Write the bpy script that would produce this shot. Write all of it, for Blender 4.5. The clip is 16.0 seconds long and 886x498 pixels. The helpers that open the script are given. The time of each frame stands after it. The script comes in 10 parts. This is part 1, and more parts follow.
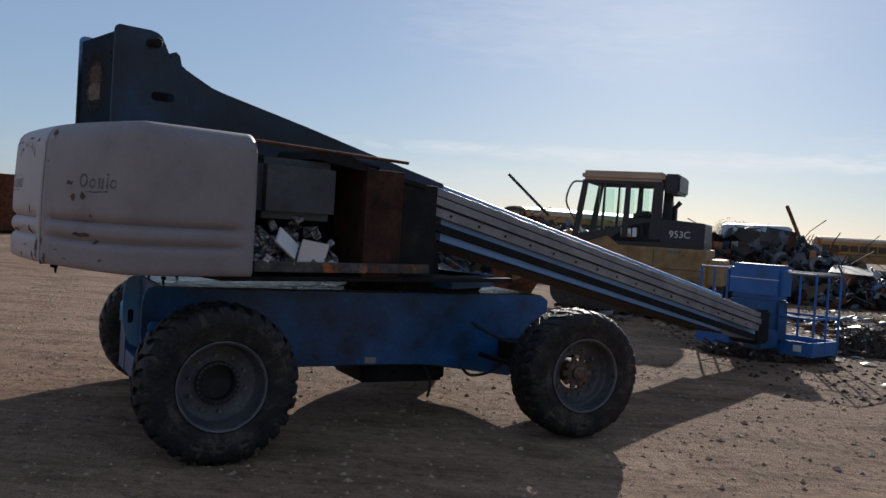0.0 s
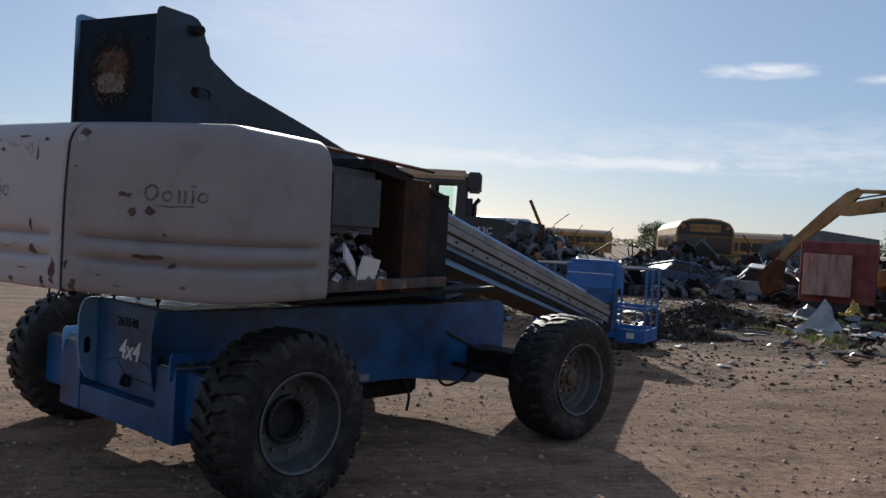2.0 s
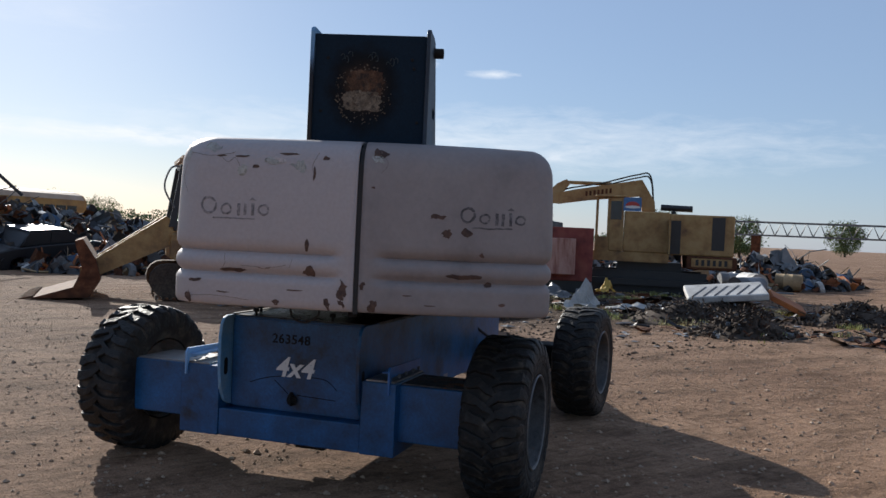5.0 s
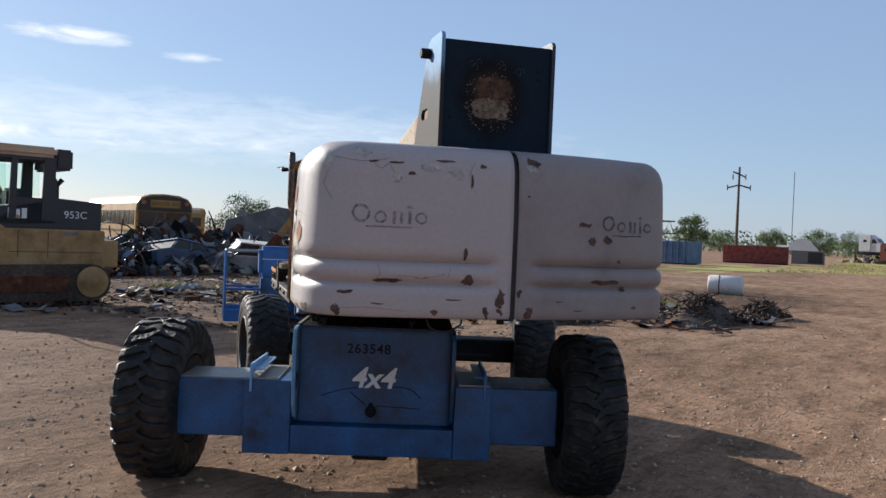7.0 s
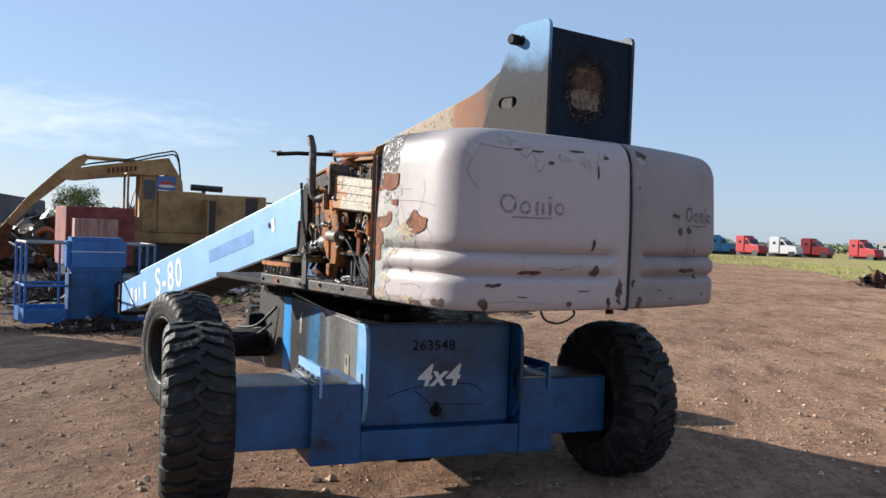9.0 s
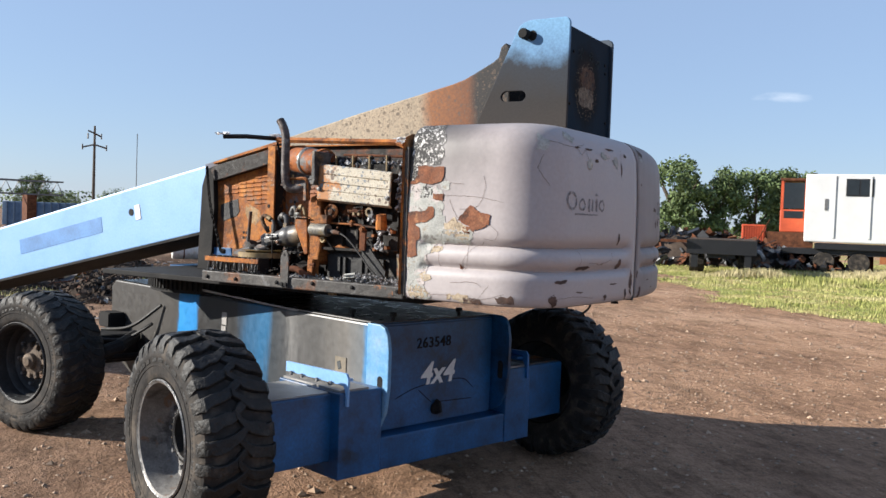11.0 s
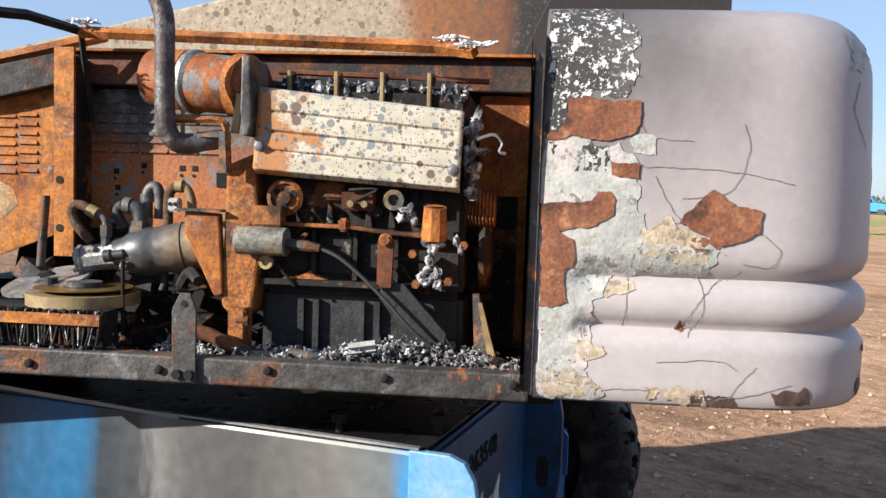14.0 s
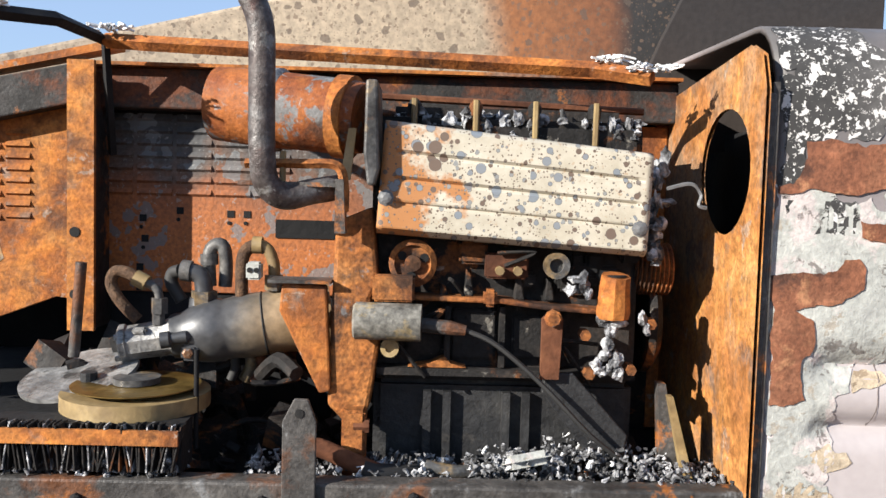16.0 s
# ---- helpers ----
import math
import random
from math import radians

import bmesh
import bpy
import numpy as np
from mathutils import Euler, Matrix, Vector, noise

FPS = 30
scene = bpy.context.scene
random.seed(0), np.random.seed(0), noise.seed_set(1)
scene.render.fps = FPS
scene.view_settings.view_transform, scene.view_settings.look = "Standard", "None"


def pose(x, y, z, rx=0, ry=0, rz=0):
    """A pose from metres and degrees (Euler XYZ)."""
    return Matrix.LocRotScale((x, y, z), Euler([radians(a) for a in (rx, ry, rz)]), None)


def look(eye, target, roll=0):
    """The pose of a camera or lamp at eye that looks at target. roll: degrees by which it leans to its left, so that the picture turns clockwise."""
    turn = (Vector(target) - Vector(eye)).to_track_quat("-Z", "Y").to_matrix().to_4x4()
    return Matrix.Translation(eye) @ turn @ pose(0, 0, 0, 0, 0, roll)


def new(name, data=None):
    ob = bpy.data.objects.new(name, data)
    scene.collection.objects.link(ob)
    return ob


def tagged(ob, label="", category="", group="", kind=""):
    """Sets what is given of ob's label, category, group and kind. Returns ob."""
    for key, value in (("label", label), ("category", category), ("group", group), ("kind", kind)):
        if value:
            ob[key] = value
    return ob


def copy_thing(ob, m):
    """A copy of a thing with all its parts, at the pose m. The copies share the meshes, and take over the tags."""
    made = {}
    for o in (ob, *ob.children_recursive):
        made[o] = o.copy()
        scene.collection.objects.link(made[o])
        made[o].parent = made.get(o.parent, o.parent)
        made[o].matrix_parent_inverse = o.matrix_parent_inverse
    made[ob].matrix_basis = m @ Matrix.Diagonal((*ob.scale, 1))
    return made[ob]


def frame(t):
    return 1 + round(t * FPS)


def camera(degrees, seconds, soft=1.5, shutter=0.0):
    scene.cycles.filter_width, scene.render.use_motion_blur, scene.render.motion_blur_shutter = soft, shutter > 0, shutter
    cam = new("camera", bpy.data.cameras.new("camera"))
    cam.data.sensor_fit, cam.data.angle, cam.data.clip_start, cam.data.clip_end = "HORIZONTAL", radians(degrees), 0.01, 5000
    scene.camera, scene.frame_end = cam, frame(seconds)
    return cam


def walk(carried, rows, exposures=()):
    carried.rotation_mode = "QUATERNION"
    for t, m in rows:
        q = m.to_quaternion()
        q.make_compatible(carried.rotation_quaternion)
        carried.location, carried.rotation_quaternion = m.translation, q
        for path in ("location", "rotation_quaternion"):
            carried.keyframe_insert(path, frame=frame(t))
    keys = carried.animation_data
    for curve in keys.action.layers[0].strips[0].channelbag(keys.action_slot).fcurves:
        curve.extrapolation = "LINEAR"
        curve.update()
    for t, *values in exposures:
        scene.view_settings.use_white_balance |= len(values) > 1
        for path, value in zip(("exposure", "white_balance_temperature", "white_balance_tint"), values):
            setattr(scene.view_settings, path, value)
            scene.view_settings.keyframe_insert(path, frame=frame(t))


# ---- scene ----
cam = camera(54.8, 16.0)
METRES, EYE, TILT, LEAN, TURN = 17.04, 1.6, -0.98, -0.5, 3.9
ROWS = [
    (0.0, 0.0, 0.0, 0.0, 0.03, -0.56, -3.09),
    (0.5, -0.0304, 0.0073, -0.0003, -6.39, -0.38, -2.94),
    (1.0, -0.0659, 0.0169, 0.0004, -12.35, -0.22, -2.77),
    (1.5, -0.1005, 0.023, 0.0014, -16.24, -0.22, -2.66),
    (2.0, -0.1346, 0.0349, 0.0028, -20.16, -0.31, -2.47),
    (2.5, -0.1682, 0.0392, 0.0053, -24.73, -0.38, -2.23),
    (3.0, -0.1993, 0.0531, 0.0057, -29.13, -0.43, -2.06),
    (3.5, -0.2324, 0.0633, 0.0063, -32.58, -0.51, -1.91),
    (4.0, -0.2617, 0.0792, 0.0055, -35.97, -0.6, -1.79),
    (4.5, -0.2907, 0.0977, 0.0067, -39.9, -0.68, -1.67),
    (7.0, -0.4041, 0.2287, 0.0096, -63.72, -0.94, -1.3),
    (7.5, -0.414, 0.2614, 0.0081, -69.09, -0.98, -1.26),
    (8.0, -0.4292, 0.2933, 0.0083, -73.96, -1.08, -1.19),
    (8.5, -0.4341, 0.3257, 0.0075, -78.94, -1.17, -1.14),
    (11.0, -0.4137, 0.4723, 0.0121, -106.48, -2.6, -1.26),
    (11.5, -0.3931, 0.4912, 0.0131, -113.13, -2.78, -1.31),
    (12.0, -0.3661, 0.4976, 0.0114, -119.07, -3.05, -1.33),
    (12.5, -0.3338, 0.5035, 0.0114, -123.85, -3.41, -1.39),
    (13.0, -0.3031, 0.5038, 0.0111, -127.72, -4.08, -1.36),
    (13.5, -0.266, 0.498, 0.014, -130.59, -4.69, -1.43),
    (14.0, -0.2347, 0.4948, 0.0148, -132.36, -4.96, -1.45),
    (14.5, -0.2069, 0.4844, 0.0165, -133.81, -4.94, -1.38),
    (15.0, -0.188, 0.4776, 0.0202, -135.39, -4.87, -1.32),
    (15.5, -0.1833, 0.4809, 0.0221, -137.06, -4.8, -1.29),
    (16.0, -0.1909, 0.498, 0.0206, -139.27, -4.73, -1.34),
]
walk(cam, [(t, pose(0, 0, EYE, TILT, LEAN, TURN) @ pose(METRES * x, METRES * y, METRES * z, 90 + pitch, roll, yaw)) for t, x, y, z, yaw, pitch, roll in ROWS],
     exposures=[(0, 0.36), (3.5, 0.60), (7, 0.84), (8.5, 1.05), (11, 1.08), (13.0, 1.05), (14.5, 1.27), (16, 1.28)])

# ---- world and sun ----
SUN_BEARING, SUN_HEIGHT = 79.0, 22.0
world = bpy.data.worlds.new("world")
scene.world = world
world.use_nodes = True
wn, wl = world.node_tree.nodes, world.node_tree.links
sky = wn.new("ShaderNodeTexSky")
sky.sky_type, sky.sun_disc = "NISHITA", False
sky.sun_elevation, sky.sun_rotation = radians(SUN_HEIGHT), radians(90 - SUN_BEARING)
sky.air_density, sky.dust_density, sky.ozone_density = 1.0, 0.34, 3.5
mix = wn.new("ShaderNodeMix")   # thin high haze evens out the sky
mix.data_type = "RGBA"
mix.inputs["Factor"].default_value = 0.54
mix.inputs["B"].default_value = (3.45, 4.58, 6.85, 1)
wl.new(sky.outputs[0], mix.inputs["A"])
wl.new(mix.outputs["Result"], wn["Background"].inputs["Color"])
wn["Background"].inputs["Strength"].default_value = 0.066


def clouds(colour, patches):
    """Wisps of cloud at bearings and heights, in degrees: (bearing, spread, height, spread, strength, cut)."""
    co = wn.new("ShaderNodeTexCoord")
    sp = wn.new("ShaderNodeSeparateXYZ")
    wl.new(co.outputs["Generated"], sp.inputs[0])

    def op(kind, a, b2=None):
        m = wn.new("ShaderNodeMath")
        m.operation = kind
        for k, v in enumerate((a, b2)):
            if v is None:
                continue
            if isinstance(v, (int, float)):
                m.inputs[k].default_value = v
            else:
                wl.new(v, m.inputs[k])
        return m.outputs[0]
    az, el = op("ARCTAN2", sp.outputs[1], sp.outputs[0]), op("ARCSINE", sp.outputs[2])
    mp = wn.new("ShaderNodeCombineXYZ")
    wl.new(op("MULTIPLY", az, 16.0), mp.inputs[0])
    wl.new(op("MULTIPLY", el, 70.0), mp.inputs[1])
    nz = wn.new("ShaderNodeTexNoise")
    nz.inputs["Scale"].default_value, nz.inputs["Detail"].default_value, nz.inputs["Roughness"].default_value, nz.inputs["Distortion"].default_value = 1.0, 9.0, 0.66, 0.4
    wl.new(mp.outputs[0], nz.inputs["Vector"])
    total = None
    for a, wa, e, we, k, cut in patches:
        da = op("DIVIDE", op("SUBTRACT", az, radians(a)), radians(wa))
        de = op("DIVIDE", op("SUBTRACT", el, radians(e)), radians(we))
        g = op("POWER", 2.718, op("MULTIPLY", op("ADD", op("POWER", op("ABSOLUTE", da), 2), op("POWER", op("ABSOLUTE", de), 2)), -1.0))
        w = op("MULTIPLY", op("MAXIMUM", op("SUBTRACT", op("MULTIPLY", g, nz.outputs["Fac"]), cut), 0.0), k)
        total = w if total is None else op("ADD", total, w)
    mx = wn.new("ShaderNodeMix")
    mx.data_type = "RGBA"
    wl.new(op("MINIMUM", total, 0.85), mx.inputs["Factor"])
    wl.new(colour, mx.inputs["A"])
    mx.inputs["B"].default_value = (9.0, 9.4, 10.0, 1)
    return mx.outputs["Result"]


wl.new(clouds(mix.outputs["Result"], [(75, 34, 5.2, 0.8, 2.6, 0.24), (48, 30, 6.2, 2.6, 1.2, 0.22), (54.0, 4.6, 11.2, 0.75, 2.6, 0.25), (47.0, 2.4, 10.6, 0.5, 2.2, 0.26), (-47, 6, 9.8, 2.2, 0.6, 0.24), (-34, 2.5, 8.4, 0.5, 1.0, 0.3), (84, 20, 13, 4, 0.7, 0.28), (100, 25, 3.0, 2.0, 1.0, 0.24)]), wn["Background"].inputs["Color"])

sun_data = bpy.data.lights.new("sun", "SUN")
sun_data.energy, sun_data.angle, sun_data.color = 4.9, radians(0.5), (1.0, 0.95, 0.87)
sun = new("sun", sun_data)
_b, _h = radians(SUN_BEARING), radians(SUN_HEIGHT)
_dir = Vector((math.cos(_b) * math.cos(_h), math.sin(_b) * math.cos(_h), math.sin(_h)))
sun.matrix_world = look(_dir * 60, (0, 0, 0))


# ---- materials ----
TONE = 0.81   # scale on the base colours of the surf, graded and weathered finishes


def surf(name, cols, scale=6.0, rough=0.7, metal=0.0, bump=0.15, bump_scale=60.0, fine=0.25, detail=6.0, stretch=(1, 1, 1), spec=0.5,
         rough_var=0.15, per_object=0.0, per_island=0.0):
    """A surface with a colour ramp over a large noise, a fine grain on top and relief."""
    m = bpy.data.materials.new(name)
    m.use_nodes = True
    n, l = m.node_tree.nodes, m.node_tree.links
    b = n["Principled BSDF"]
    b.inputs["Roughness"].default_value, b.inputs["Metallic"].default_value = rough, metal
    b.inputs["Specular IOR Level"].default_value = spec
    co = n.new("ShaderNodeTexCoord")
    mp = n.new("ShaderNodeMapping")
    mp.inputs["Scale"].default_value = stretch
    l.new(co.outputs["Object"], mp.inputs["Vector"])
    big = n.new("ShaderNodeTexNoise")
    big.inputs["Scale"].default_value, big.inputs["Detail"].default_value, big.inputs["Roughness"].default_value = scale, detail, 0.62
    l.new(mp.outputs[0], big.inputs["Vector"])
    ramp = n.new("ShaderNodeValToRGB")
    while len(ramp.color_ramp.elements) < len(cols):
        ramp.color_ramp.elements.new(0.5)
    for e, (p, c) in zip(ramp.color_ramp.elements, cols):
        e.position, e.color = p, (*(k * TONE for k in c), 1)
    l.new(big.outputs["Fac"], ramp.inputs["Fac"])
    small = n.new("ShaderNodeTexNoise")
    small.inputs["Scale"].default_value, small.inputs["Detail"].default_value = bump_scale, 4.0
    l.new(mp.outputs[0], small.inputs["Vector"])
    rng = n.new("ShaderNodeMapRange")
    rng.inputs["From Min"].default_value, rng.inputs["From Max"].default_value = 0.3, 0.7
    rng.inputs["To Min"].default_value, rng.inputs["To Max"].default_value = 1 - fine, 1 + fine
    l.new(small.outputs["Fac"], rng.inputs["Value"])
    mul = n.new("ShaderNodeVectorMath")
    mul.operation = "SCALE"
    l.new(ramp.outputs[0], mul.inputs[0])
    l.new(rng.outputs[0], mul.inputs["Scale"])
    last = mul.outputs[0]
    if per_object or per_island:
        src = n.new("ShaderNodeObjectInfo").outputs["Random"] if per_object else n.new("ShaderNodeNewGeometry").outputs["Random Per Island"]
        r2 = n.new("ShaderNodeMapRange")
        k = per_object or per_island
        r2.inputs["To Min"].default_value, r2.inputs["To Max"].default_value = 1 - k, 1 + k
        l.new(src, r2.inputs["Value"])
        m2 = n.new("ShaderNodeVectorMath")
        m2.operation = "SCALE"
        l.new(last, m2.inputs[0])
        l.new(r2.outputs[0], m2.inputs["Scale"])
        last = m2.outputs[0]
    l.new(last, b.inputs["Base Color"])
    rr = n.new("ShaderNodeMapRange")
    rr.inputs["To Min"].default_value, rr.inputs["To Max"].default_value = max(0.03, rough - rough_var), min(1, rough + rough_var)
    l.new(small.outputs["Fac"], rr.inputs["Value"])
    l.new(rr.outputs[0], b.inputs["Roughness"])
    if bump:
        bp = n.new("ShaderNodeBump")
        bp.inputs["Strength"].default_value, bp.inputs["Distance"].default_value = bump, 0.01
        l.new(small.outputs["Fac"], bp.inputs["Height"])
        l.new(bp.outputs[0], b.inputs["Normal"])
    return m


def plain(name, col, rough=0.6, metal=0.0, fine=0.12, scale=5.0, bump=0.05):
    d = tuple(c * 0.72 for c in col)
    return surf(name, [(0.35, d), (0.62, col)], scale=scale, rough=rough, metal=metal, fine=fine, bump=bump)


def ramp2(src, l, n):
    """Dark below 1.25, fading to nothing at 1.75."""
    rg = n.new("ShaderNodeMapRange")
    rg.inputs["From Min"].default_value, rg.inputs["From Max"].default_value = 1.25, 1.75
    rg.inputs["To Min"].default_value, rg.inputs["To Max"].default_value = 0.42, 1.0
    l.new(src, rg.inputs["Value"])
    c = n.new("ShaderNodeCombineColor")
    for k in range(3):
        l.new(rg.outputs[0], c.inputs[k])
    return c.outputs[0]


def dirt():
    m = bpy.data.materials.new("dirt")
    m.use_nodes = True
    n, l = m.node_tree.nodes, m.node_tree.links
    b = n["Principled BSDF"]
    b.inputs["Specular IOR Level"].default_value, b.inputs["Roughness"].default_value = 0.12, 0.97
    b.inputs["Diffuse Roughness"].default_value = 0.6
    co = n.new("ShaderNodeTexCoord")

    def nz(scale, detail, rough=0.6, stretch=(1, 1, 1), turn=0.0):
        mp = n.new("ShaderNodeMapping")
        mp.inputs["Scale"].default_value, mp.inputs["Rotation"].default_value = stretch, (0, 0, radians(turn))
        l.new(co.outputs["Object"], mp.inputs["Vector"])
        t = n.new("ShaderNodeTexNoise")
        t.inputs["Scale"].default_value, t.inputs["Detail"].default_value, t.inputs["Roughness"].default_value = scale, detail, rough
        l.new(mp.outputs[0], t.inputs["Vector"])
        return t.outputs["Fac"]

    def ramp(src, stops):
        r = n.new("ShaderNodeValToRGB")
        while len(r.color_ramp.elements) < len(stops):
            r.color_ramp.elements.new(0.5)
        for e, (p, c) in zip(r.color_ramp.elements, stops):
            e.position, e.color = p, (*c, 1)
        l.new(src, r.inputs["Fac"])
        return r.outputs[0]

    def mult(a, b2):
        x = n.new("ShaderNodeMix")
        x.data_type, x.blend_type = "RGBA", "MULTIPLY"
        x.inputs["Factor"].default_value = 1.0
        l.new(a, x.inputs["A"])
        l.new(b2, x.inputs["B"])
        return x.outputs["Result"]
    col = ramp(nz(0.22, 8), [(0.30, (0.245, 0.142, 0.089)), (0.5, (0.365, 0.224, 0.141)), (0.70, (0.445, 0.288, 0.19))])
    col = mult(col, ramp(nz(0.8, 9, 0.68, (1, 2.6, 1), 35), [(0.34, (0.52, 0.50, 0.48)), (0.5, (0.95, 0.95, 0.95)), (0.62, (1.15, 1.15, 1.15))]))
    col = mult(col, ramp(nz(9.0, 6, 0.7), [(0.33, (0.66, 0.64, 0.62)), (0.5, (1.0, 1.0, 1.0)), (0.66, (1.14, 1.13, 1.12))]))
    col = mult(col, ramp(nz(2.2, 8, 0.7, (1, 9, 1), 28), [(0.34, (0.70, 0.68, 0.66)), (0.48, (1, 1, 1)), (0.70, (1.08, 1.08, 1.08))]))
    # dark churned soil round the scrap
    for centre, reach in (((15.0, 19.5, 0), (0.085, 0.12, 0)), ((8.5, 14.5, 0), (0.16, 0.28, 0)), ((12.0, 8.2, 0), (0.34, 0.62, 0)), ((21.0, 9.0, 0), (0.10, 0.25, 0))):
        df, sc, ln = n.new("ShaderNodeVectorMath"), n.new("ShaderNodeVectorMath"), n.new("ShaderNodeVectorMath")
        df.operation, sc.operation, ln.operation = "SUBTRACT", "MULTIPLY", "LENGTH"
        df.inputs[1].default_value, sc.inputs[1].default_value = centre, reach
        l.new(co.outputs["Object"], df.inputs[0])
        l.new(df.outputs[0], sc.inputs[0])
        l.new(sc.outputs[0], ln.inputs[0])
        wob = n.new("ShaderNodeMath")
        wob.operation = "MULTIPLY_ADD"
        wob.inputs[1].default_value = 1.6
        l.new(nz(0.55, 8, 0.65), wob.inputs[0])
        l.new(ln.outputs["Value"], wob.inputs[2])
        col = mult(col, ramp2(wob.outputs[0], l, n))
    fine = nz(70.0, 3, 0.6)
    col = mult(col, ramp(fine, [(0.33, (0.72, 0.70, 0.68)), (0.5, (1, 1, 1)), (0.64, (1.15, 1.14, 1.13))]))
    l.new(col, b.inputs["Base Color"])
    add = n.new("ShaderNodeMath")
    add.operation = "MULTIPLY_ADD"
    add.inputs[1].default_value = 2.6
    l.new(nz(9.0, 6, 0.7), add.inputs[0])
    l.new(fine, add.inputs[2])
    # tyre marks: bands of cross bars pressed into the dirt
    mp = n.new("ShaderNodeMapping")
    mp.inputs["Rotation"].default_value = (0, 0, radians(28))
    l.new(co.outputs["Object"], mp.inputs["Vector"])
    sp = n.new("ShaderNodeSeparateXYZ")
    l.new(mp.outputs[0], sp.inputs[0])

    def op(kind, a, b2):
        q = n.new("ShaderNodeMath")
        q.operation = kind
        for k, v in enumerate((a, b2)):
            if isinstance(v, (int, float)):
                q.inputs[k].default_value = v
            else:
                l.new(v, q.inputs[k])
        return q.outputs[0]
    side = op("ADD", sp.outputs[1], op("MULTIPLY", nz(0.12, 2), 2.2))
    bands = None
    for c0 in (-2.2, -0.5, 1.6, 3.2, 5.4, 7.3, 9.0):
        w = op("MAXIMUM", op("SUBTRACT", 1.0, op("DIVIDE", op("ABSOLUTE", op("SUBTRACT", side, c0), 0), 0.2)), 0.0)
        w = op("MINIMUM", op("MULTIPLY", w, 4.0), 1.0)
        bands = w if bands is None else op("MAXIMUM", bands, w)
    bars = op("SINE", op("ADD", op("MULTIPLY", sp.outputs[0], 38.0), op("MULTIPLY", op("ABSOLUTE", side, 0), 16.0)), 0)
    worn = op("MULTIPLY", bands, op("MAXIMUM", op("SUBTRACT", op("MULTIPLY", nz(0.45, 5), 2.6), 0.85), 0.0))
    marks = op("MULTIPLY", worn, op("MULTIPLY", op("ADD", bars, -0.4), 0.7))
    tread = op("ADD", add.outputs[0], marks)
    bp = n.new("ShaderNodeBump")
    bp.inputs["Strength"].default_value, bp.inputs["Distance"].default_value = 0.8, 0.03
    l.new(tread, bp.inputs["Height"])
    l.new(bp.outputs[0], b.inputs["Normal"])
    return m


M_DIRT = dirt()
# white of the far hood half, toned down so its shade sits in the colour
M_SHADEWHITE = surf("shaded_white_gelcoat", [(0.25, (0.195, 0.170, 0.165)), (0.45, (0.265, 0.232, 0.226)), (0.7, (0.30, 0.266, 0.258))], scale=3.0, rough=0.6, bump=0.05, bump_scale=40, fine=0.05)
M_BLUE = surf("blue_paint", [(0.25, (0.012, 0.07, 0.20)), (0.45, (0.016, 0.12, 0.36)), (0.75, (0.03, 0.17, 0.46))], scale=3.2, rough=0.42, bump=0.05, fine=0.12)
M_BOOMBLUE = surf("boom_blue_paint", [(0.25, (0.16, 0.34, 0.62)), (0.5, (0.22, 0.43, 0.74)), (0.75, (0.26, 0.47, 0.78))], scale=1.8, rough=0.45, bump=0.03, fine=0.07)
M_SOOT = surf("sooty_steel", [(0.3, (0.006, 0.006, 0.007)), (0.55, (0.015, 0.0145, 0.0145)), (0.75, (0.035, 0.031, 0.028))], scale=5, rough=0.8, bump=0.2, fine=0.3, spec=0.22)
# dark blue for the far flanks of the boom root and rear post
M_NAVY = surf("dark_blue_steel", [(0.3, (0.010, 0.013, 0.018)), (0.55, (0.016, 0.035, 0.06)), (0.78, (0.025, 0.07, 0.13))], scale=2.5, rough=0.6, bump=0.1, fine=0.2)
M_BROWNRUST = surf("brown_rust", [(0.3, (0.05, 0.02, 0.012)), (0.55, (0.13, 0.05, 0.025)), (0.75, (0.2, 0.085, 0.04))], scale=6, rough=0.9, bump=0.3, fine=0.25, spec=0.2)
M_TYRE = surf("tyre_rubber", [(0.32, (0.016, 0.015, 0.015)), (0.5, (0.035, 0.031, 0.028)), (0.62, (0.085, 0.070, 0.056)), (0.75, (0.13, 0.105, 0.082))], scale=7, rough=0.85, bump=0.35, bump_scale=45, fine=0.25, spec=0.25)
M_LUG = surf("tread_rubber", [(0.32, (0.007, 0.007, 0.007)), (0.54, (0.014, 0.0135, 0.013)), (0.66, (0.035, 0.030, 0.025)), (0.76, (0.10, 0.085, 0.07))], scale=13, rough=0.62, bump=0.9, bump_scale=42, fine=0.45, spec=0.35)
M_GREYSTEEL = surf("grey_steel", [(0.3, (0.10, 0.10, 0.105)), (0.6, (0.19, 0.19, 0.19)), (0.8, (0.26, 0.235, 0.21))], scale=8, rough=0.55, metal=0.3, bump=0.1, fine=0.15)
M_ALU = surf("bare_aluminium", [(0.3, (0.42, 0.42, 0.42)), (0.7, (0.6, 0.59, 0.57))], scale=9, rough=0.42, metal=0.85, bump=0.08, fine=0.12)
M_YELLOW = surf("yellow_paint", [(0.30, (0.13, 0.065, 0.03)), (0.44, (0.30, 0.165, 0.055)), (0.56, (0.40, 0.245, 0.09)), (0.75, (0.46, 0.31, 0.14))], scale=1.7, rough=0.6, bump=0.1, fine=0.15)
M_BLACKP = plain("black_paint", (0.016, 0.016, 0.018), 0.45)
M_REDBOX = surf("red_paint_rusty", [(0.3, (0.10, 0.025, 0.02)), (0.5, (0.24, 0.05, 0.04)), (0.7, (0.30, 0.09, 0.06))], scale=2.5, rough=0.8, bump=0.2)
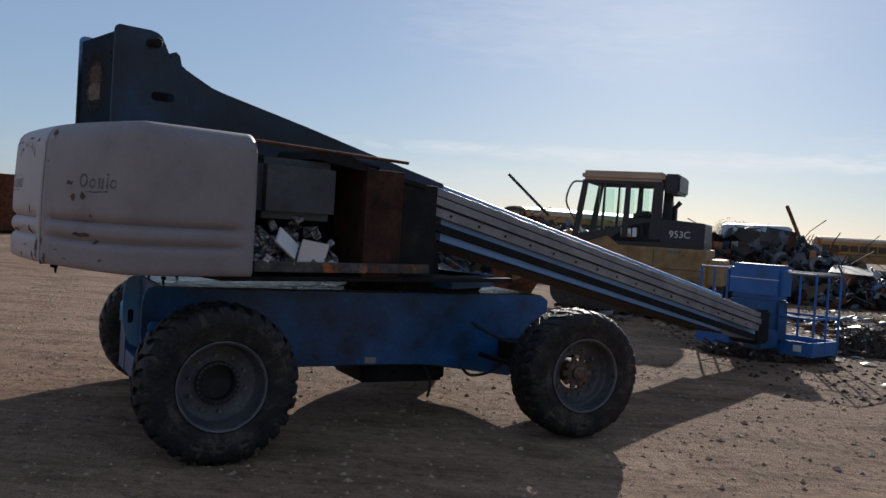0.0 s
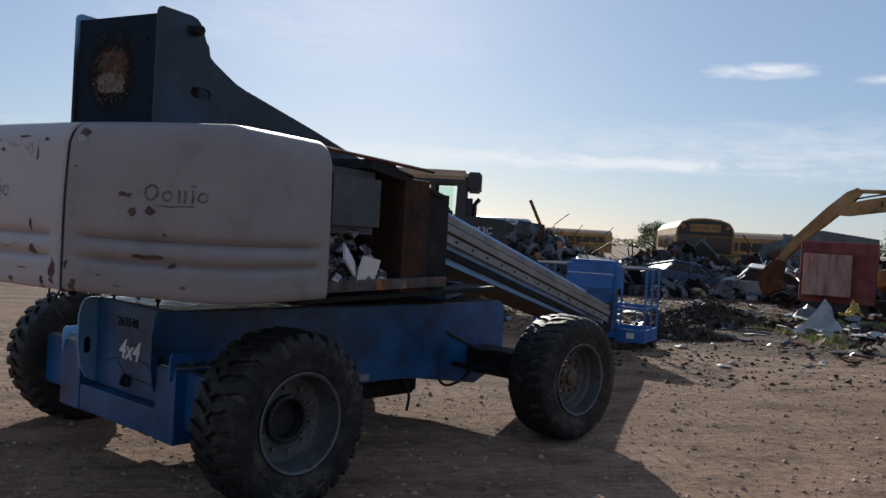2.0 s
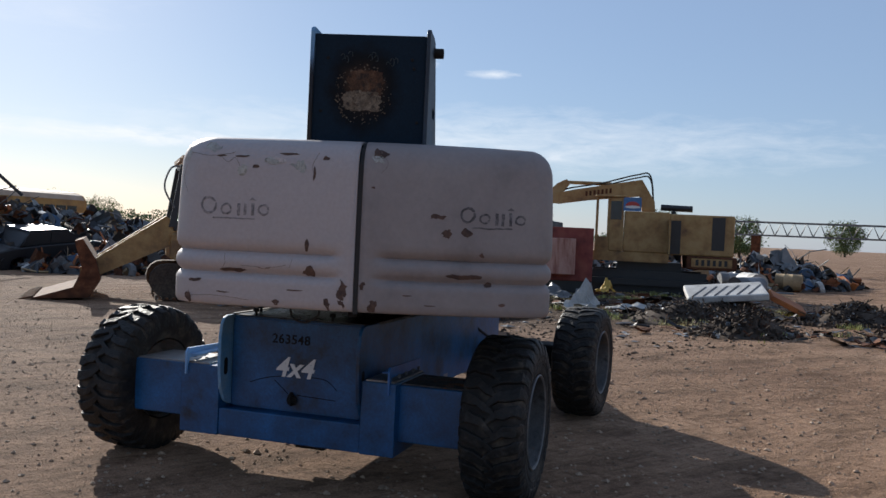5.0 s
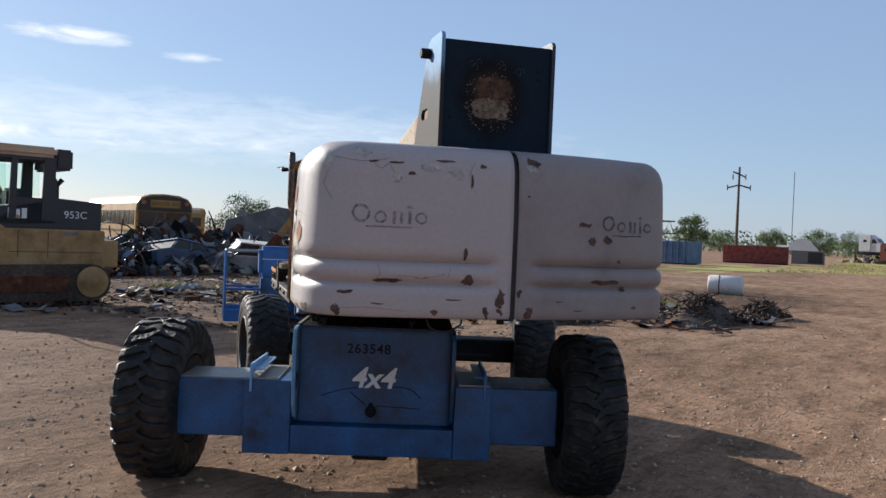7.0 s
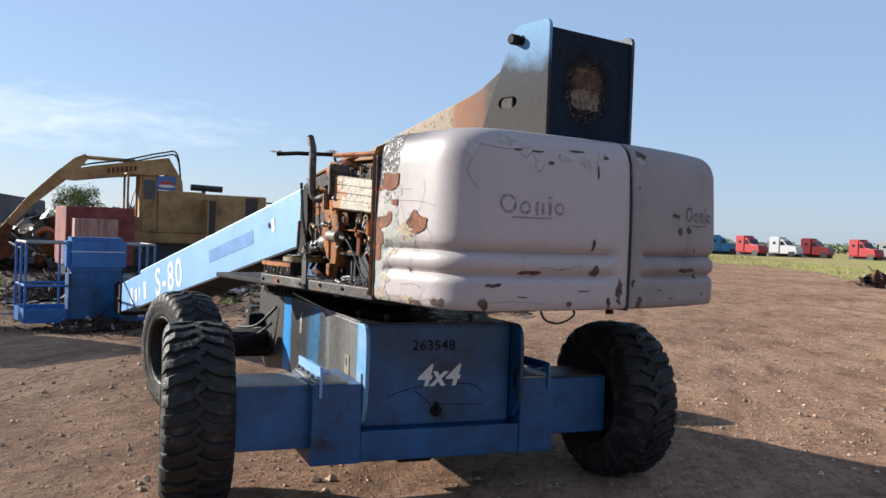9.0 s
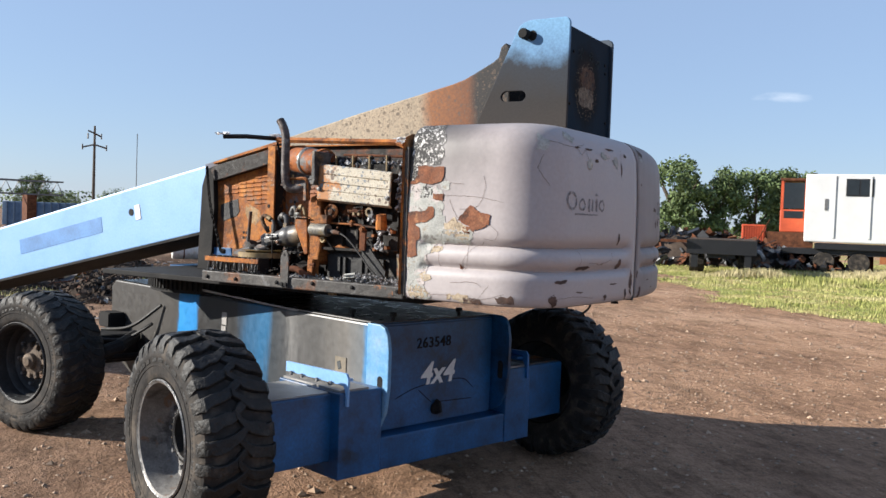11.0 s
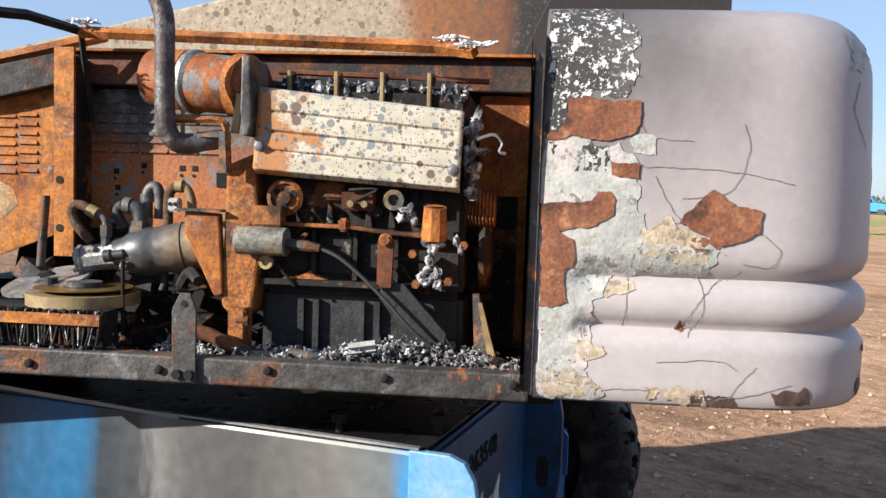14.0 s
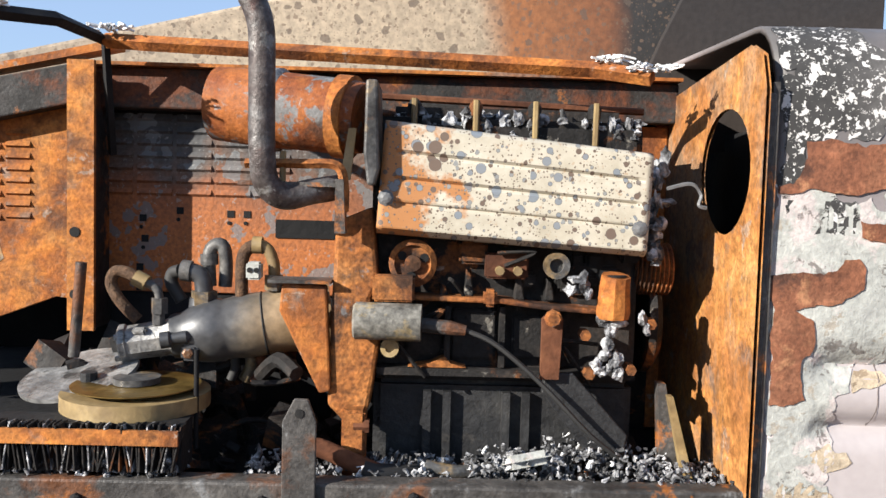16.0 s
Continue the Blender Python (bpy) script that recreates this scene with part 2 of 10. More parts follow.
M_ORANGERED = surf("orange_red_paint", [(0.3, (0.42, 0.06, 0.02)), (0.6, (0.62, 0.10, 0.03)), (0.8, (0.68, 0.16, 0.06))], scale=1.5, rough=0.55, fine=0.1)
M_WHITEP = surf("white_paint", [(0.3, (0.70, 0.70, 0.69)), (0.7, (0.80, 0.80, 0.79))], scale=1.2, rough=0.5, fine=0.03, bump=0)
M_LEAF = surf("tree_leaves", [(0.3, (0.065, 0.10, 0.035)), (0.55, (0.115, 0.165, 0.055)), (0.8, (0.18, 0.225, 0.085))], scale=0.7, rough=0.8, fine=0.3, per_island=0.35, bump=0)
M_BARK = plain("bark", (0.10, 0.075, 0.055), 0.9)
M_GRASS = surf("grass_blades", [(0.3, (0.17, 0.20, 0.05)), (0.42, (0.33, 0.35, 0.09)), (0.55, (0.46, 0.43, 0.16)), (0.68, (0.58, 0.48, 0.27))], scale=0.5, rough=0.8, fine=0.2, per_island=0.3, bump=0)
M_STRAW = surf("dry_weeds", [(0.3, (0.30, 0.30, 0.12)), (0.5, (0.52, 0.44, 0.24)), (0.75, (0.62, 0.52, 0.32))], scale=0.6, rough=0.85, fine=0.2, per_island=0.3, bump=0)
M_TURF = surf("thin_turf", [(0.34, (0.46, 0.29, 0.17)), (0.46, (0.38, 0.32, 0.12)), (0.56, (0.30, 0.33, 0.09)), (0.70, (0.46, 0.41, 0.17))], scale=0.9, rough=0.95, bump=0.5, bump_scale=20, fine=0.3, spec=0.1)


# ---- mesh helpers ----
def box(bm, x0, x1, y0, y1, z0, z1, m=None, bev=0.0):
    vs = [bm.verts.new(p) for p in ((x0, y0, z0), (x1, y0, z0), (x1, y1, z0), (x0, y1, z0), (x0, y0, z1), (x1, y0, z1), (x1, y1, z1), (x0, y1, z1))]
    fs = [bm.faces.new([vs[i] for i in q]) for q in ((3, 2, 1, 0), (4, 5, 6, 7), (0, 1, 5, 4), (1, 2, 6, 5), (2, 3, 7, 6), (3, 0, 4, 7))]
    if bev:
        es = {e for f in fs for e in f.edges}
        r = bmesh.ops.bevel(bm, geom=list(es), offset=bev, segments=2, affect="EDGES", clamp_overlap=True)
        vs = list({v for f in r["faces"] for v in f.verts} | {v for v in vs if v.is_valid})
    if m is not None:
        bmesh.ops.transform(bm, matrix=m, verts=vs)
    return bm


def cbox(bm, c, s, m=None, bev=0.0, rot=(0, 0, 0)):
    mm = pose(*c, *rot)
    if m is not None:
        mm = m @ mm
    return box(bm, -s[0] / 2, s[0] / 2, -s[1] / 2, s[1] / 2, -s[2] / 2, s[2] / 2, mm, bev)


def prism(bm, poly, a, b, axis="y", m=None):
    """A flat outline pushed from a to b along an axis. poly is (x, z) for y, (y, z) for x, (x, y) for z."""
    def at(p, w):
        return {"y": (p[0], w, p[1]), "x": (w, p[0], p[1]), "z": (p[0], p[1], w)}[axis]
    lo = [bm.verts.new(at(p, a)) for p in poly]
    hi = [bm.verts.new(at(p, b)) for p in poly]
    k = len(poly)
    bm.faces.new(lo)
    bm.faces.new(hi[::-1])
    for i in range(k):
        bm.faces.new((lo[i], hi[i], hi[(i + 1) % k], lo[(i + 1) % k]))
    if m is not None:
        bmesh.ops.transform(bm, matrix=m, verts=lo + hi)
    return bm


def ring_path(bm, pts, radius, seg=10, cap=True, m=None):
    """A round bar or pipe along points; radius may be a list."""
    pts = [Vector(p) for p in pts]
    if m is not None:
        pts = [m @ p for p in pts]
    rs = radius if isinstance(radius, (list, tuple)) else [radius] * len(pts)
    rings, ref = [], None
    for i, p in enumerate(pts):
        d = (pts[min(i + 1, len(pts) - 1)] - pts[max(i - 1, 0)]).normalized()
        if ref is None or abs(d.dot(ref)) > 0.95:
            ref = Vector((0, 0, 1)) if abs(d.z) < 0.9 else Vector((1, 0, 0))
        a = (ref - d * d.dot(ref)).normalized()
        ref = a
        b = d.cross(a)
        rings.append([bm.verts.new(p + (a * math.cos(2 * math.pi * j / seg) + b * math.sin(2 * math.pi * j / seg)) * rs[i]) for j in range(seg)])
    for r0, r1 in zip(rings, rings[1:]):
        for j in range(seg):
            bm.faces.new((r0[j], r0[(j + 1) % seg], r1[(j + 1) % seg], r1[j]))
    if cap:
        bm.faces.new(rings[0][::-1])
        bm.faces.new(rings[-1])
    return bm


def lathe(bm, profile, seg=32, m=None, closed=False, cap=True):
    """Turn a profile of (radius, along y) about the y axis."""
    rings = []
    for r, y in profile:
        rings.append([bm.verts.new((r * math.cos(2 * math.pi * j / seg), y, r * math.sin(2 * math.pi * j / seg))) for j in range(seg)])
    pairs = list(zip(rings, rings[1:])) + ([(rings[-1], rings[0])] if closed else [])
    for r0, r1 in pairs:
        for j in range(seg):
            bm.faces.new((r0[j], r0[(j + 1) % seg], r1[(j + 1) % seg], r1[j]))
    if not closed and cap:
        bm.faces.new(rings[0][::-1])
        bm.faces.new(rings[-1])
    if m is not None:
        bmesh.ops.transform(bm, matrix=m, verts=[v for r in rings for v in r])
    return bm


def bezier(pts, n=6):
    """Smooth points through a list (Catmull-Rom)."""
    p = [Vector(q) for q in pts]
    out = []
    for i in range(len(p) - 1):
        a, b, c, d = p[max(i - 1, 0)], p[i], p[i + 1], p[min(i + 2, len(p) - 1)]
        for k in range(n):
            t = k / n
            out.append(0.5 * (2 * b + (c - a) * t + (2 * a - 5 * b + 4 * c - d) * t * t + (3 * b - a - 3 * c + d) * t ** 3))
    out.append(p[-1])
    return out


def fresh():
    return bmesh.new()


def part(name, bm, material, parent=None, label="", smooth=0.0, m=None, bevel=0.0, kind=""):
    """One mesh object from a bmesh, under a thing or a part."""
    bmesh.ops.recalc_face_normals(bm, faces=bm.faces[:])
    me = bpy.data.meshes.new(name)
    bm.to_mesh(me)
    bm.free()
    me.materials.append(material)
    if smooth:
        me.shade_smooth()
        me.set_sharp_from_angle(angle=radians(smooth))
    ob = new(name, me)
    if parent is not None:
        ob.parent = parent
    if m is not None:
        ob.matrix_basis = m
    if bevel:
        bv = ob.modifiers.new("bevel", "BEVEL")
        bv.width, bv.segments, bv.limit_method, bv.angle_limit = bevel, 2, "ANGLE", radians(40)
    if label or kind:
        tagged(ob, label=label, kind=kind)
    return ob


def thing(name, m, label, category, group="", kind=""):
    e = new(name)
    e.empty_display_size = 0.3
    e.matrix_basis = m
    return tagged(e, label=label, category=category, group=group, kind=kind)


def words(name, text, size, material, m, parent=None, extrude=0.002, spread=1.0, slant=0.0, bold=0.0):
    """Lettering as a flat mesh; m takes x along the line and y up the letters."""
    cu = bpy.data.curves.new(name, "FONT")
    cu.body, cu.size, cu.extrude, cu.align_x, cu.align_y = text, size, extrude, "CENTER", "CENTER"
    cu.space_character, cu.shear, cu.offset = spread, slant, bold
    tmp = new(name + "_line", cu)
    me = bpy.data.meshes.new_from_object(tmp.evaluated_get(bpy.context.evaluated_depsgraph_get()))
    bpy.data.objects.remove(tmp)
    me.materials.clear()
    me.materials.append(material)
    ob = new(name, me)
    ob.parent = parent
    ob.matrix_basis = m
    return ob

# ---- burnt and weathered finishes ----
def graded(name, axis, lo, hi, stops, wob=0.25, wob_scale=4.0, rough=0.7, metal=0.0, grain=70.0, fine=0.2, spot=None, bump=0.15, centre=None, stretch=(1, 1, 1), streak=(1, 1, 1), stain=None, warp=0.0, spec=0.5):
    """A finish that changes along an axis (or out from a centre) with a ragged edge, plus grain and optional round spots."""
    m = bpy.data.materials.new(name)
    m.use_nodes = True
    n, l = m.node_tree.nodes, m.node_tree.links
    b = n["Principled BSDF"]
    b.inputs["Metallic"].default_value, b.inputs["Specular IOR Level"].default_value = metal, spec
    co = n.new("ShaderNodeTexCoord")
    if centre is None:
        sp = n.new("ShaderNodeSeparateXYZ")
        l.new(co.outputs["Object"], sp.inputs[0])
        src = sp.outputs["XYZ".index(axis)]
    else:
        df = n.new("ShaderNodeVectorMath")
        df.operation = "SUBTRACT"
        df.inputs[1].default_value = centre
        l.new(co.outputs["Object"], df.inputs[0])
        sc = n.new("ShaderNodeVectorMath")
        sc.operation = "MULTIPLY"
        sc.inputs[1].default_value = stretch
        l.new(df.outputs[0], sc.inputs[0])
        ln = n.new("ShaderNodeVectorMath")
        ln.operation = "LENGTH"
        l.new(sc.outputs[0], ln.inputs[0])
        src = ln.outputs["Value"]
    rg = n.new("ShaderNodeMapRange")
    rg.clamp = False
    rg.inputs["From Min"].default_value, rg.inputs["From Max"].default_value = lo, hi
    l.new(src, rg.inputs["Value"])
    smp = n.new("ShaderNodeMapping")
    smp.inputs["Scale"].default_value = streak
    l.new(co.outputs["Object"], smp.inputs["Vector"])
    nz = n.new("ShaderNodeTexNoise")
    nz.inputs["Scale"].default_value, nz.inputs["Detail"].default_value, nz.inputs["Roughness"].default_value = wob_scale, 8.0, 0.65
    l.new(smp.outputs[0], nz.inputs["Vector"])
    ma = n.new("ShaderNodeMath")
    ma.operation = "MULTIPLY_ADD"
    ma.inputs[1].default_value = wob * 2
    l.new(nz.outputs["Fac"], ma.inputs[0])
    sb = n.new("ShaderNodeMath")
    sb.operation = "SUBTRACT"
    sb.inputs[1].default_value = wob
    l.new(rg.outputs[0], sb.inputs[0])
    l.new(sb.outputs[0], ma.inputs[2])
    ramp = n.new("ShaderNodeValToRGB")
    while len(ramp.color_ramp.elements) < len(stops):
        ramp.color_ramp.elements.new(0.5)
    for e, (p, c) in zip(ramp.color_ramp.elements, stops):
        e.position, e.color = p, (*(k * TONE for k in c), 1)
    l.new(ma.outputs[0], ramp.inputs["Fac"])
    gr = n.new("ShaderNodeTexNoise")
    gr.inputs["Scale"].default_value, gr.inputs["Detail"].default_value = grain, 5.0
    l.new(co.outputs["Object"], gr.inputs["Vector"])
    g2 = n.new("ShaderNodeMapRange")
    g2.inputs["From Min"].default_value, g2.inputs["From Max"].default_value = 0.3, 0.7
    g2.inputs["To Min"].default_value, g2.inputs["To Max"].default_value = 1 - fine, 1 + fine
    l.new(gr.outputs["Fac"], g2.inputs["Value"])
    mul = n.new("ShaderNodeVectorMath")
    mul.operation = "SCALE"
    l.new(ramp.outputs[0], mul.inputs[0])
    l.new(g2.outputs[0], mul.inputs["Scale"])
    last = mul.outputs[0]
    for sp_scale, radius, colour, amount in (spot or ()):
        vo = n.new("ShaderNodeTexVoronoi")
        vo.inputs["Scale"].default_value = sp_scale
        if warp:
            wn3 = n.new("ShaderNodeTexNoise")
            wn3.inputs["Scale"].default_value, wn3.inputs["Detail"].default_value = sp_scale * 1.3, 5.0
            l.new(co.outputs["Object"], wn3.inputs["Vector"])
            wm = n.new("ShaderNodeVectorMath")
            wm.operation = "MULTIPLY_ADD"
            wm.inputs[1].default_value = (warp / sp_scale,) * 3
            l.new(wn3.outputs["Color"], wm.inputs[0])
            l.new(co.outputs["Object"], wm.inputs[2])
            l.new(wm.outputs[0], vo.inputs["Vector"])
        else:
            l.new(co.outputs["Object"], vo.inputs["Vector"])
        cs = n.new("ShaderNodeSeparateColor")
        l.new(vo.outputs["Color"], cs.inputs[0])
        th = n.new("ShaderNodeMath")
        th.operation = "MULTIPLY"
        th.inputs[1].default_value = radius
        l.new(cs.outputs[0], th.inputs[0])
        lt = n.new("ShaderNodeMath")
        lt.operation = "LESS_THAN"
        l.new(vo.outputs["Distance"], lt.inputs[0])
        l.new(th.outputs[0], lt.inputs[1])
        am = n.new("ShaderNodeMath")
        am.operation = "MULTIPLY"
        am.inputs[1].default_value = amount
        l.new(lt.outputs[0], am.inputs[0])
        mx = n.new("ShaderNodeMix")
        mx.data_type = "RGBA"
        l.new(am.outputs[0], mx.inputs["Factor"])
        l.new(last, mx.inputs["A"])
        mx.inputs["B"].default_value = (*(k * TONE for k in colour), 1)
        last = mx.outputs["Result"]
    if stain:   # a rusty end: (axis, clean at, full at, colour)
        s3 = n.new("ShaderNodeSeparateXYZ")
        l.new(co.outputs["Object"], s3.inputs[0])
        g3 = n.new("ShaderNodeMapRange")
        g3.clamp = False
        g3.inputs["From Min"].default_value, g3.inputs["From Max"].default_value = stain[1], stain[2]
        l.new(s3.outputs["XYZ".index(stain[0])], g3.inputs["Value"])
        a3 = n.new("ShaderNodeMath")
        a3.operation = "MULTIPLY_ADD"
        a3.inputs[1].default_value = 2.4
        l.new(nz.outputs["Fac"], a3.inputs[0])
        l.new(g3.outputs[0], a3.inputs[2])
        c3 = n.new("ShaderNodeMapRange")
        c3.inputs["From Min"].default_value, c3.inputs["From Max"].default_value = 1.35, 1.6
        l.new(a3.outputs[0], c3.inputs["Value"])
        m3 = n.new("ShaderNodeMix")
        m3.data_type = "RGBA"
        l.new(c3.outputs[0], m3.inputs["Factor"])
        l.new(last, m3.inputs["A"])
        m3.inputs["B"].default_value = (*(k * TONE for k in stain[3]), 1)
        last = m3.outputs["Result"]
    l.new(last, b.inputs["Base Color"])
    rr = n.new("ShaderNodeMapRange")
    rr.inputs["To Min"].default_value, rr.inputs["To Max"].default_value = max(0.05, rough - 0.12), min(1, rough + 0.12)
    l.new(gr.outputs["Fac"], rr.inputs["Value"])
    l.new(rr.outputs[0], b.inputs["Roughness"])
    bp = n.new("ShaderNodeBump")
    bp.inputs["Strength"].default_value, bp.inputs["Distance"].default_value = bump, 0.006
    l.new(gr.outputs["Fac"], bp.inputs["Height"])
    l.new(bp.outputs[0], b.inputs["Normal"])
    return m


def spotted(name):
    """Cream coated sheet full of round grey burn spots of many sizes, each with a dark rim, and rust creeping in from one end."""
    m = bpy.data.materials.new(name)
    m.use_nodes = True
    n, l = m.node_tree.nodes, m.node_tree.links
    b = n["Principled BSDF"]
    b.inputs["Roughness"].default_value, b.inputs["Specular IOR Level"].default_value = 0.62, 0.35
    co = n.new("ShaderNodeTexCoord")
    flat = n.new("ShaderNodeVectorMath")
    flat.operation = "MULTIPLY"
    flat.inputs[1].default_value = (1, 0.0, 1)
    l.new(co.outputs["Object"], flat.inputs[0])

    def nz(scale, detail=6.0):
        t = n.new("ShaderNodeTexNoise")
        t.inputs["Scale"].default_value, t.inputs["Detail"].default_value, t.inputs["Roughness"].default_value = scale, detail, 0.65
        l.new(flat.outputs[0], t.inputs["Vector"])
        return t.outputs["Fac"]

    def op(kind, a, b2=0.0):
        q = n.new("ShaderNodeMath")
        q.operation = kind
        for k, v in enumerate((a, b2)):
            if isinstance(v, (int, float)):
                q.inputs[k].default_value = v
            else:
                l.new(v, q.inputs[k])
        return q.outputs[0]

    def over(last, fac, colour):
        x = n.new("ShaderNodeMix")
        x.data_type = "RGBA"
        l.new(fac, x.inputs["Factor"])
        l.new(last, x.inputs["A"])
        x.inputs["B"].default_value = (*colour, 1)
        return x.outputs["Result"]

    def smooth(src, lo, hi):
        r = n.new("ShaderNodeMapRange")
        r.inputs["From Min"].default_value, r.inputs["From Max"].default_value = lo, hi
        l.new(src, r.inputs["Value"])
        return r.outputs[0]
    ramp = n.new("ShaderNodeValToRGB")
    ramp.color_ramp.elements[0].position, ramp.color_ramp.elements[0].color = 0.3, (0.33, 0.295, 0.225, 1)
    ramp.color_ramp.elements[1].position, ramp.color_ramp.elements[1].color = 0.65, (0.47, 0.43, 0.35, 1)
    l.new(nz(16.0), ramp.inputs["Fac"])
    last = ramp.outputs[0]
    sep = n.new("ShaderNodeSeparateXYZ")
    l.new(co.outputs["Object"], sep.inputs[0])
    rust = op("ADD", op("MULTIPLY", nz(11.0, 9), 2.2), smooth(sep.outputs[0], -1.86, -1.56))
    last = over(last, op("MULTIPLY", smooth(rust, 1.45, 1.62), 0.9), (0.34, 0.13, 0.03))
    last = over(last, op("MULTIPLY", smooth(nz(60.0, 4), 0.60, 0.66), 0.55), (0.30, 0.17, 0.08))
    for scale, size, edge, inner, rim in ((175.0, 0.46, 0.05, (0.15, 0.12, 0.09), (0.12, 0.09, 0.07)), (78.0, 0.54, 0.05, (0.20, 0.205, 0.20), (0.09, 0.07, 0.055)), (41.0, 0.50, 0.035, (0.175, 0.19, 0.205), (0.085, 0.075, 0.07)), (27.0, 0.44, 0.025, (0.165, 0.185, 0.205), (0.09, 0.085, 0.08))):
        vo = n.new("ShaderNodeTexVoronoi")
        vo.voronoi_dimensions = "3D"
        vo.inputs["Scale"].default_value, vo.inputs["Randomness"].default_value = scale, 1.0
        l.new(flat.outputs[0], vo.inputs["Vector"])
        cs = n.new("ShaderNodeSeparateColor")
        l.new(vo.outputs["Color"], cs.inputs[0])
        rad = op("MULTIPLY", op("SUBTRACT", cs.outputs[0], 0.14), size)
        gap = op("SUBTRACT", rad, vo.outputs["Distance"])
        last = over(last, op("MULTIPLY", smooth(gap, 0.0, 0.012), 0.92), rim)
        tint = n.new("ShaderNodeMix")
        tint.data_type = "RGBA"
        l.new(smooth(cs.outputs[1], 0.80, 0.84), tint.inputs["Factor"])
        tint.inputs["A"].default_value, tint.inputs["B"].default_value = (*inner, 1), (0.12, 0.085, 0.065, 1)
        x = n.new("ShaderNodeMix")
        x.data_type = "RGBA"
        l.new(smooth(gap, edge * 0.8, edge), x.inputs["Factor"])
        l.new(last, x.inputs["A"])
        l.new(tint.outputs["Result"], x.inputs["B"])
        last = x.outputs["Result"]
    l.new(last, b.inputs["Base Color"])
    bp = n.new("ShaderNodeBump")
    bp.inputs["Strength"].default_value, bp.inputs["Distance"].default_value = 0.12, 0.004
    l.new(nz(140.0, 3), bp.inputs["Height"])
    l.new(bp.outputs[0], b.inputs["Normal"])
    return m


def weathered(name, base, patches=(), scale=7.0, rough=0.8, metal=0.0, bump=0.35, fine=0.4, grain=110.0, spec=0.3):
    """Burnt metal: a mottled base with ragged patches over it, each (scale, from, to, colour, amount)."""
    m = bpy.data.materials.new(name)
    m.use_nodes = True
    n, l = m.node_tree.nodes, m.node_tree.links
    b = n["Principled BSDF"]
    b.inputs["Metallic"].default_value, b.inputs["Specular IOR Level"].default_value = metal, spec
    co = n.new("ShaderNodeTexCoord")

    def nz(sc, shift, det=9.0, rg=0.68, dist=0.0):
        mp = n.new("ShaderNodeMapping")
        mp.inputs["Location"].default_value = (shift, shift * 1.7, shift * 0.6)
        l.new(co.outputs["Object"], mp.inputs["Vector"])
        t = n.new("ShaderNodeTexNoise")
        t.inputs["Scale"].default_value, t.inputs["Detail"].default_value, t.inputs["Roughness"].default_value, t.inputs["Distortion"].default_value = sc, det, rg, dist
        l.new(mp.outputs[0], t.inputs["Vector"])
        return t.outputs["Fac"]

    def rng(src, a, c, lo, hi):
        r = n.new("ShaderNodeMapRange")
        for k, v in zip(("From Min", "From Max", "To Min", "To Max"), (a, c, lo, hi)):
            r.inputs[k].default_value = v
        l.new(src, r.inputs["Value"])
        return r.outputs[0]
    ramp = n.new("ShaderNodeValToRGB")
    while len(ramp.color_ramp.elements) < len(base):
        ramp.color_ramp.elements.new(0.5)
    for e, (p, c) in zip(ramp.color_ramp.elements, base):
        e.position, e.color = p, (*(q * TONE for q in c), 1)
    l.new(nz(scale, 0.0), ramp.inputs["Fac"])
    last, height = ramp.outputs[0], None
    for k, (sc, lo, hi, colour, amount) in enumerate(patches):
        mx = n.new("ShaderNodeMix")
        mx.data_type = "RGBA"
        l.new(rng(nz(sc, 3.1 + 2.3 * k, 10.0, 0.7, 0.3), lo, hi, 0.0, amount), mx.inputs["Factor"])
        l.new(last, mx.inputs["A"])
        mx.inputs["B"].default_value = (*(q * TONE for q in colour), 1)
        last = mx.outputs["Result"]
    gr = nz(grain, 1.0, 4.0, 0.6)
    mid = nz(grain * 0.28, 2.0, 5.0, 0.65)
    for src, amt in ((gr, fine), (mid, fine * 0.9)):
        mul = n.new("ShaderNodeVectorMath")
        mul.operation = "SCALE"
        l.new(last, mul.inputs[0])
        l.new(rng(src, 0.34, 0.66, 1 - amt, 1 + amt * 0.7), mul.inputs["Scale"])
        last = mul.outputs[0]
    l.new(last, b.inputs["Base Color"])
    l.new(rng(mid, 0.3, 0.7, max(0.1, rough - 0.2), min(1, rough + 0.15)), b.inputs["Roughness"])
    add = n.new("ShaderNodeMath")
    add.operation = "MULTIPLY_ADD"
    add.inputs[1].default_value = 2.0
    l.new(mid, add.inputs[0])
    l.new(gr, add.inputs[2])
    bp = n.new("ShaderNodeBump")
    bp.inputs["Strength"].default_value, bp.inputs["Distance"].default_value = bump, 0.005
    l.new(add.outputs[0], bp.inputs["Height"])
    l.new(bp.outputs[0], b.inputs["Normal"])
    return m


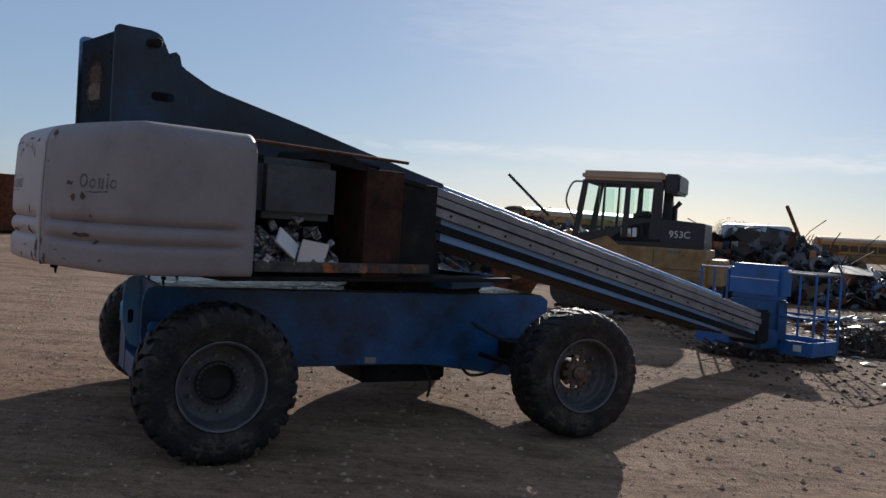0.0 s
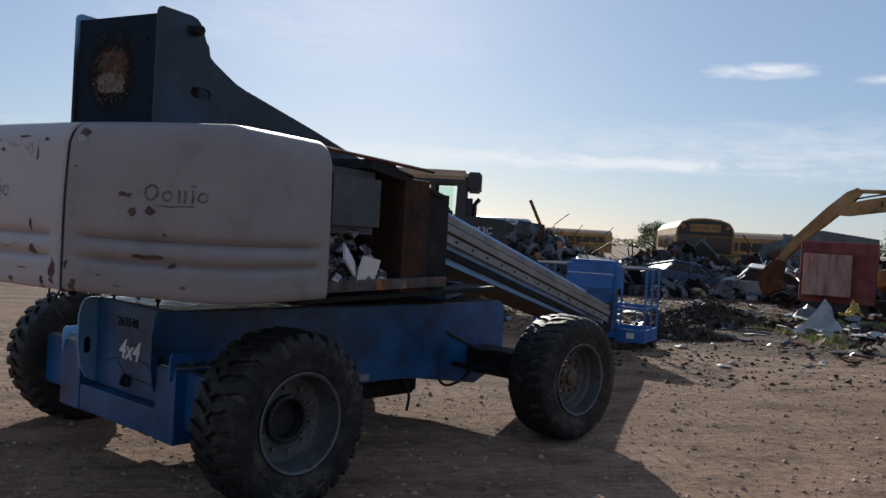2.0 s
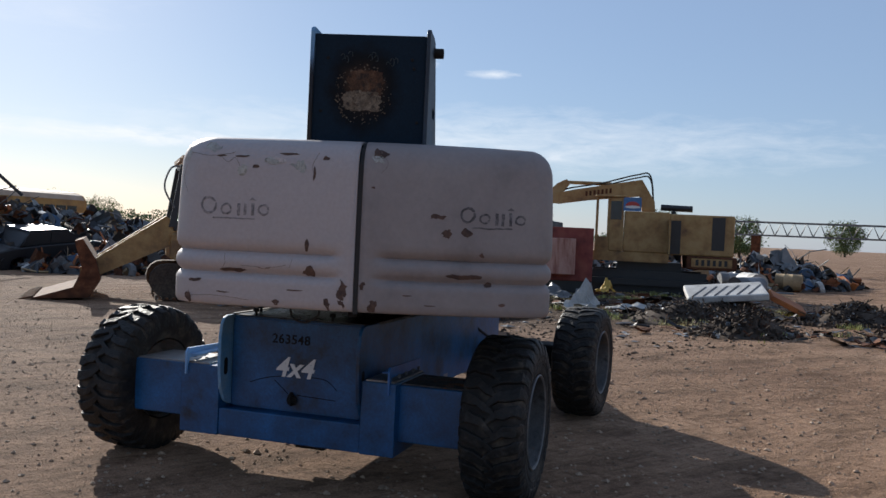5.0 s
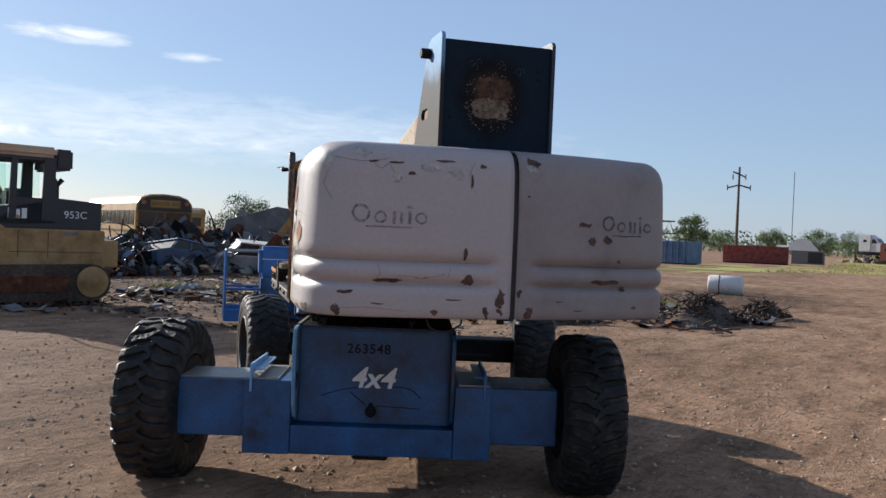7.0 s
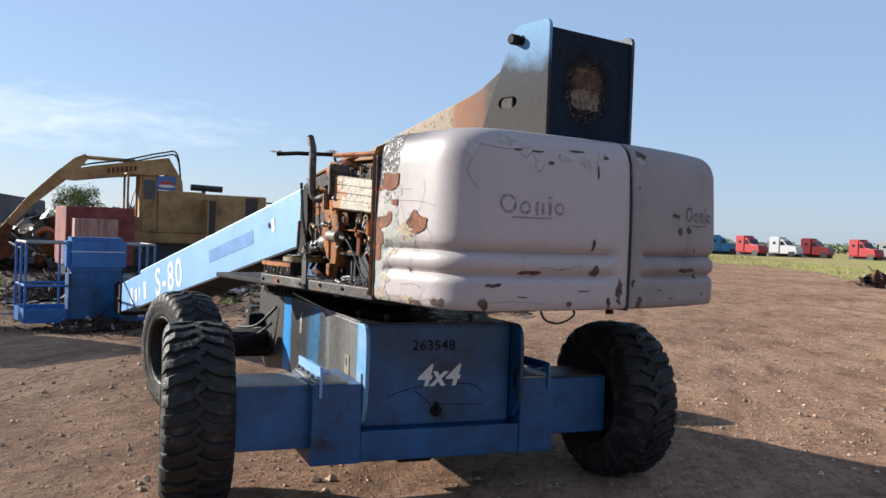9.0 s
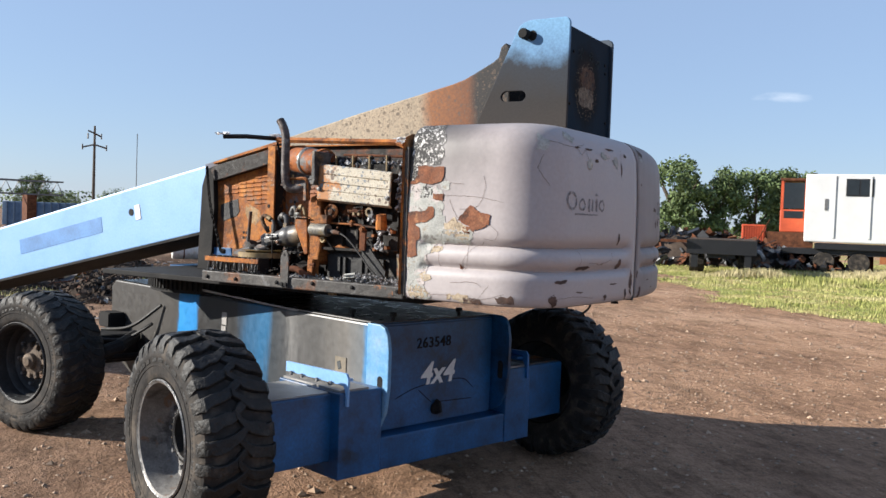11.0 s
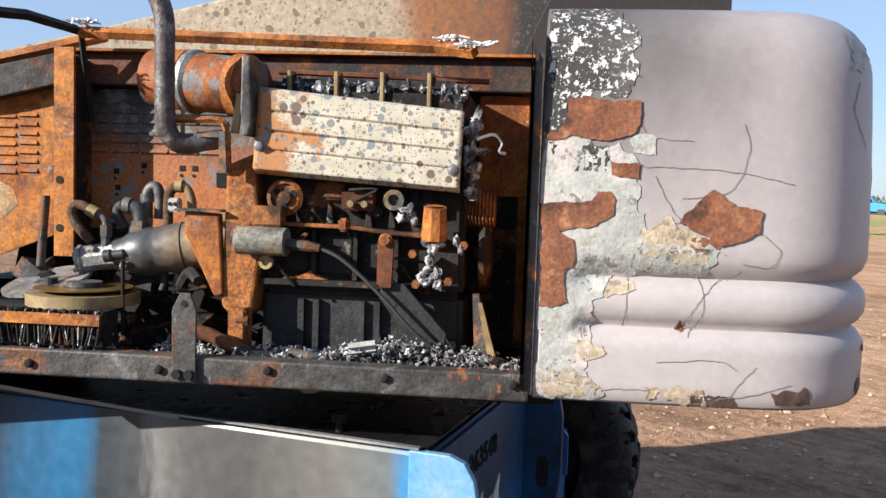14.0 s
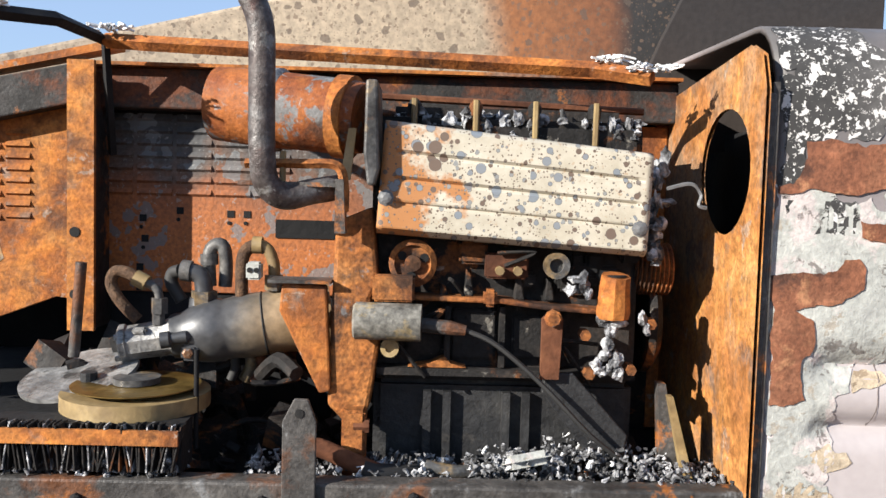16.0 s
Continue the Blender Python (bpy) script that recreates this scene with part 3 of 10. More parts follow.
SOOTY, BARE, ORANGE, PALE = (0.014, 0.012, 0.011), (0.15, 0.165, 0.175), (0.46, 0.15, 0.025), (0.36, 0.33, 0.28)
M_RUST = weathered("orange_rust", [(0.32, (0.10, 0.03, 0.012)), (0.46, (0.24, 0.08, 0.022)), (0.58, (0.37, 0.135, 0.034)), (0.72, (0.45, 0.20, 0.065))], [(5, 0.50, 0.60, SOOTY, 0.85), (9, 0.60, 0.64, BARE, 0.7)], fine=0.45)
M_FRAMERUST = weathered("orange_scorched_steel", [(0.32, (0.17, 0.055, 0.018)), (0.46, (0.35, 0.112, 0.024)), (0.58, (0.47, 0.175, 0.038)), (0.72, (0.52, 0.245, 0.075))], [(4.5, 0.52, 0.62, (0.10, 0.035, 0.015), 0.8), (3.5, 0.56, 0.62, (0.16, 0.14, 0.12), 0.6), (11, 0.60, 0.63, PALE, 0.5), (3.2, 0.60, 0.68, SOOTY, 0.8)], scale=5, fine=0.32)
M_BARETAN = weathered("bare_scaled_steel", [(0.34, (0.30, 0.17, 0.07)), (0.5, (0.42, 0.29, 0.16)), (0.64, (0.38, 0.15, 0.035))], [(14, 0.54, 0.60, (0.45, 0.16, 0.035), 0.9), (9, 0.56, 0.60, (0.20, 0.18, 0.15), 0.7)], scale=9, fine=0.3)
M_BULKRUST = weathered("dusty_orange_bulkhead", [(0.32, (0.20, 0.085, 0.032)), (0.46, (0.36, 0.14, 0.038)), (0.58, (0.46, 0.20, 0.055)), (0.72, (0.50, 0.28, 0.11))], [(3.0, 0.50, 0.62, (0.27, 0.20, 0.135), 0.7), (6.5, 0.55, 0.62, (0.13, 0.10, 0.085), 0.7), (12, 0.60, 0.63, PALE, 0.5), (3.2, 0.60, 0.68, SOOTY, 0.8)], scale=5, fine=0.34)
# rust orange low down, turning dark grey towards the top
M_BACKPANEL = graded("rusty_back_panel", "Z", 1.50, 1.96, [(0.0, (0.30, 0.085, 0.02)), (0.25, (0.37, 0.115, 0.025)), (0.48, (0.31, 0.10, 0.03)), (0.66, (0.20, 0.075, 0.034)), (0.76, (0.12, 0.075, 0.055)), (0.88, (0.075, 0.073, 0.073)), (1.0, (0.035, 0.036, 0.038))], wob=0.42, wob_scale=7.5, rough=0.75, fine=0.34, grain=120, bump=0.3, spot=[(9, 0.50, (0.15, 0.16, 0.165), 0.75), (60, 0.30, (0.30, 0.29, 0.27), 0.5)], warp=2.6)
M_MUFFLER = weathered("peeling_muffler", [(0.32, (0.09, 0.028, 0.013)), (0.46, (0.22, 0.06, 0.016)), (0.58, (0.32, 0.10, 0.022)), (0.72, (0.24, 0.07, 0.02))], [(7, 0.54, 0.57, (0.17, 0.175, 0.175), 0.95), (5, 0.56, 0.62, (0.055, 0.028, 0.018), 0.8), (16, 0.60, 0.63, (0.28, 0.28, 0.27), 0.7)], scale=6, rough=0.72, fine=0.25)
M_RAILGREY = weathered("sooty_rail", [(0.32, (0.025, 0.023, 0.022)), (0.5, (0.065, 0.06, 0.056)), (0.66, (0.12, 0.11, 0.10))], [(4, 0.52, 0.60, (0.15, 0.055, 0.02), 0.85), (5, 0.58, 0.63, ORANGE, 0.75), (7, 0.58, 0.62, (0.20, 0.20, 0.20), 0.6)], rough=0.6, fine=0.3)
M_BEAM = weathered("dark_scorched_beam", [(0.32, (0.012, 0.011, 0.011)), (0.5, (0.03, 0.027, 0.025)), (0.66, (0.055, 0.05, 0.048))], [(4, 0.52, 0.60, (0.13, 0.04, 0.015), 0.85), (6, 0.59, 0.64, ORANGE, 0.7)], rough=0.75, fine=0.3)
M_BLACKENED = weathered("blackened_casting", [(0.3, (0.006, 0.006, 0.006)), (0.52, (0.016, 0.014, 0.013)), (0.7, (0.04, 0.03, 0.024))], [(9, 0.56, 0.62, (0.20, 0.07, 0.018), 0.8), (14, 0.62, 0.66, PALE, 0.5)], scale=11, fine=0.4)
M_PAN = weathered("dark_grey_pan", [(0.3, (0.010, 0.010, 0.011)), (0.55, (0.026, 0.026, 0.027)), (0.75, (0.05, 0.048, 0.045))], [(8, 0.58, 0.66, (0.10, 0.085, 0.07), 0.5)], rough=0.6, fine=0.25)
M_CASTGREY = weathered("scorched_grey_casting", [(0.3, (0.035, 0.034, 0.034)), (0.5, (0.10, 0.098, 0.096)), (0.68, (0.19, 0.175, 0.155))], [(8, 0.54, 0.62, (0.30, 0.20, 0.09), 0.7), (7, 0.58, 0.64, (0.24, 0.09, 0.025), 0.7), (6, 0.57, 0.64, SOOTY, 0.8)], scale=9, rough=0.5, metal=0.25, bump=0.16, fine=0.3)
M_PIPE = weathered("scorched_exhaust_pipe", [(0.3, (0.045, 0.028, 0.026)), (0.5, (0.10, 0.085, 0.08)), (0.68, (0.20, 0.195, 0.19))], [(9, 0.55, 0.62, (0.11, 0.045, 0.035), 0.75), (16, 0.58, 0.62, (0.34, 0.33, 0.31), 0.6)], scale=14, rough=0.55, metal=0.3, fine=0.3)
M_SILVER = weathered("scraped_alloy", [(0.3, (0.07, 0.07, 0.07)), (0.5, (0.27, 0.265, 0.255)), (0.7, (0.42, 0.40, 0.37))], [(10, 0.56, 0.62, (0.05, 0.05, 0.05), 0.8)], scale=12, rough=0.42, metal=0.35, fine=0.25)
M_PRIMER = weathered("bare_brown_primer", [(0.3, (0.13, 0.05, 0.028)), (0.5, (0.22, 0.085, 0.045)), (0.7, (0.30, 0.13, 0.07))], [(8, 0.56, 0.64, (0.06, 0.03, 0.022), 0.8), (10, 0.60, 0.65, (0.40, 0.20, 0.10), 0.6)], scale=9, rough=0.9, fine=0.3)
M_BLISTER = weathered("peeled_undercoat", [(0.3, (0.30, 0.30, 0.285)), (0.48, (0.40, 0.405, 0.375)), (0.62, (0.46, 0.46, 0.425))], [(9, 0.53, 0.57, (0.56, 0.48, 0.46), 0.8), (12, 0.57, 0.60, (0.30, 0.25, 0.19), 0.7), (22, 0.60, 0.62, (0.14, 0.12, 0.11), 0.8)], scale=7, rough=0.8, fine=0.14)
M_TANFLAKE = weathered("tan_undercoat", [(0.3, (0.36, 0.28, 0.19)), (0.5, (0.48, 0.39, 0.28)), (0.7, (0.55, 0.47, 0.36))], [(30, 0.54, 0.57, (0.20, 0.14, 0.09), 0.7)], scale=9, rough=0.85, fine=0.2)
M_BOOMBURN = graded("burnt_boom", "X", -2.45, 0.1, [(0.0, (0.016, 0.016, 0.018)), (0.075, (0.022, 0.02, 0.02)), (0.10, (0.16, 0.06, 0.025)), (0.20, (0.26, 0.10, 0.035)), (0.235, (0.34, 0.27, 0.19)), (0.45, (0.39, 0.315, 0.225)), (0.70, (0.28, 0.22, 0.16)), (0.92, (0.16, 0.12, 0.10)), (1.0, (0.10, 0.14, 0.22))],
                    wob=0.035, wob_scale=2.2, warp=1.0, spot=[(26, 0.38, (0.09, 0.065, 0.05), 0.7), (60, 0.40, (0.13, 0.085, 0.06), 0.65), (130, 0.36, (0.12, 0.08, 0.05), 0.5)], fine=0.26, rough=0.8)
M_POSTL = graded("post_plate_left", "Z", 2.05, 2.8, [(0.0, (0.040, 0.032, 0.028)), (0.35, (0.030, 0.027, 0.027)), (0.60, (0.028, 0.034, 0.045)), (0.76, (0.14, 0.27, 0.44)), (1.0, (0.18, 0.36, 0.56))], wob=0.28, wob_scale=2.6, fine=0.14, rough=0.75, spec=0.2)
M_POSTREAR = graded("post_plate_rear", "X", 0.03, 0.26, [(0.0, (0.06, 0.036, 0.024)), (0.30, (0.045, 0.028, 0.02)), (0.48, (0.016, 0.014, 0.014)), (0.65, (0.008, 0.010, 0.013)), (1.0, (0.009, 0.021, 0.036))], wob=0.35, wob_scale=9, centre=(-2.88, 0.03, 2.43), stretch=(0, 1.1, 0.95), fine=0.2, rough=0.85, spec=0.15)
M_BURNTAN = weathered("burnt_bare_patch", [(0.34, (0.10, 0.07, 0.045)), (0.5, (0.20, 0.155, 0.11)), (0.66, (0.27, 0.22, 0.165))], [(30, 0.56, 0.60, (0.03, 0.02, 0.016), 0.9), (11, 0.55, 0.62, (0.09, 0.045, 0.022), 0.8)], scale=14, fine=0.35)
M_BURNBROWN = weathered("burnt_brown_patch", [(0.34, (0.05, 0.026, 0.016)), (0.52, (0.10, 0.05, 0.026)), (0.66, (0.16, 0.10, 0.065))], [(24, 0.54, 0.60, (0.02, 0.015, 0.013), 0.85)], scale=14, fine=0.35)
M_SHIELD = spotted("spotted_heat_shield")
M_CHASSIS = graded("chassis_paint", "X", -2.4, 1.2, [(0.0, (0.06, 0.25, 0.50)), (0.04, (0.05, 0.21, 0.42)), (0.055, (0.13, 0.145, 0.155)), (0.11, (0.155, 0.145, 0.132)), (0.17, (0.075, 0.074, 0.072)), (0.22, (0.085, 0.084, 0.083)), (0.25, (0.165, 0.163, 0.158)), (0.262, (0.05, 0.054, 0.058)), (0.32, (0.026, 0.036, 0.046)), (0.35, (0.010, 0.11, 0.24)), (0.40, (0.012, 0.075, 0.16)), (0.435, (0.016, 0.017, 0.018)), (0.57, (0.020, 0.019, 0.019)), (0.585, (0.010, 0.21, 0.54)), (0.655, (0.012, 0.24, 0.58)), (0.665, (0.05, 0.046, 0.042)), (1.0, (0.06, 0.056, 0.052))], wob=0.075, wob_scale=3.6, streak=(1, 1, 0.16), rough=0.40, fine=0.12, grain=22, spec=0.5, bump=0.05)
M_MELT = surf("melted_alloy", [(0.34, (0.02, 0.02, 0.022)), (0.46, (0.10, 0.10, 0.105)), (0.56, (0.42, 0.42, 0.43)), (0.7, (0.62, 0.61, 0.60))], scale=30, rough=0.55, metal=0.3, bump=0.5, bump_scale=140, fine=0.3)
M_ASH = surf("ash_and_slag", [(0.34, (0.015, 0.015, 0.016)), (0.46, (0.06, 0.06, 0.062)), (0.55, (0.30, 0.30, 0.31)), (0.66, (0.66, 0.66, 0.66))], scale=22, rough=0.8, bump=0.6, bump_scale=110, fine=0.3, per_island=0.4)
M_OCHRE = surf("ochre_gear_ring", [(0.3, (0.14, 0.09, 0.04)), (0.55, (0.30, 0.21, 0.09)), (0.75, (0.42, 0.32, 0.18))], scale=8, rough=0.6, bump=0.15, fine=0.15)
M_CHARRED = graded("charred_gelcoat", "X", -2.62, -2.36, [(0.0, (0.17, 0.16, 0.155)), (0.3, (0.09, 0.085, 0.082)), (0.6, (0.04, 0.038, 0.037)), (1.0, (0.03, 0.029, 0.028))], wob=0.3, wob_scale=9, spot=[(30, 0.46, (0.66, 0.64, 0.62), 0.95), (62, 0.46, (0.60, 0.58, 0.56), 0.95), (120, 0.36, (0.55, 0.53, 0.5), 0.9)], rough=0.8, bump=0.3, fine=0.25, warp=2.6)
M_WHITEBURN = graded("smoked_gelcoat", "X", 0.08, 0.72, [(0.0, (0.09, 0.083, 0.08)), (0.30, (0.18, 0.16, 0.158)), (0.62, (0.35, 0.31, 0.307)), (1.0, (0.43, 0.385, 0.38))], wob=0.22, wob_scale=5, centre=(-2.40, 1.0, 2.06), stretch=(1.0, 0.7, 1.15), rough=0.5, bump=0.05, fine=0.05, grain=50)
M_OILY = surf("oily_black_plate", [(0.36, (0.006, 0.006, 0.007)), (0.56, (0.012, 0.013, 0.016)), (0.70, (0.035, 0.042, 0.05))], scale=2.6, rough=0.26, spec=0.4, bump=0.12, bump_scale=14, fine=0.3, rough_var=0.35)
# worn blue of the near wing plate, paled with sunlight put into the colour
M_LITWING = surf("worn_sunlit_blue", [(0.30, (0.05, 0.22, 0.48)), (0.46, (0.10, 0.29, 0.52)), (0.60, (0.17, 0.33, 0.50)), (0.76, (0.28, 0.34, 0.38))], scale=4, rough=0.5, bump=0.08, fine=0.12)
M_DARKRUST = surf("dark_brown_rust", [(0.3, (0.018, 0.010, 0.008)), (0.55, (0.055, 0.024, 0.015)), (0.75, (0.10, 0.045, 0.025))], scale=5, rough=0.9, bump=0.3, fine=0.25, spec=0.2)
M_CRACK = plain("crack_line", (0.22, 0.17, 0.15), 0.9)
M_CHALK = surf("old_chalk", [(0.4, (0.03, 0.045, 0.05)), (0.6, (0.07, 0.085, 0.085))], scale=40, rough=0.9, fine=0.3)
# darker grey for the emblem outlines on the far hood half
M_FADEDARK = surf("dark_grey_mark", [(0.36, (0.045, 0.042, 0.045)), (0.5, (0.10, 0.092, 0.095)), (0.64, (0.20, 0.18, 0.18))], scale=34, rough=0.7, fine=0.25)
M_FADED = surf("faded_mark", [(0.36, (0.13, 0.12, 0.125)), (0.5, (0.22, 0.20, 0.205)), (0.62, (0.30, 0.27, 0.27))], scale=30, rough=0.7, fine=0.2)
M_CHIP = surf("dark_paint_chip", [(0.35, (0.05, 0.03, 0.025)), (0.65, (0.13, 0.075, 0.055))], scale=18, rough=0.85, fine=0.25)
M_GLASS = bpy.data.materials.new("window_glass")
M_GLASS.use_nodes = True
_g = M_GLASS.node_tree.nodes["Principled BSDF"]
_g.inputs["Base Color"].default_value, _g.inputs["Roughness"].default_value = (0.75, 0.9, 0.85, 1), 0.03
_g.inputs["Transmission Weight"].default_value, _g.inputs["IOR"].default_value = 1.0, 1.1
M_DARKGLASS = plain("dark_window", (0.02, 0.025, 0.03), 0.12, bump=0)
M_RUBBERHOSE = plain("black_hose", (0.02, 0.019, 0.018), 0.7)
M_TRAY = surf("dull_cable_tray", [(0.3, (0.20, 0.195, 0.19)), (0.6, (0.34, 0.33, 0.32)), (0.8, (0.42, 0.40, 0.37))], scale=3, rough=0.5, metal=0.4, fine=0.1, bump=0.08)
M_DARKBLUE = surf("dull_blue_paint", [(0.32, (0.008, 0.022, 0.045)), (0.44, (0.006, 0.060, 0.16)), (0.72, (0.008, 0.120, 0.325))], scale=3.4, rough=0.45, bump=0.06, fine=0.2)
M_SOOTGREY = surf("sooty_grey_tank", [(0.3, (0.02, 0.024, 0.026)), (0.55, (0.045, 0.052, 0.056)), (0.75, (0.08, 0.085, 0.085))], scale=4, rough=0.6, bump=0.12, fine=0.2)

# ---- ground ----
def ground_height(x, y):
    d = math.hypot(x + 1.5, y - 5.5)
    k = min(1.0, max(0.0, (d - 6.0) / 12.0))
    return 0.02 * noise.noise((x * 0.6, y * 0.6, 3.1)) + k * 0.10 * noise.noise((x * 0.13, y * 0.13, 7.7)) - 0.01


def axis_steps(lo, hi, near0, near1, step):
    out = list(np.arange(near0, near1, step))
    s, p = step, near1
    while p < hi:
        out.append(p)
        s *= 1.18
        p += s
    out.append(hi)
    s, p = step, near0
    while p > lo:
        s *= 1.18
        p -= s
        out.append(max(p, lo))
    return sorted(set(round(float(v), 4) for v in out))


def build_ground():
    xs, ys = axis_steps(-2500, 2500, -9, 20, 0.16), axis_steps(-2500, 2500, -8, 22, 0.16)
    vs = [(x, y, ground_height(x, y)) for y in ys for x in xs]
    w = len(xs)
    fs = [(j * w + i, j * w + i + 1, (j + 1) * w + i + 1, (j + 1) * w + i) for j in range(len(ys) - 1) for i in range(w - 1)]
    me = bpy.data.meshes.new("ground")
    me.from_pydata(vs, [], fs)
    me.shade_smooth()
    me.materials.append(M_DIRT)
    return tagged(new("ground", me), "bare brown packed dirt yard with ruts and pebbles", "ground", kind="structure")


build_ground()

# ---- boom lift ----
SLEW = Vector((-0.776, 7.685, 0.0))
UPPER, LOWER = 45.5, 31.8   # bearings of the upper works and of the chassis
lift = thing("boom_lift", pose(*SLEW, 0, 0, UPPER), "burnt blue and white telescopic boom lift on four big tyres", "boom lift")
CH = pose(0, 0, 0, 0, 0, LOWER - UPPER)   # chassis frame within the lift
rnd = random.Random(7)


SEAM = {1: -0.016, -1: 0.044}   # the seam lies a little off the middle


def rounded_plan(side, n=10):
    """Half outline of the rear hood in plan, from the front edge round to the seam: (u, v)."""
    if side > 0:
        pts = [(-2.32, 1.050), (-2.45, 1.056), (-2.60, 1.058), (-2.75, 1.056)]
        r, cu, cv, bow = 0.30, -2.85, 0.750, 0.048
    else:   # the far half has a tighter corner and a bowed rear face
        pts = [(-2.22, 1.050), (-2.40, 1.058), (-2.60, 1.060), (-2.78, 1.058)]
        r, cu, cv, bow = 0.17, -2.875, 0.885, 0.150
    for i in range(n + 1):
        a = math.radians(92 + 76 * i / n)
        pts.append((cu + r * math.cos(a), cv + r * math.sin(a)))
    u0, v0 = pts[-1]
    for f in (0.84, 0.68, 0.52, 0.36, 0.2, 0.08):
        v = v0 * f
        pts.append((u0 - bow * (1 - f * f), v))
    pts.append((u0 - bow, SEAM[side]))
    return pts


def hood_half(side, front):
    plan = rounded_plan(side)
    plan[0] = (front, plan[0][1])
    dense = []
    for (a, b), (c, d) in zip(plan, plan[1:]):
        k = max(1, int(math.hypot(c - a, d - b) / 0.028))
        dense += [(a + (c - a) * i / k, b + (d - b) * i / k) for i in range(k)]
    dense.append(plan[-1])
    run = [0.0]
    for (a, b), (c, d) in zip(dense, dense[1:]):
        run.append(run[-1] + math.hypot(c - a, d - b))
    total = run[-1]
    levels = [1.205, 1.212, 1.225, 1.25, 1.28, 1.31, 1.325, 1.34, 1.355, 1.37, 1.385, 1.40, 1.415, 1.43, 1.445, 1.46, 1.475, 1.49, 1.505, 1.52, 1.54, 1.57, 1.63, 1.70, 1.78, 1.86, 1.93, 1.985]

    def inset(z, s):
        edge = min(1.0, max(0.0, (min(s, total - s) - 0.075) / 0.05))
        g = 0.0
        for zc, w, dep in ((1.492, 0.030, 0.034), (1.377, 0.028, 0.032)):
            q = (z - zc) / w
            g += dep * math.exp(-q * q * 1.6)
        belly = 0.02 * max(0.0, (z - 1.55) / 0.5) ** 2
        foot = 0.012 * max(0.0, 1 - (z - 1.205) / 0.02) if z < 1.225 else 0.0
        return g * edge * edge * (3 - 2 * edge) + belly + foot
    bm = fresh()
    cols = []
    for (u, v), s, i in zip(dense, run, range(len(dense))):
        a, b = dense[max(i - 1, 0)], dense[min(i + 1, len(dense) - 1)]
        t = Vector((b[0] - a[0], b[1] - a[1])).normalized()
        nrm = Vector((-t.y, t.x))
        if nrm.dot(Vector((-2.4 - u, -0.2 - v))) < 0:
            nrm = -nrm
        col = []
        for z in levels:
            d = inset(z, s) + 0.004 * noise.noise((u * 3, v * 3, z * 3))
            col.append((u + nrm.x * d, v + nrm.y * d, z))
        for k in range(1, 7):
            a2 = math.radians(90 * k / 6)
            d = 0.02 + 0.12 * (1 - math.cos(a2))
            col.append((u + nrm.x * d, v + nrm.y * d, 1.985 + 0.118 * math.sin(a2)))
        u1, v1 = u + nrm.x * 0.14, v + nrm.y * 0.14
        for f in (0.2, 0.5, 0.8, 1.0):
            uu = u1 + (max(u1, min(-2.62, front)) - u1) * f
            col.append((uu, max(v1 * (1 - f), SEAM[side]), 2.103 + 0.026 * f))
        cols.append([bm.verts.new((x, max(y, SEAM[side]) * side, z)) for x, y, z in col])
    for c0, c1 in zip(cols, cols[1:]):
        for j in range(len(c0) - 1):
            bm.faces.new((c0[j], c0[j + 1], c1[j + 1], c1[j]))
    bmesh.ops.remove_doubles(bm, verts=bm.verts[:], dist=0.0008)
    return bm


from mathutils.bvhtree import BVHTree
from mathutils.geometry import delaunay_2d_cdt
HOODS, HOOD_BVH = {}, {}
for sd, fr in ((1, -2.345), (-1, -2.22)):
    bm = hood_half(sd, fr)
    HOOD_BVH[sd] = BVHTree.FromBMesh(bm)
    h = part("counterweight_hood", bm, M_WHITEBURN if sd > 0 else M_SHADEWHITE, lift, "chipped pinkish white moulded hood half with two ribs", smooth=50)
    so = h.modifiers.new("thick", "SOLIDIFY")
    so.thickness, so.offset = 0.012, 1
    HOODS[sd] = h
part("hood_edge", box(fresh(), -2.343, -2.331, 1.02, 1.070, 1.21, 1.99), M_RAILGREY, lift, "scorched dark hood edge")
bm = box(fresh(), -2.95, -2.45, -0.70, 0.80, 1.235, 1.95, bev=0.05)
part("counterweight", bm, M_SOOT, lift, "dark cast counterweight inside the hood")


def inside(poly, x, y):
    c = False
    for (x0, y0), (x1, y1) in zip(poly, poly[1:] + poly[:1]):
        if (y0 > y) != (y1 > y) and x < (x1 - x0) * (y - y0) / (y1 - y0) + x0:
            c = not c
    return c


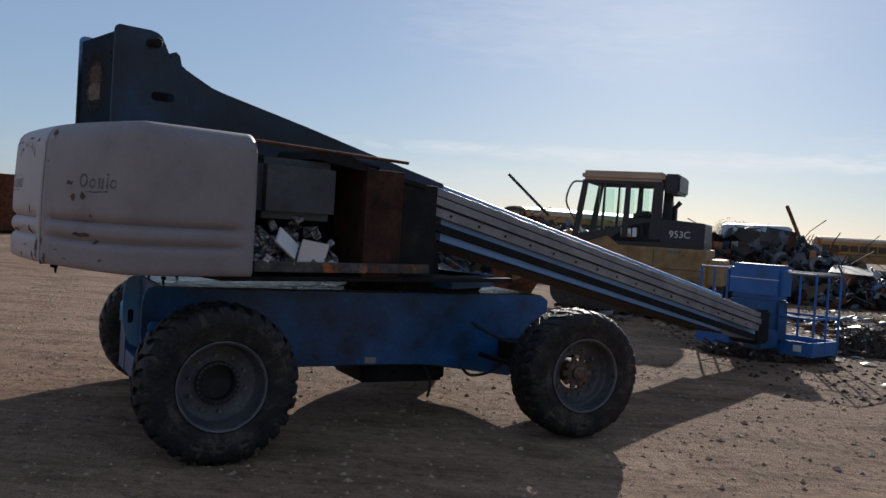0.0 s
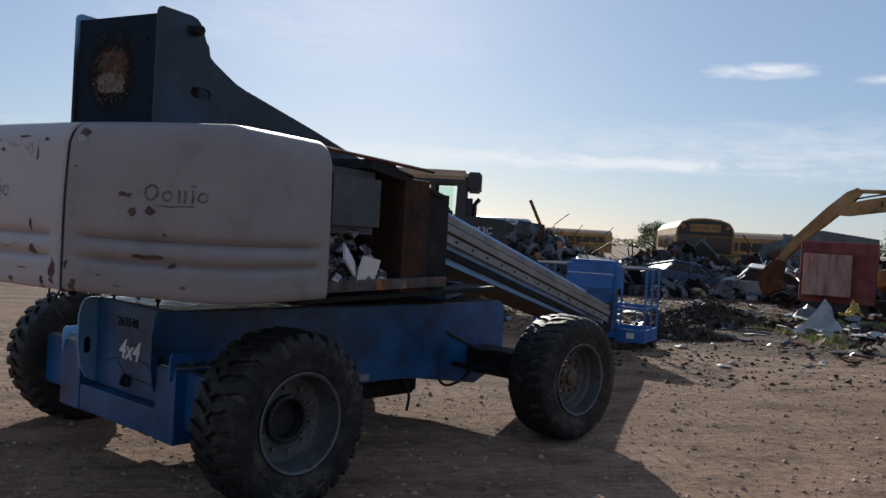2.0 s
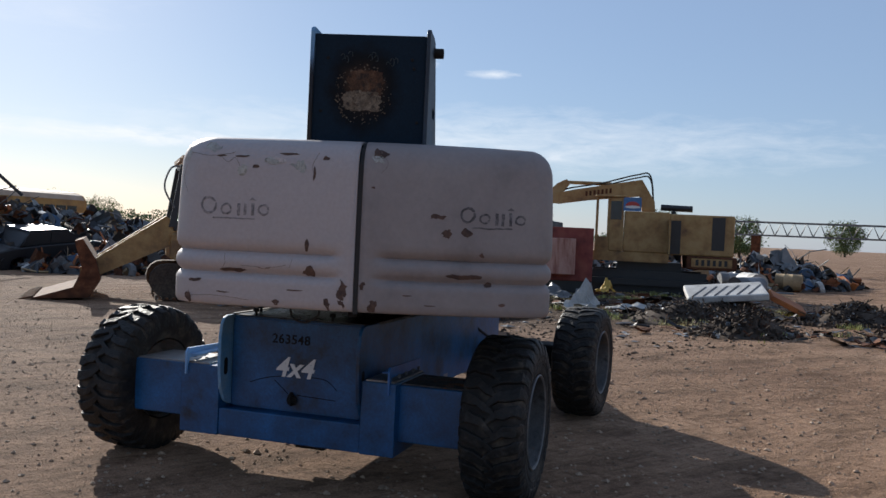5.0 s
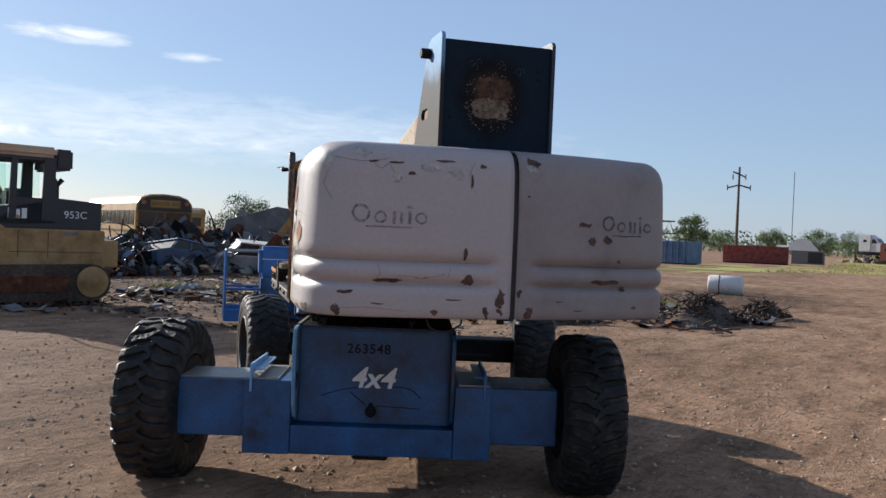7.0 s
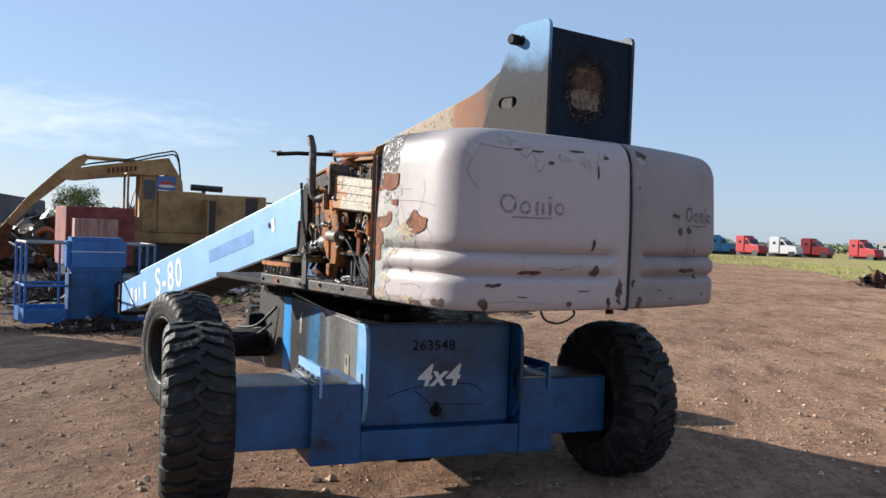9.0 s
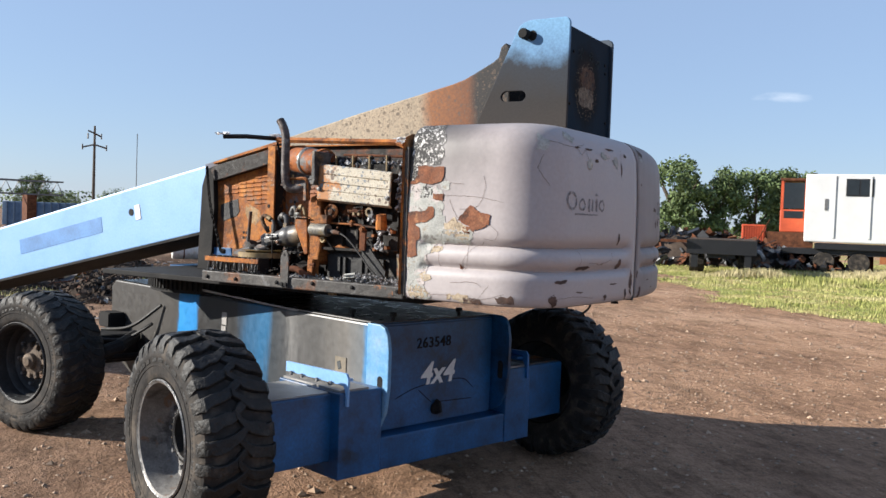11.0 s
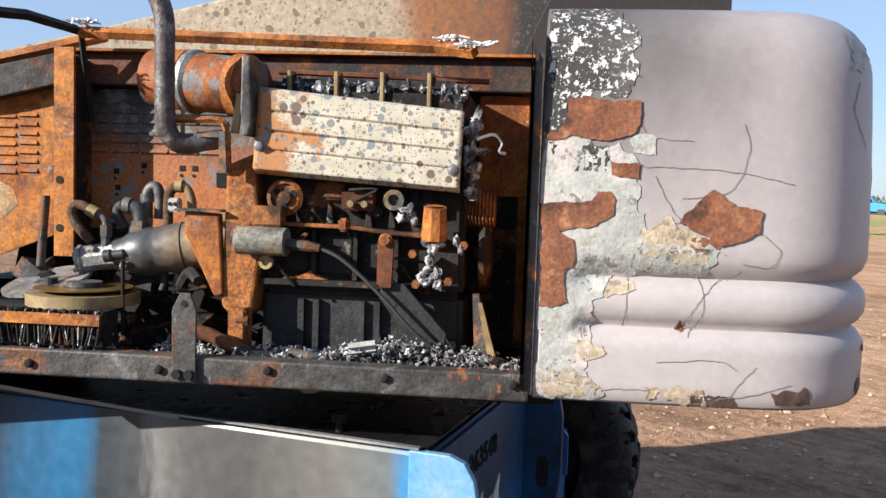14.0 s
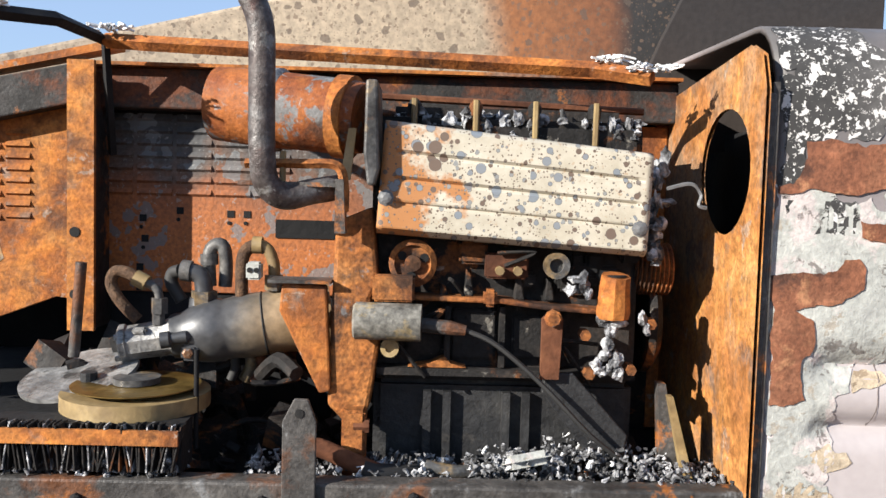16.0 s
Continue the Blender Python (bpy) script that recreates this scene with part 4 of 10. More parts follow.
def flake(name, side, way, poly, material, ragged=0.012, cell=0.008, label="", holes=0.0, seed=0.0):
    """A bare or blistered patch on the hood: a thin skin laid on its surface. way 'v': seen along v; 'u': seen from the rear."""
    ring = []
    step = min(0.006, cell)
    for (x0, y0), (x1, y1) in zip(poly, poly[1:] + poly[:1]):
        k = max(2, int(math.hypot(x1 - x0, y1 - y0) / step))
        for i in range(k):
            a, z = x0 + (x1 - x0) * i / k, y0 + (y1 - y0) * i / k
            ring.append(Vector((a + ragged * (noise.noise((a * 20 + seed, z * 20, 1.3)) + 0.45 * noise.noise((a * 70, z * 70 + seed, 2.2))), z + ragged * (noise.noise((a * 20, z * 20 + seed, 5.1)) + 0.45 * noise.noise((a * 70 + seed, z * 70, 7.2))))))
    xs, ys = [p.x for p in ring], [p.y for p in ring]
    outline = [(p.x, p.y) for p in ring]
    pts = list(ring)
    g = 0.014
    for i in range(int((max(xs) - min(xs)) / g) + 1):
        for j in range(int((max(ys) - min(ys)) / g) + 1):
            a, z = min(xs) + i * g, min(ys) + j * g
            if inside(outline, a, z):
                pts.append(Vector((a, z)))
    vs2, _, fs2, *_ = delaunay_2d_cdt(pts, [(i, (i + 1) % len(ring)) for i in range(len(ring))], [], 1, 0.0004)
    bm, made = fresh(), []
    for p in vs2:
        if way == "v":
            loc, nor, _, _ = HOOD_BVH[side].ray_cast(Vector((p.x, side * 1.6, p.y)), Vector((0, -side, 0)))
            out = Vector((0, side, 0))
        else:
            loc, nor, _, _ = HOOD_BVH[side].ray_cast(Vector((-3.7, p.x, p.y)), Vector((1, 0, 0)))
            out = Vector((-1, 0, 0))
        if loc is None:
            made.append(None)
            continue
        nor = -nor if nor.dot(out) < 0 else nor
        made.append(bm.verts.new(loc + nor * 0.0140))
    for f2 in fs2:
        q = [made[k] for k in f2]
        if all(q):
            try:
                bm.faces.new(q)
            except ValueError:
                pass
    if not bm.faces:
        bm.free()
        return None
    bmesh.ops.delete(bm, geom=[v for v in bm.verts if not v.link_faces], context="VERTS")
    return part(name, bm, material, HOODS[side], label, smooth=40)


def crack(side, way, pts, width=0.003):
    """A crack in the paint, as a fine ribbon on the hood."""
    bm, rows = fresh(), []
    pts = bezier([(p[0], p[1], 0) for p in pts], 16)
    for k, p in enumerate(pts):
        q = pts[min(k + 1, len(pts) - 1)] - pts[max(k - 1, 0)]
        nrm = Vector((-q.y, q.x, 0)).normalized() if q.length else Vector((0, 1, 0))
        row = []
        jit = 0.003 * noise.noise((p.x * 45, p.y * 45, 0.3)) + 0.0016 * noise.noise((p.x * 210, p.y * 210, 1.3))
        for s in (-1, 1):
            a, z = p.x + nrm.x * (s * width / 2 + jit), p.y + nrm.y * (s * width / 2 + jit)
            if way == "v":
                loc, nor, _, _ = HOOD_BVH[side].ray_cast(Vector((a, side * 1.6, z)), Vector((0, -side, 0)))
                out = Vector((0, side, 0))
            else:
                loc, nor, _, _ = HOOD_BVH[side].ray_cast(Vector((-3.7, a, z)), Vector((1, 0, 0)))
                out = Vector((-1, 0, 0))
            if loc is None:
                break
            nor = -nor if nor.dot(out) < 0 else nor
            row.append(bm.verts.new(loc + nor * 0.0138))
        if len(row) == 2:
            rows.append(row)
    for r0, r1 in zip(rows, rows[1:]):
        bm.faces.new((r0[0], r0[1], r1[1], r1[0]))
    if bm.faces:
        part("crack", bm, M_CRACK, HOODS[side])
    else:
        bm.free()


# burnt and peeled paint on the engine side of the hood
flake("charred_corner", 1, "v", [(-2.362, 2.098), (-2.50, 2.098), (-2.56, 2.03), (-2.57, 1.95), (-2.53, 1.905), (-2.42, 1.90), (-2.40, 1.80), (-2.362, 1.76)], M_CHARRED, 0.035, 0.007, "black char with white paint flecks")
flake("bare_strip", 1, "v", [(-2.347, 1.80), (-2.40, 1.80), (-2.52, 1.79), (-2.57, 1.70), (-2.58, 1.56), (-2.54, 1.49), (-2.46, 1.44), (-2.47, 1.30), (-2.50, 1.21), (-2.347, 1.21)], M_BLISTER, 0.03, 0.009, "grey undercoat where the paint peeled")
flake("bare_strip", 1, "v", [(-2.53, 1.57), (-2.60, 1.58), (-2.76, 1.56), (-2.70, 1.51), (-2.50, 1.50)], M_BLISTER, 0.03, 0.009, "grey undercoat where the paint peeled")
for poly in ([(-2.401, 1.895), (-2.557, 1.883), (-2.558, 1.832), (-2.543, 1.811), (-2.499, 1.797), (-2.352, 1.794), (-2.355, 1.812), (-2.382, 1.815), (-2.388, 1.835), (-2.402, 1.869)],
             [(-2.350, 1.648), (-2.402, 1.657), (-2.440, 1.646), (-2.463, 1.66), (-2.472, 1.682), (-2.495, 1.680), (-2.510, 1.665), (-2.510, 1.632), (-2.468, 1.607), (-2.393, 1.591), (-2.417, 1.573), (-2.428, 1.545), (-2.427, 1.524), (-2.412, 1.502), (-2.411, 1.47), (-2.419, 1.423), (-2.381, 1.412), (-2.350, 1.415)],
             [(-2.655, 1.618), (-2.70, 1.67), (-2.730, 1.69), (-2.78, 1.655), (-2.835, 1.645), (-2.835, 1.60), (-2.80, 1.585), (-2.749, 1.568), (-2.69, 1.60)],
             [(-2.497, 1.748), (-2.563, 1.746), (-2.565, 1.713), (-2.498, 1.719)]):
    o = flake("bare_patch", 1, "v", poly, M_PRIMER, 0.010, 0.006, "brown bare patch with a sharp paint edge", seed=poly[0][0])
    if o:
        o.location = (0, 0.003, 0)
o = flake("speckled_patch", 1, "v", [(-2.429, 1.788), (-2.491, 1.794), (-2.498, 1.723), (-2.432, 1.731)], M_CHARRED, 0.02, 0.006)
for pts in ([(-2.655, 1.618), (-2.58, 1.59), (-2.56, 1.53)], [(-2.60, 1.72), (-2.63, 1.66), (-2.66, 1.62)], [(-2.835, 1.60), (-2.88, 1.56), (-2.86, 1.53), (-2.80, 1.535)], [(-2.57, 1.74), (-2.75, 1.735), (-2.90, 1.71)],
            [(-2.79, 1.84), (-2.80, 1.77), (-2.76, 1.69), (-2.66, 1.67)], [(-2.56, 1.88), (-2.58, 1.81), (-2.68, 1.80)], [(-2.70, 1.50), (-2.72, 1.44), (-2.69, 1.35)], [(-2.50, 1.23), (-2.62, 1.235), (-2.78, 1.225), (-2.92, 1.26)],
            [(-2.80, 1.52), (-2.72, 1.45), (-2.68, 1.40)], [(-2.84, 1.30), (-2.80, 1.25), (-2.78, 1.22)], [(-2.56, 1.53), (-2.55, 1.45), (-2.545, 1.38)], [(-2.62, 1.30), (-2.75, 1.31), (-2.80, 1.29)]):
    crack(1, "v", pts, 0.0016)
flake("chip", 1, "v", [(-2.88, 1.24), (-2.95, 1.25), (-2.97, 1.215), (-2.90, 1.212)], M_CHIP, 0.02, 0.006)
flake("chip", 1, "v", [(-2.70, 1.222), (-2.79, 1.235), (-2.80, 1.212), (-2.70, 1.21)], M_CHIP, 0.015, 0.006)

# small islands of peeling paint round the burnt patches
pr = random.Random(41)
for k in range(9):
    cu, cz = -2.38 - abs(pr.gauss(0, 0.16)), pr.uniform(1.22, 1.80)
    a, b = pr.uniform(0.012, 0.05), pr.uniform(0.008, 0.03)
    flake("paint_island", 1, "v", [(cu + a * math.cos(t * 0.785) * pr.uniform(0.5, 1.2), cz + b * math.sin(t * 0.785) * pr.uniform(0.5, 1.2)) for t in range(8)], pr.choice((M_TANFLAKE, M_BLISTER, M_PRIMER, M_BLISTER)), 0.012, 0.006, seed=k * 2.3)
for poly in ([(-2.575, 1.592), (-2.624, 1.615), (-2.665, 1.606), (-2.701, 1.582), (-2.71, 1.509), (-2.636, 1.545), (-2.574, 1.535)], [(-2.37, 1.27), (-2.46, 1.26), (-2.52, 1.23), (-2.44, 1.212), (-2.37, 1.212)], [(-2.60, 1.245), (-2.72, 1.24), (-2.74, 1.215), (-2.60, 1.213)]):
    flake("tan_patch", 1, "v", poly, M_TANFLAKE, 0.022, 0.006, "tan undercoat where the paint flaked", seed=poly[0][1])

# chips and scrapes on the rear of both halves
CHIPS = [(1, 0.243, 1.545, 0.012, 0.030), (1, 0.225, 1.405, 0.035, 0.022), (1, 0.64, 1.40, 0.08, 0.010), (1, 0.86, 1.325, 0.045, 0.009), (1, 0.04, 1.31, 0.035, 0.055), (1, 0.12, 1.235, 0.018, 0.03), (1, 0.045, 1.24, 0.02, 0.03),
         (1, 0.54, 1.95, 0.025, 0.012), (1, 0.22, 1.93, 0.008, 0.04), (1, 0.16, 2.0, 0.02, 0.01), (1, 0.74, 2.0, 0.03, 0.005), (1, 0.36, 2.02, 0.06, 0.006), (1, 0.62, 2.0, 0.05, 0.005), (1, 0.90, 1.24, 0.03, 0.03), (1, 0.40, 1.23, 0.02, 0.012),
         (-1, -0.455, 1.730, 0.045, 0.020), (-1, -0.49, 1.635, 0.030, 0.035), (-1, -0.60, 1.64, 0.035, 0.025), (-1, -0.10, 1.86, 0.012, 0.006), (-1, -0.06, 1.335, 0.02, 0.025), (-1, -0.12, 1.24, 0.028, 0.04), (-1, -0.60, 1.415, 0.10, 0.010),
         (-1, -0.72, 1.37, 0.028, 0.022), (-1, -0.68, 1.53, 0.022, 0.012), (-1, -0.80, 1.27, 0.02, 0.012), (-1, -0.13, 2.03, 0.035, 0.03), (-1, -0.30, 1.30, 0.03, 0.004), (-1, -0.42, 1.25, 0.03, 0.004), (1, 0.30, 1.30, 0.05, 0.004), (1, 0.7, 1.27, 0.04, 0.004)]
for k, (s, v, z, a, b) in enumerate(CHIPS):
    poly = [(v + a * math.cos(t * 0.7) * (0.75 + 0.4 * rnd.random()), z + b * math.sin(t * 0.7) * (0.75 + 0.4 * rnd.random())) for t in range(9)]
    flake("chip", s, "u", poly, M_CHIP, min(a, b) * 0.9, min(0.006, min(a, b) * 0.6), seed=k * 1.7)
for s, v, z, a, b in ((1, 0.80, 2.045, 0.06, 0.02), (1, 0.42, 1.985, 0.07, 0.02), (1, 0.62, 1.93, 0.03, 0.03), (1, 0.30, 1.96, 0.05, 0.03), (1, 0.95, 2.0, 0.03, 0.04), (-1, -0.12, 2.01, 0.03, 0.03)):
    poly = [(v + a * math.cos(t * 0.7) * (0.6 + 0.6 * rnd.random()), z + b * math.sin(t * 0.7) * (0.6 + 0.6 * rnd.random())) for t in range(9)]
    flake("peeled_patch", s, "u", poly, M_BLISTER, 0.02, 0.007, seed=v * 9)
for s, pts in ((1, [(0.93, 2.02), (0.80, 2.0), (0.66, 2.02)]), (1, [(0.20, 2.03), (0.23, 1.96), (0.21, 1.90)]), (1, [(0.70, 1.47), (0.69, 1.43), (0.71, 1.40)]), (1, [(0.60, 1.42), (0.45, 1.415), (0.35, 1.43)]), (1, [(0.32, 1.46), (0.33, 1.42)]),
               (1, [(0.95, 1.95), (0.97, 1.88), (0.93, 1.80)]), (1, [(0.74, 2.0), (0.70, 1.97), (0.66, 1.99), (0.63, 1.95)]), (-1, [(-0.13, 2.05), (-0.17, 1.99), (-0.14, 1.94)]), (1, [(0.92, 1.24), (0.75, 1.25), (0.55, 1.235)]), (-1, [(-0.2, 1.49), (-0.45, 1.485), (-0.7, 1.48)])):
    crack(s, "u", pts, 0.002)


def faded_mark(side, v0, z0, w):
    """The ghost of a removed emblem: rings, bars and a wedge, worn to grey outlines."""
    def ring(cv, cz, r, t, a0, a1):
        angs = [math.radians(a0 + (a1 - a0) * i / 12) for i in range(13)]
        return [(cv - r * math.cos(a), cz + r * math.sin(a)) for a in angs] + [(cv - (r - t) * math.cos(a), cz + (r - t) * math.sin(a)) for a in reversed(angs)]

    def bar(cv, cz, a, b):
        return [(cv - a, cz - b), (cv - a, cz + b), (cv + a, cz + b), (cv + a, cz - b)]
    k = w / 0.40
    shapes = [ring(v0 - 0.055 * k, z0 + 0.004, 0.048 * k, 0.013, 30, 380), ring(v0 - 0.155 * k, z0 - 0.012, 0.032 * k, 0.011, 0, 350), bar(v0 - 0.225 * k, z0 - 0.012, 0.008, 0.032), bar(v0 - 0.262 * k, z0 - 0.012, 0.008, 0.032),
              bar(v0 - 0.305 * k, z0 - 0.010, 0.008, 0.034), [(v0 - 0.285 * k, z0 + 0.038), (v0 - 0.305 * k, z0 + 0.055), (v0 - 0.325 * k, z0 + 0.038)], ring(v0 - 0.365 * k, z0 - 0.012, 0.032 * k, 0.011, 0, 350), bar(v0 - 0.20 * k, z0 - 0.062, 0.12 * k, 0.004)]
    for i, poly in enumerate(shapes):
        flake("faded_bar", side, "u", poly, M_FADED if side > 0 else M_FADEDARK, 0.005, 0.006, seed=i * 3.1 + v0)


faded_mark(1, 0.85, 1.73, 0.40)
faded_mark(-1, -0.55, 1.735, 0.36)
part("hood_seal", prism(fresh(), [(-3.196, 1.19), (-3.196, 1.75), (-3.176, 1.985), (-3.13, 2.07), (-3.05, 2.108), (-2.7, 2.12), (-2.7, 1.19)], -0.042, -0.018, "y"), M_RUBBERHOSE, lift, "black rubber strip between the hood halves")
part("hanging_wire", ring_path(fresh(), bezier([(-3.0, 0.22, 1.23), (-3.03, 0.2, 1.16), (-3.0, 0.28, 1.11), (-2.97, 0.36, 1.13), (-2.95, 0.38, 1.2)]), 0.006, 6), M_RUBBERHOSE, lift)
part("hanging_bolt", ring_path(fresh(), [(-3.1, 0.0, 1.21), (-3.1, 0.0, 1.165)], 0.022, 8), M_SOOT, lift)

# rear post of the boom
def holed(outline, hole, a, b):
    """A plate between a and b along y with one opening cut through it."""
    bm = fresh()
    rims = []
    for v in (a, b):
        rings = [[bm.verts.new((p[0], v, p[1])) for p in ring] for ring in (outline, hole)]
        es = [bm.edges.new((c, d)) for ring in rings for c, d in zip(ring, ring[1:] + ring[:1])]
        bmesh.ops.triangle_fill(bm, edges=es, use_beauty=True)
        rims.append(rings)
    for lo, hi in zip(*rims):
        for k in range(len(lo)):
            n2 = (k + 1) % len(lo)
            bm.faces.new((lo[k], lo[n2], hi[n2], hi[k]))
    bmesh.ops.recalc_face_normals(bm, faces=bm.faces[:])
    return bm


PLATE = [(-2.90, 1.30), (-2.90, 2.745), (-2.89, 2.765), (-2.87, 2.775), (-2.66, 2.775), (-2.615, 2.765), (-2.585, 2.745), (-2.55, 2.68), (-2.32, 2.19), (-2.18, 1.85), (-2.18, 1.30)]
for sd in (1, -1):
    slot = []
    for i in range(20):
        a = 2 * math.pi * i / 20
        slot.append((-2.56 + (0.045 if math.cos(a) > 0 else -0.045) + 0.035 * math.cos(a), 2.345 + 0.03 * math.sin(a)))
    bm = holed(PLATE, slot, sd * 0.318, sd * 0.340)
    pl = part("post_side_plate", bm, M_POSTL if sd > 0 else M_NAVY, lift, "scorched blue steel side plate with a bare blue top" if sd > 0 else "dark blue side plate", bevel=0.004)
    bm = lathe(fresh(), [(0.030, 0.0), (0.030, 0.05), (0.026, 0.056)], 18, pose(-2.632, sd * 0.338, 2.692, 0, 0, 0 if sd > 0 else 180))
    part("pivot_pin", bm, M_SOOT, pl, "dark round pin head", smooth=40)
    part("pin_hole", prism(fresh(), [(-2.672 + 0.026 * math.cos(i * 0.42), 2.685 + 0.03 * math.sin(i * 0.42)) for i in range(15)], sd * 0.3405, sd * 0.342, "y"), M_SOOT, pl)
bm = box(fresh(), -2.882, -2.862, -0.318, 0.318, 1.3, 2.735)
rp = part("post_rear_plate", bm, M_POSTREAR, lift, "dark blue rear plate with a burnt bare patch", bevel=0.003)
for v, z in ((0.24, 2.60), (-0.24, 2.60), (0.27, 2.30), (-0.28, 2.25), (-0.25, 2.55)):
    part("bolt_head", lathe(fresh(), [(0.009, 0), (0.009, 0.006), (0.004, 0.008)], 8, pose(-2.882, v, z, 0, 0, 90)), M_SOOT, rp)
ck = random.Random(12)
for name, mat, depth, v0, v1, z0, z1, lab in (("burnt_patch", M_BURNBROWN, 0.0012, -0.085, 0.125, 2.40, 2.545, "brown burnt patch with a ragged edge"), ("bare_patch", M_BURNTAN, 0.0022, -0.075, 0.150, 2.305, 2.425, "tan bare patch with a ragged edge")):
    pts = []
    for k in range(72):
        a = 2 * math.pi * k / 72
        sq = (abs(math.cos(a)) ** 4 + abs(math.sin(a)) ** 4) ** -0.25
        w = sq * (0.92 + 0.16 * noise.noise((2 * math.cos(a), 2 * math.sin(a), z0)) + 0.09 * noise.noise((9 * math.cos(a), 9 * math.sin(a), z1)) + 0.05 * ck.uniform(-1, 1))
        pts.append(((v0 + v1) / 2 + (v1 - v0) / 2 * w * math.cos(a), (z0 + z1) / 2 + (z1 - z0) / 2 * w * math.sin(a)))
    part(name, prism(fresh(), pts, -2.8825 - depth, -2.8822, "x"), mat, rp, lab)
bm = fresh()
for k in range(150):
    a, q = ck.uniform(0, 6.28), ck.uniform(0.85, 1.35)
    v, z = 0.035 + 0.125 * q * math.cos(a), 2.40 + 0.125 * q * math.sin(a)
    e = ck.uniform(0.002, 0.006)
    prism(bm, [(v + e * ck.uniform(0.5, 1.2) * math.cos(t), z + e * ck.uniform(0.5, 1.2) * math.sin(t)) for t in (0, 1.2, 2.4, 3.7, 5)], -2.8834, -2.8822, "x")
part("paint_specks", bm, M_BURNTAN, rp, "specks of bare metal round the burn", kind="stuff")
for v, z, w in ((0.13, 2.60, 0.05), (-0.02, 2.605, 0.04), (-0.13, 2.575, 0.05)):
    for k in range(3):
        p = Vector((-2.8835, v + w * (0.5 - k * 0.45), z + ck.uniform(-0.015, 0.02)))
        pts = [p + Vector((0, 0.012 * math.cos(q) * ck.uniform(0.6, 1.3), 0.02 * math.sin(q) * ck.uniform(0.6, 1.2))) for q in np.linspace(0.3, ck.uniform(3.0, 5.4), 6)]
        part("chalk_mark", ring_path(fresh(), bezier(pts, 4), 0.0018, 4), M_CHALK, rp)

BOOM_REAR = [(-2.47, 2.66), (-2.44, 2.685), (-2.41, 2.66), (-2.395, 2.60), (-2.36, 2.575), (-2.25, 2.522), (-2.16, 2.48), (-2.07, 2.455), (-1.37, 2.305), (-0.78, 2.168), (0.083, 1.975), (0.083, 1.46), (-0.9, 1.66), (-2.0, 1.85), (-2.5, 1.95)]
part("boom_far_skin", prism(fresh(), [(x, z - 0.004) for x, z in BOOM_REAR], -0.2385, -0.2355, "y"), M_NAVY, lift, "dark blue flank of the boom root")
bm = prism(fresh(), BOOM_REAR, -0.235, 0.235, "y")
part("boom_rear_section", bm, M_BOOMBURN, lift, "burnt boom root, tan and orange rust with dark spots", bevel=0.01)
BOOM = [(0.05, 1.972), (4.9, 0.955), (4.9, 0.475), (0.05, 1.462)]
bm = prism(fresh(), BOOM, -0.235, 0.235, "y")
boom = part("boom", bm, M_BOOMBLUE, lift, "light blue painted box boom sloping to the ground", bevel=0.018)
slope = math.degrees(math.atan2(-1.017, 4.85))
LOCAL = pose(0.05, 0, 1.717, 0, -slope, 0)   # along the boom
part("lower_flange", prism(fresh(), [(0.05, 1.470), (4.9, 0.483), (4.9, 0.463), (0.05, 1.450)], -0.262, 0.262, "y"), M_SOOT, boom, "dark lower flange")
part("decal_band", box(fresh(), 1.25, 2.42, 0.2352, 0.2372, -0.045, 0.085, LOCAL), plain("mid_blue_decal", (0.10, 0.27, 0.58), 0.5), boom, "darker blue decal band")
part("round_hole", lathe(fresh(), [(0.028, 0), (0.028, 0.003)], 20, LOCAL @ pose(0.87, 0.236, 0.055)), M_SOOT, boom)
part("paper_tag", box(fresh(), 0.76, 0.82, 0.2355, 0.239, -0.02, 0.10, LOCAL), M_WHITEP, boom, "torn white paper tag")
words("boom_lettering", "S-80", 0.47, M_WHITEP, LOCAL @ pose(3.78, 0.2365, -0.02, 90, 0, 180), boom, spread=1.22, bold=0.006)
for i, (a, h2) in enumerate(((4.66, 0.22), (4.86, 0.17), (5.02, 0.17), (5.20, 0.17), (5.40, 0.24))):
    part("emblem_bar", cbox(fresh(), (a + 0.05, 0.1925 if a > 4.85 else 0.237, -0.03), (0.10, 0.003, h2), LOCAL), M_WHITEP, boom)
bm = prism(fresh(), [(4.9, 0.93), (5.88, 0.725), (5.88, 0.325), (4.9, 0.515)], -0.19, 0.19, "y")
part("inner_boom", bm, M_BOOMBLUE, lift, "blue inner boom stage", bevel=0.01)
# hose tray along the far flank of the boom; the last dark row paints its shadow
for z0, z1, w, mt in ((0.13, 0.20, 0.05, M_TRAY), (0.045, 0.115, 0.075, M_TRAY), (-0.05, 0.03, 0.055, M_TRAY), (-0.17, -0.10, 0.04, M_SOOT)):
    part("hose_tray", box(fresh(), -0.2, 5.85, -0.237 - w, -0.237, z0, z1, LOCAL), mt, boom, "long dull grey hose tray" if mt is M_TRAY else "dark strip painted as the shadow below the trays", bevel=0.006)
for i in range(16):
    part("tray_bolt", lathe(fresh(), [(0.012, 0), (0.012, 0.012)], 8, LOCAL @ pose(0.1 + i * 0.36, -0.293, -0.01, 0, 0, 180)), M_SOOT, boom)
part("jib_pivot", cbox(fresh(), (6.05, 0, 0.5), (0.36, 0.42, 0.46), bev=0.03), M_SOOT, lift, "dark pivot casting at the boom tip")
part("jib_arm", cbox(fresh(), (6.4, 0.0, 0.30), (0.5, 0.25, 0.25), bev=0.02), M_DARKBLUE, lift, "short blue platform mount")

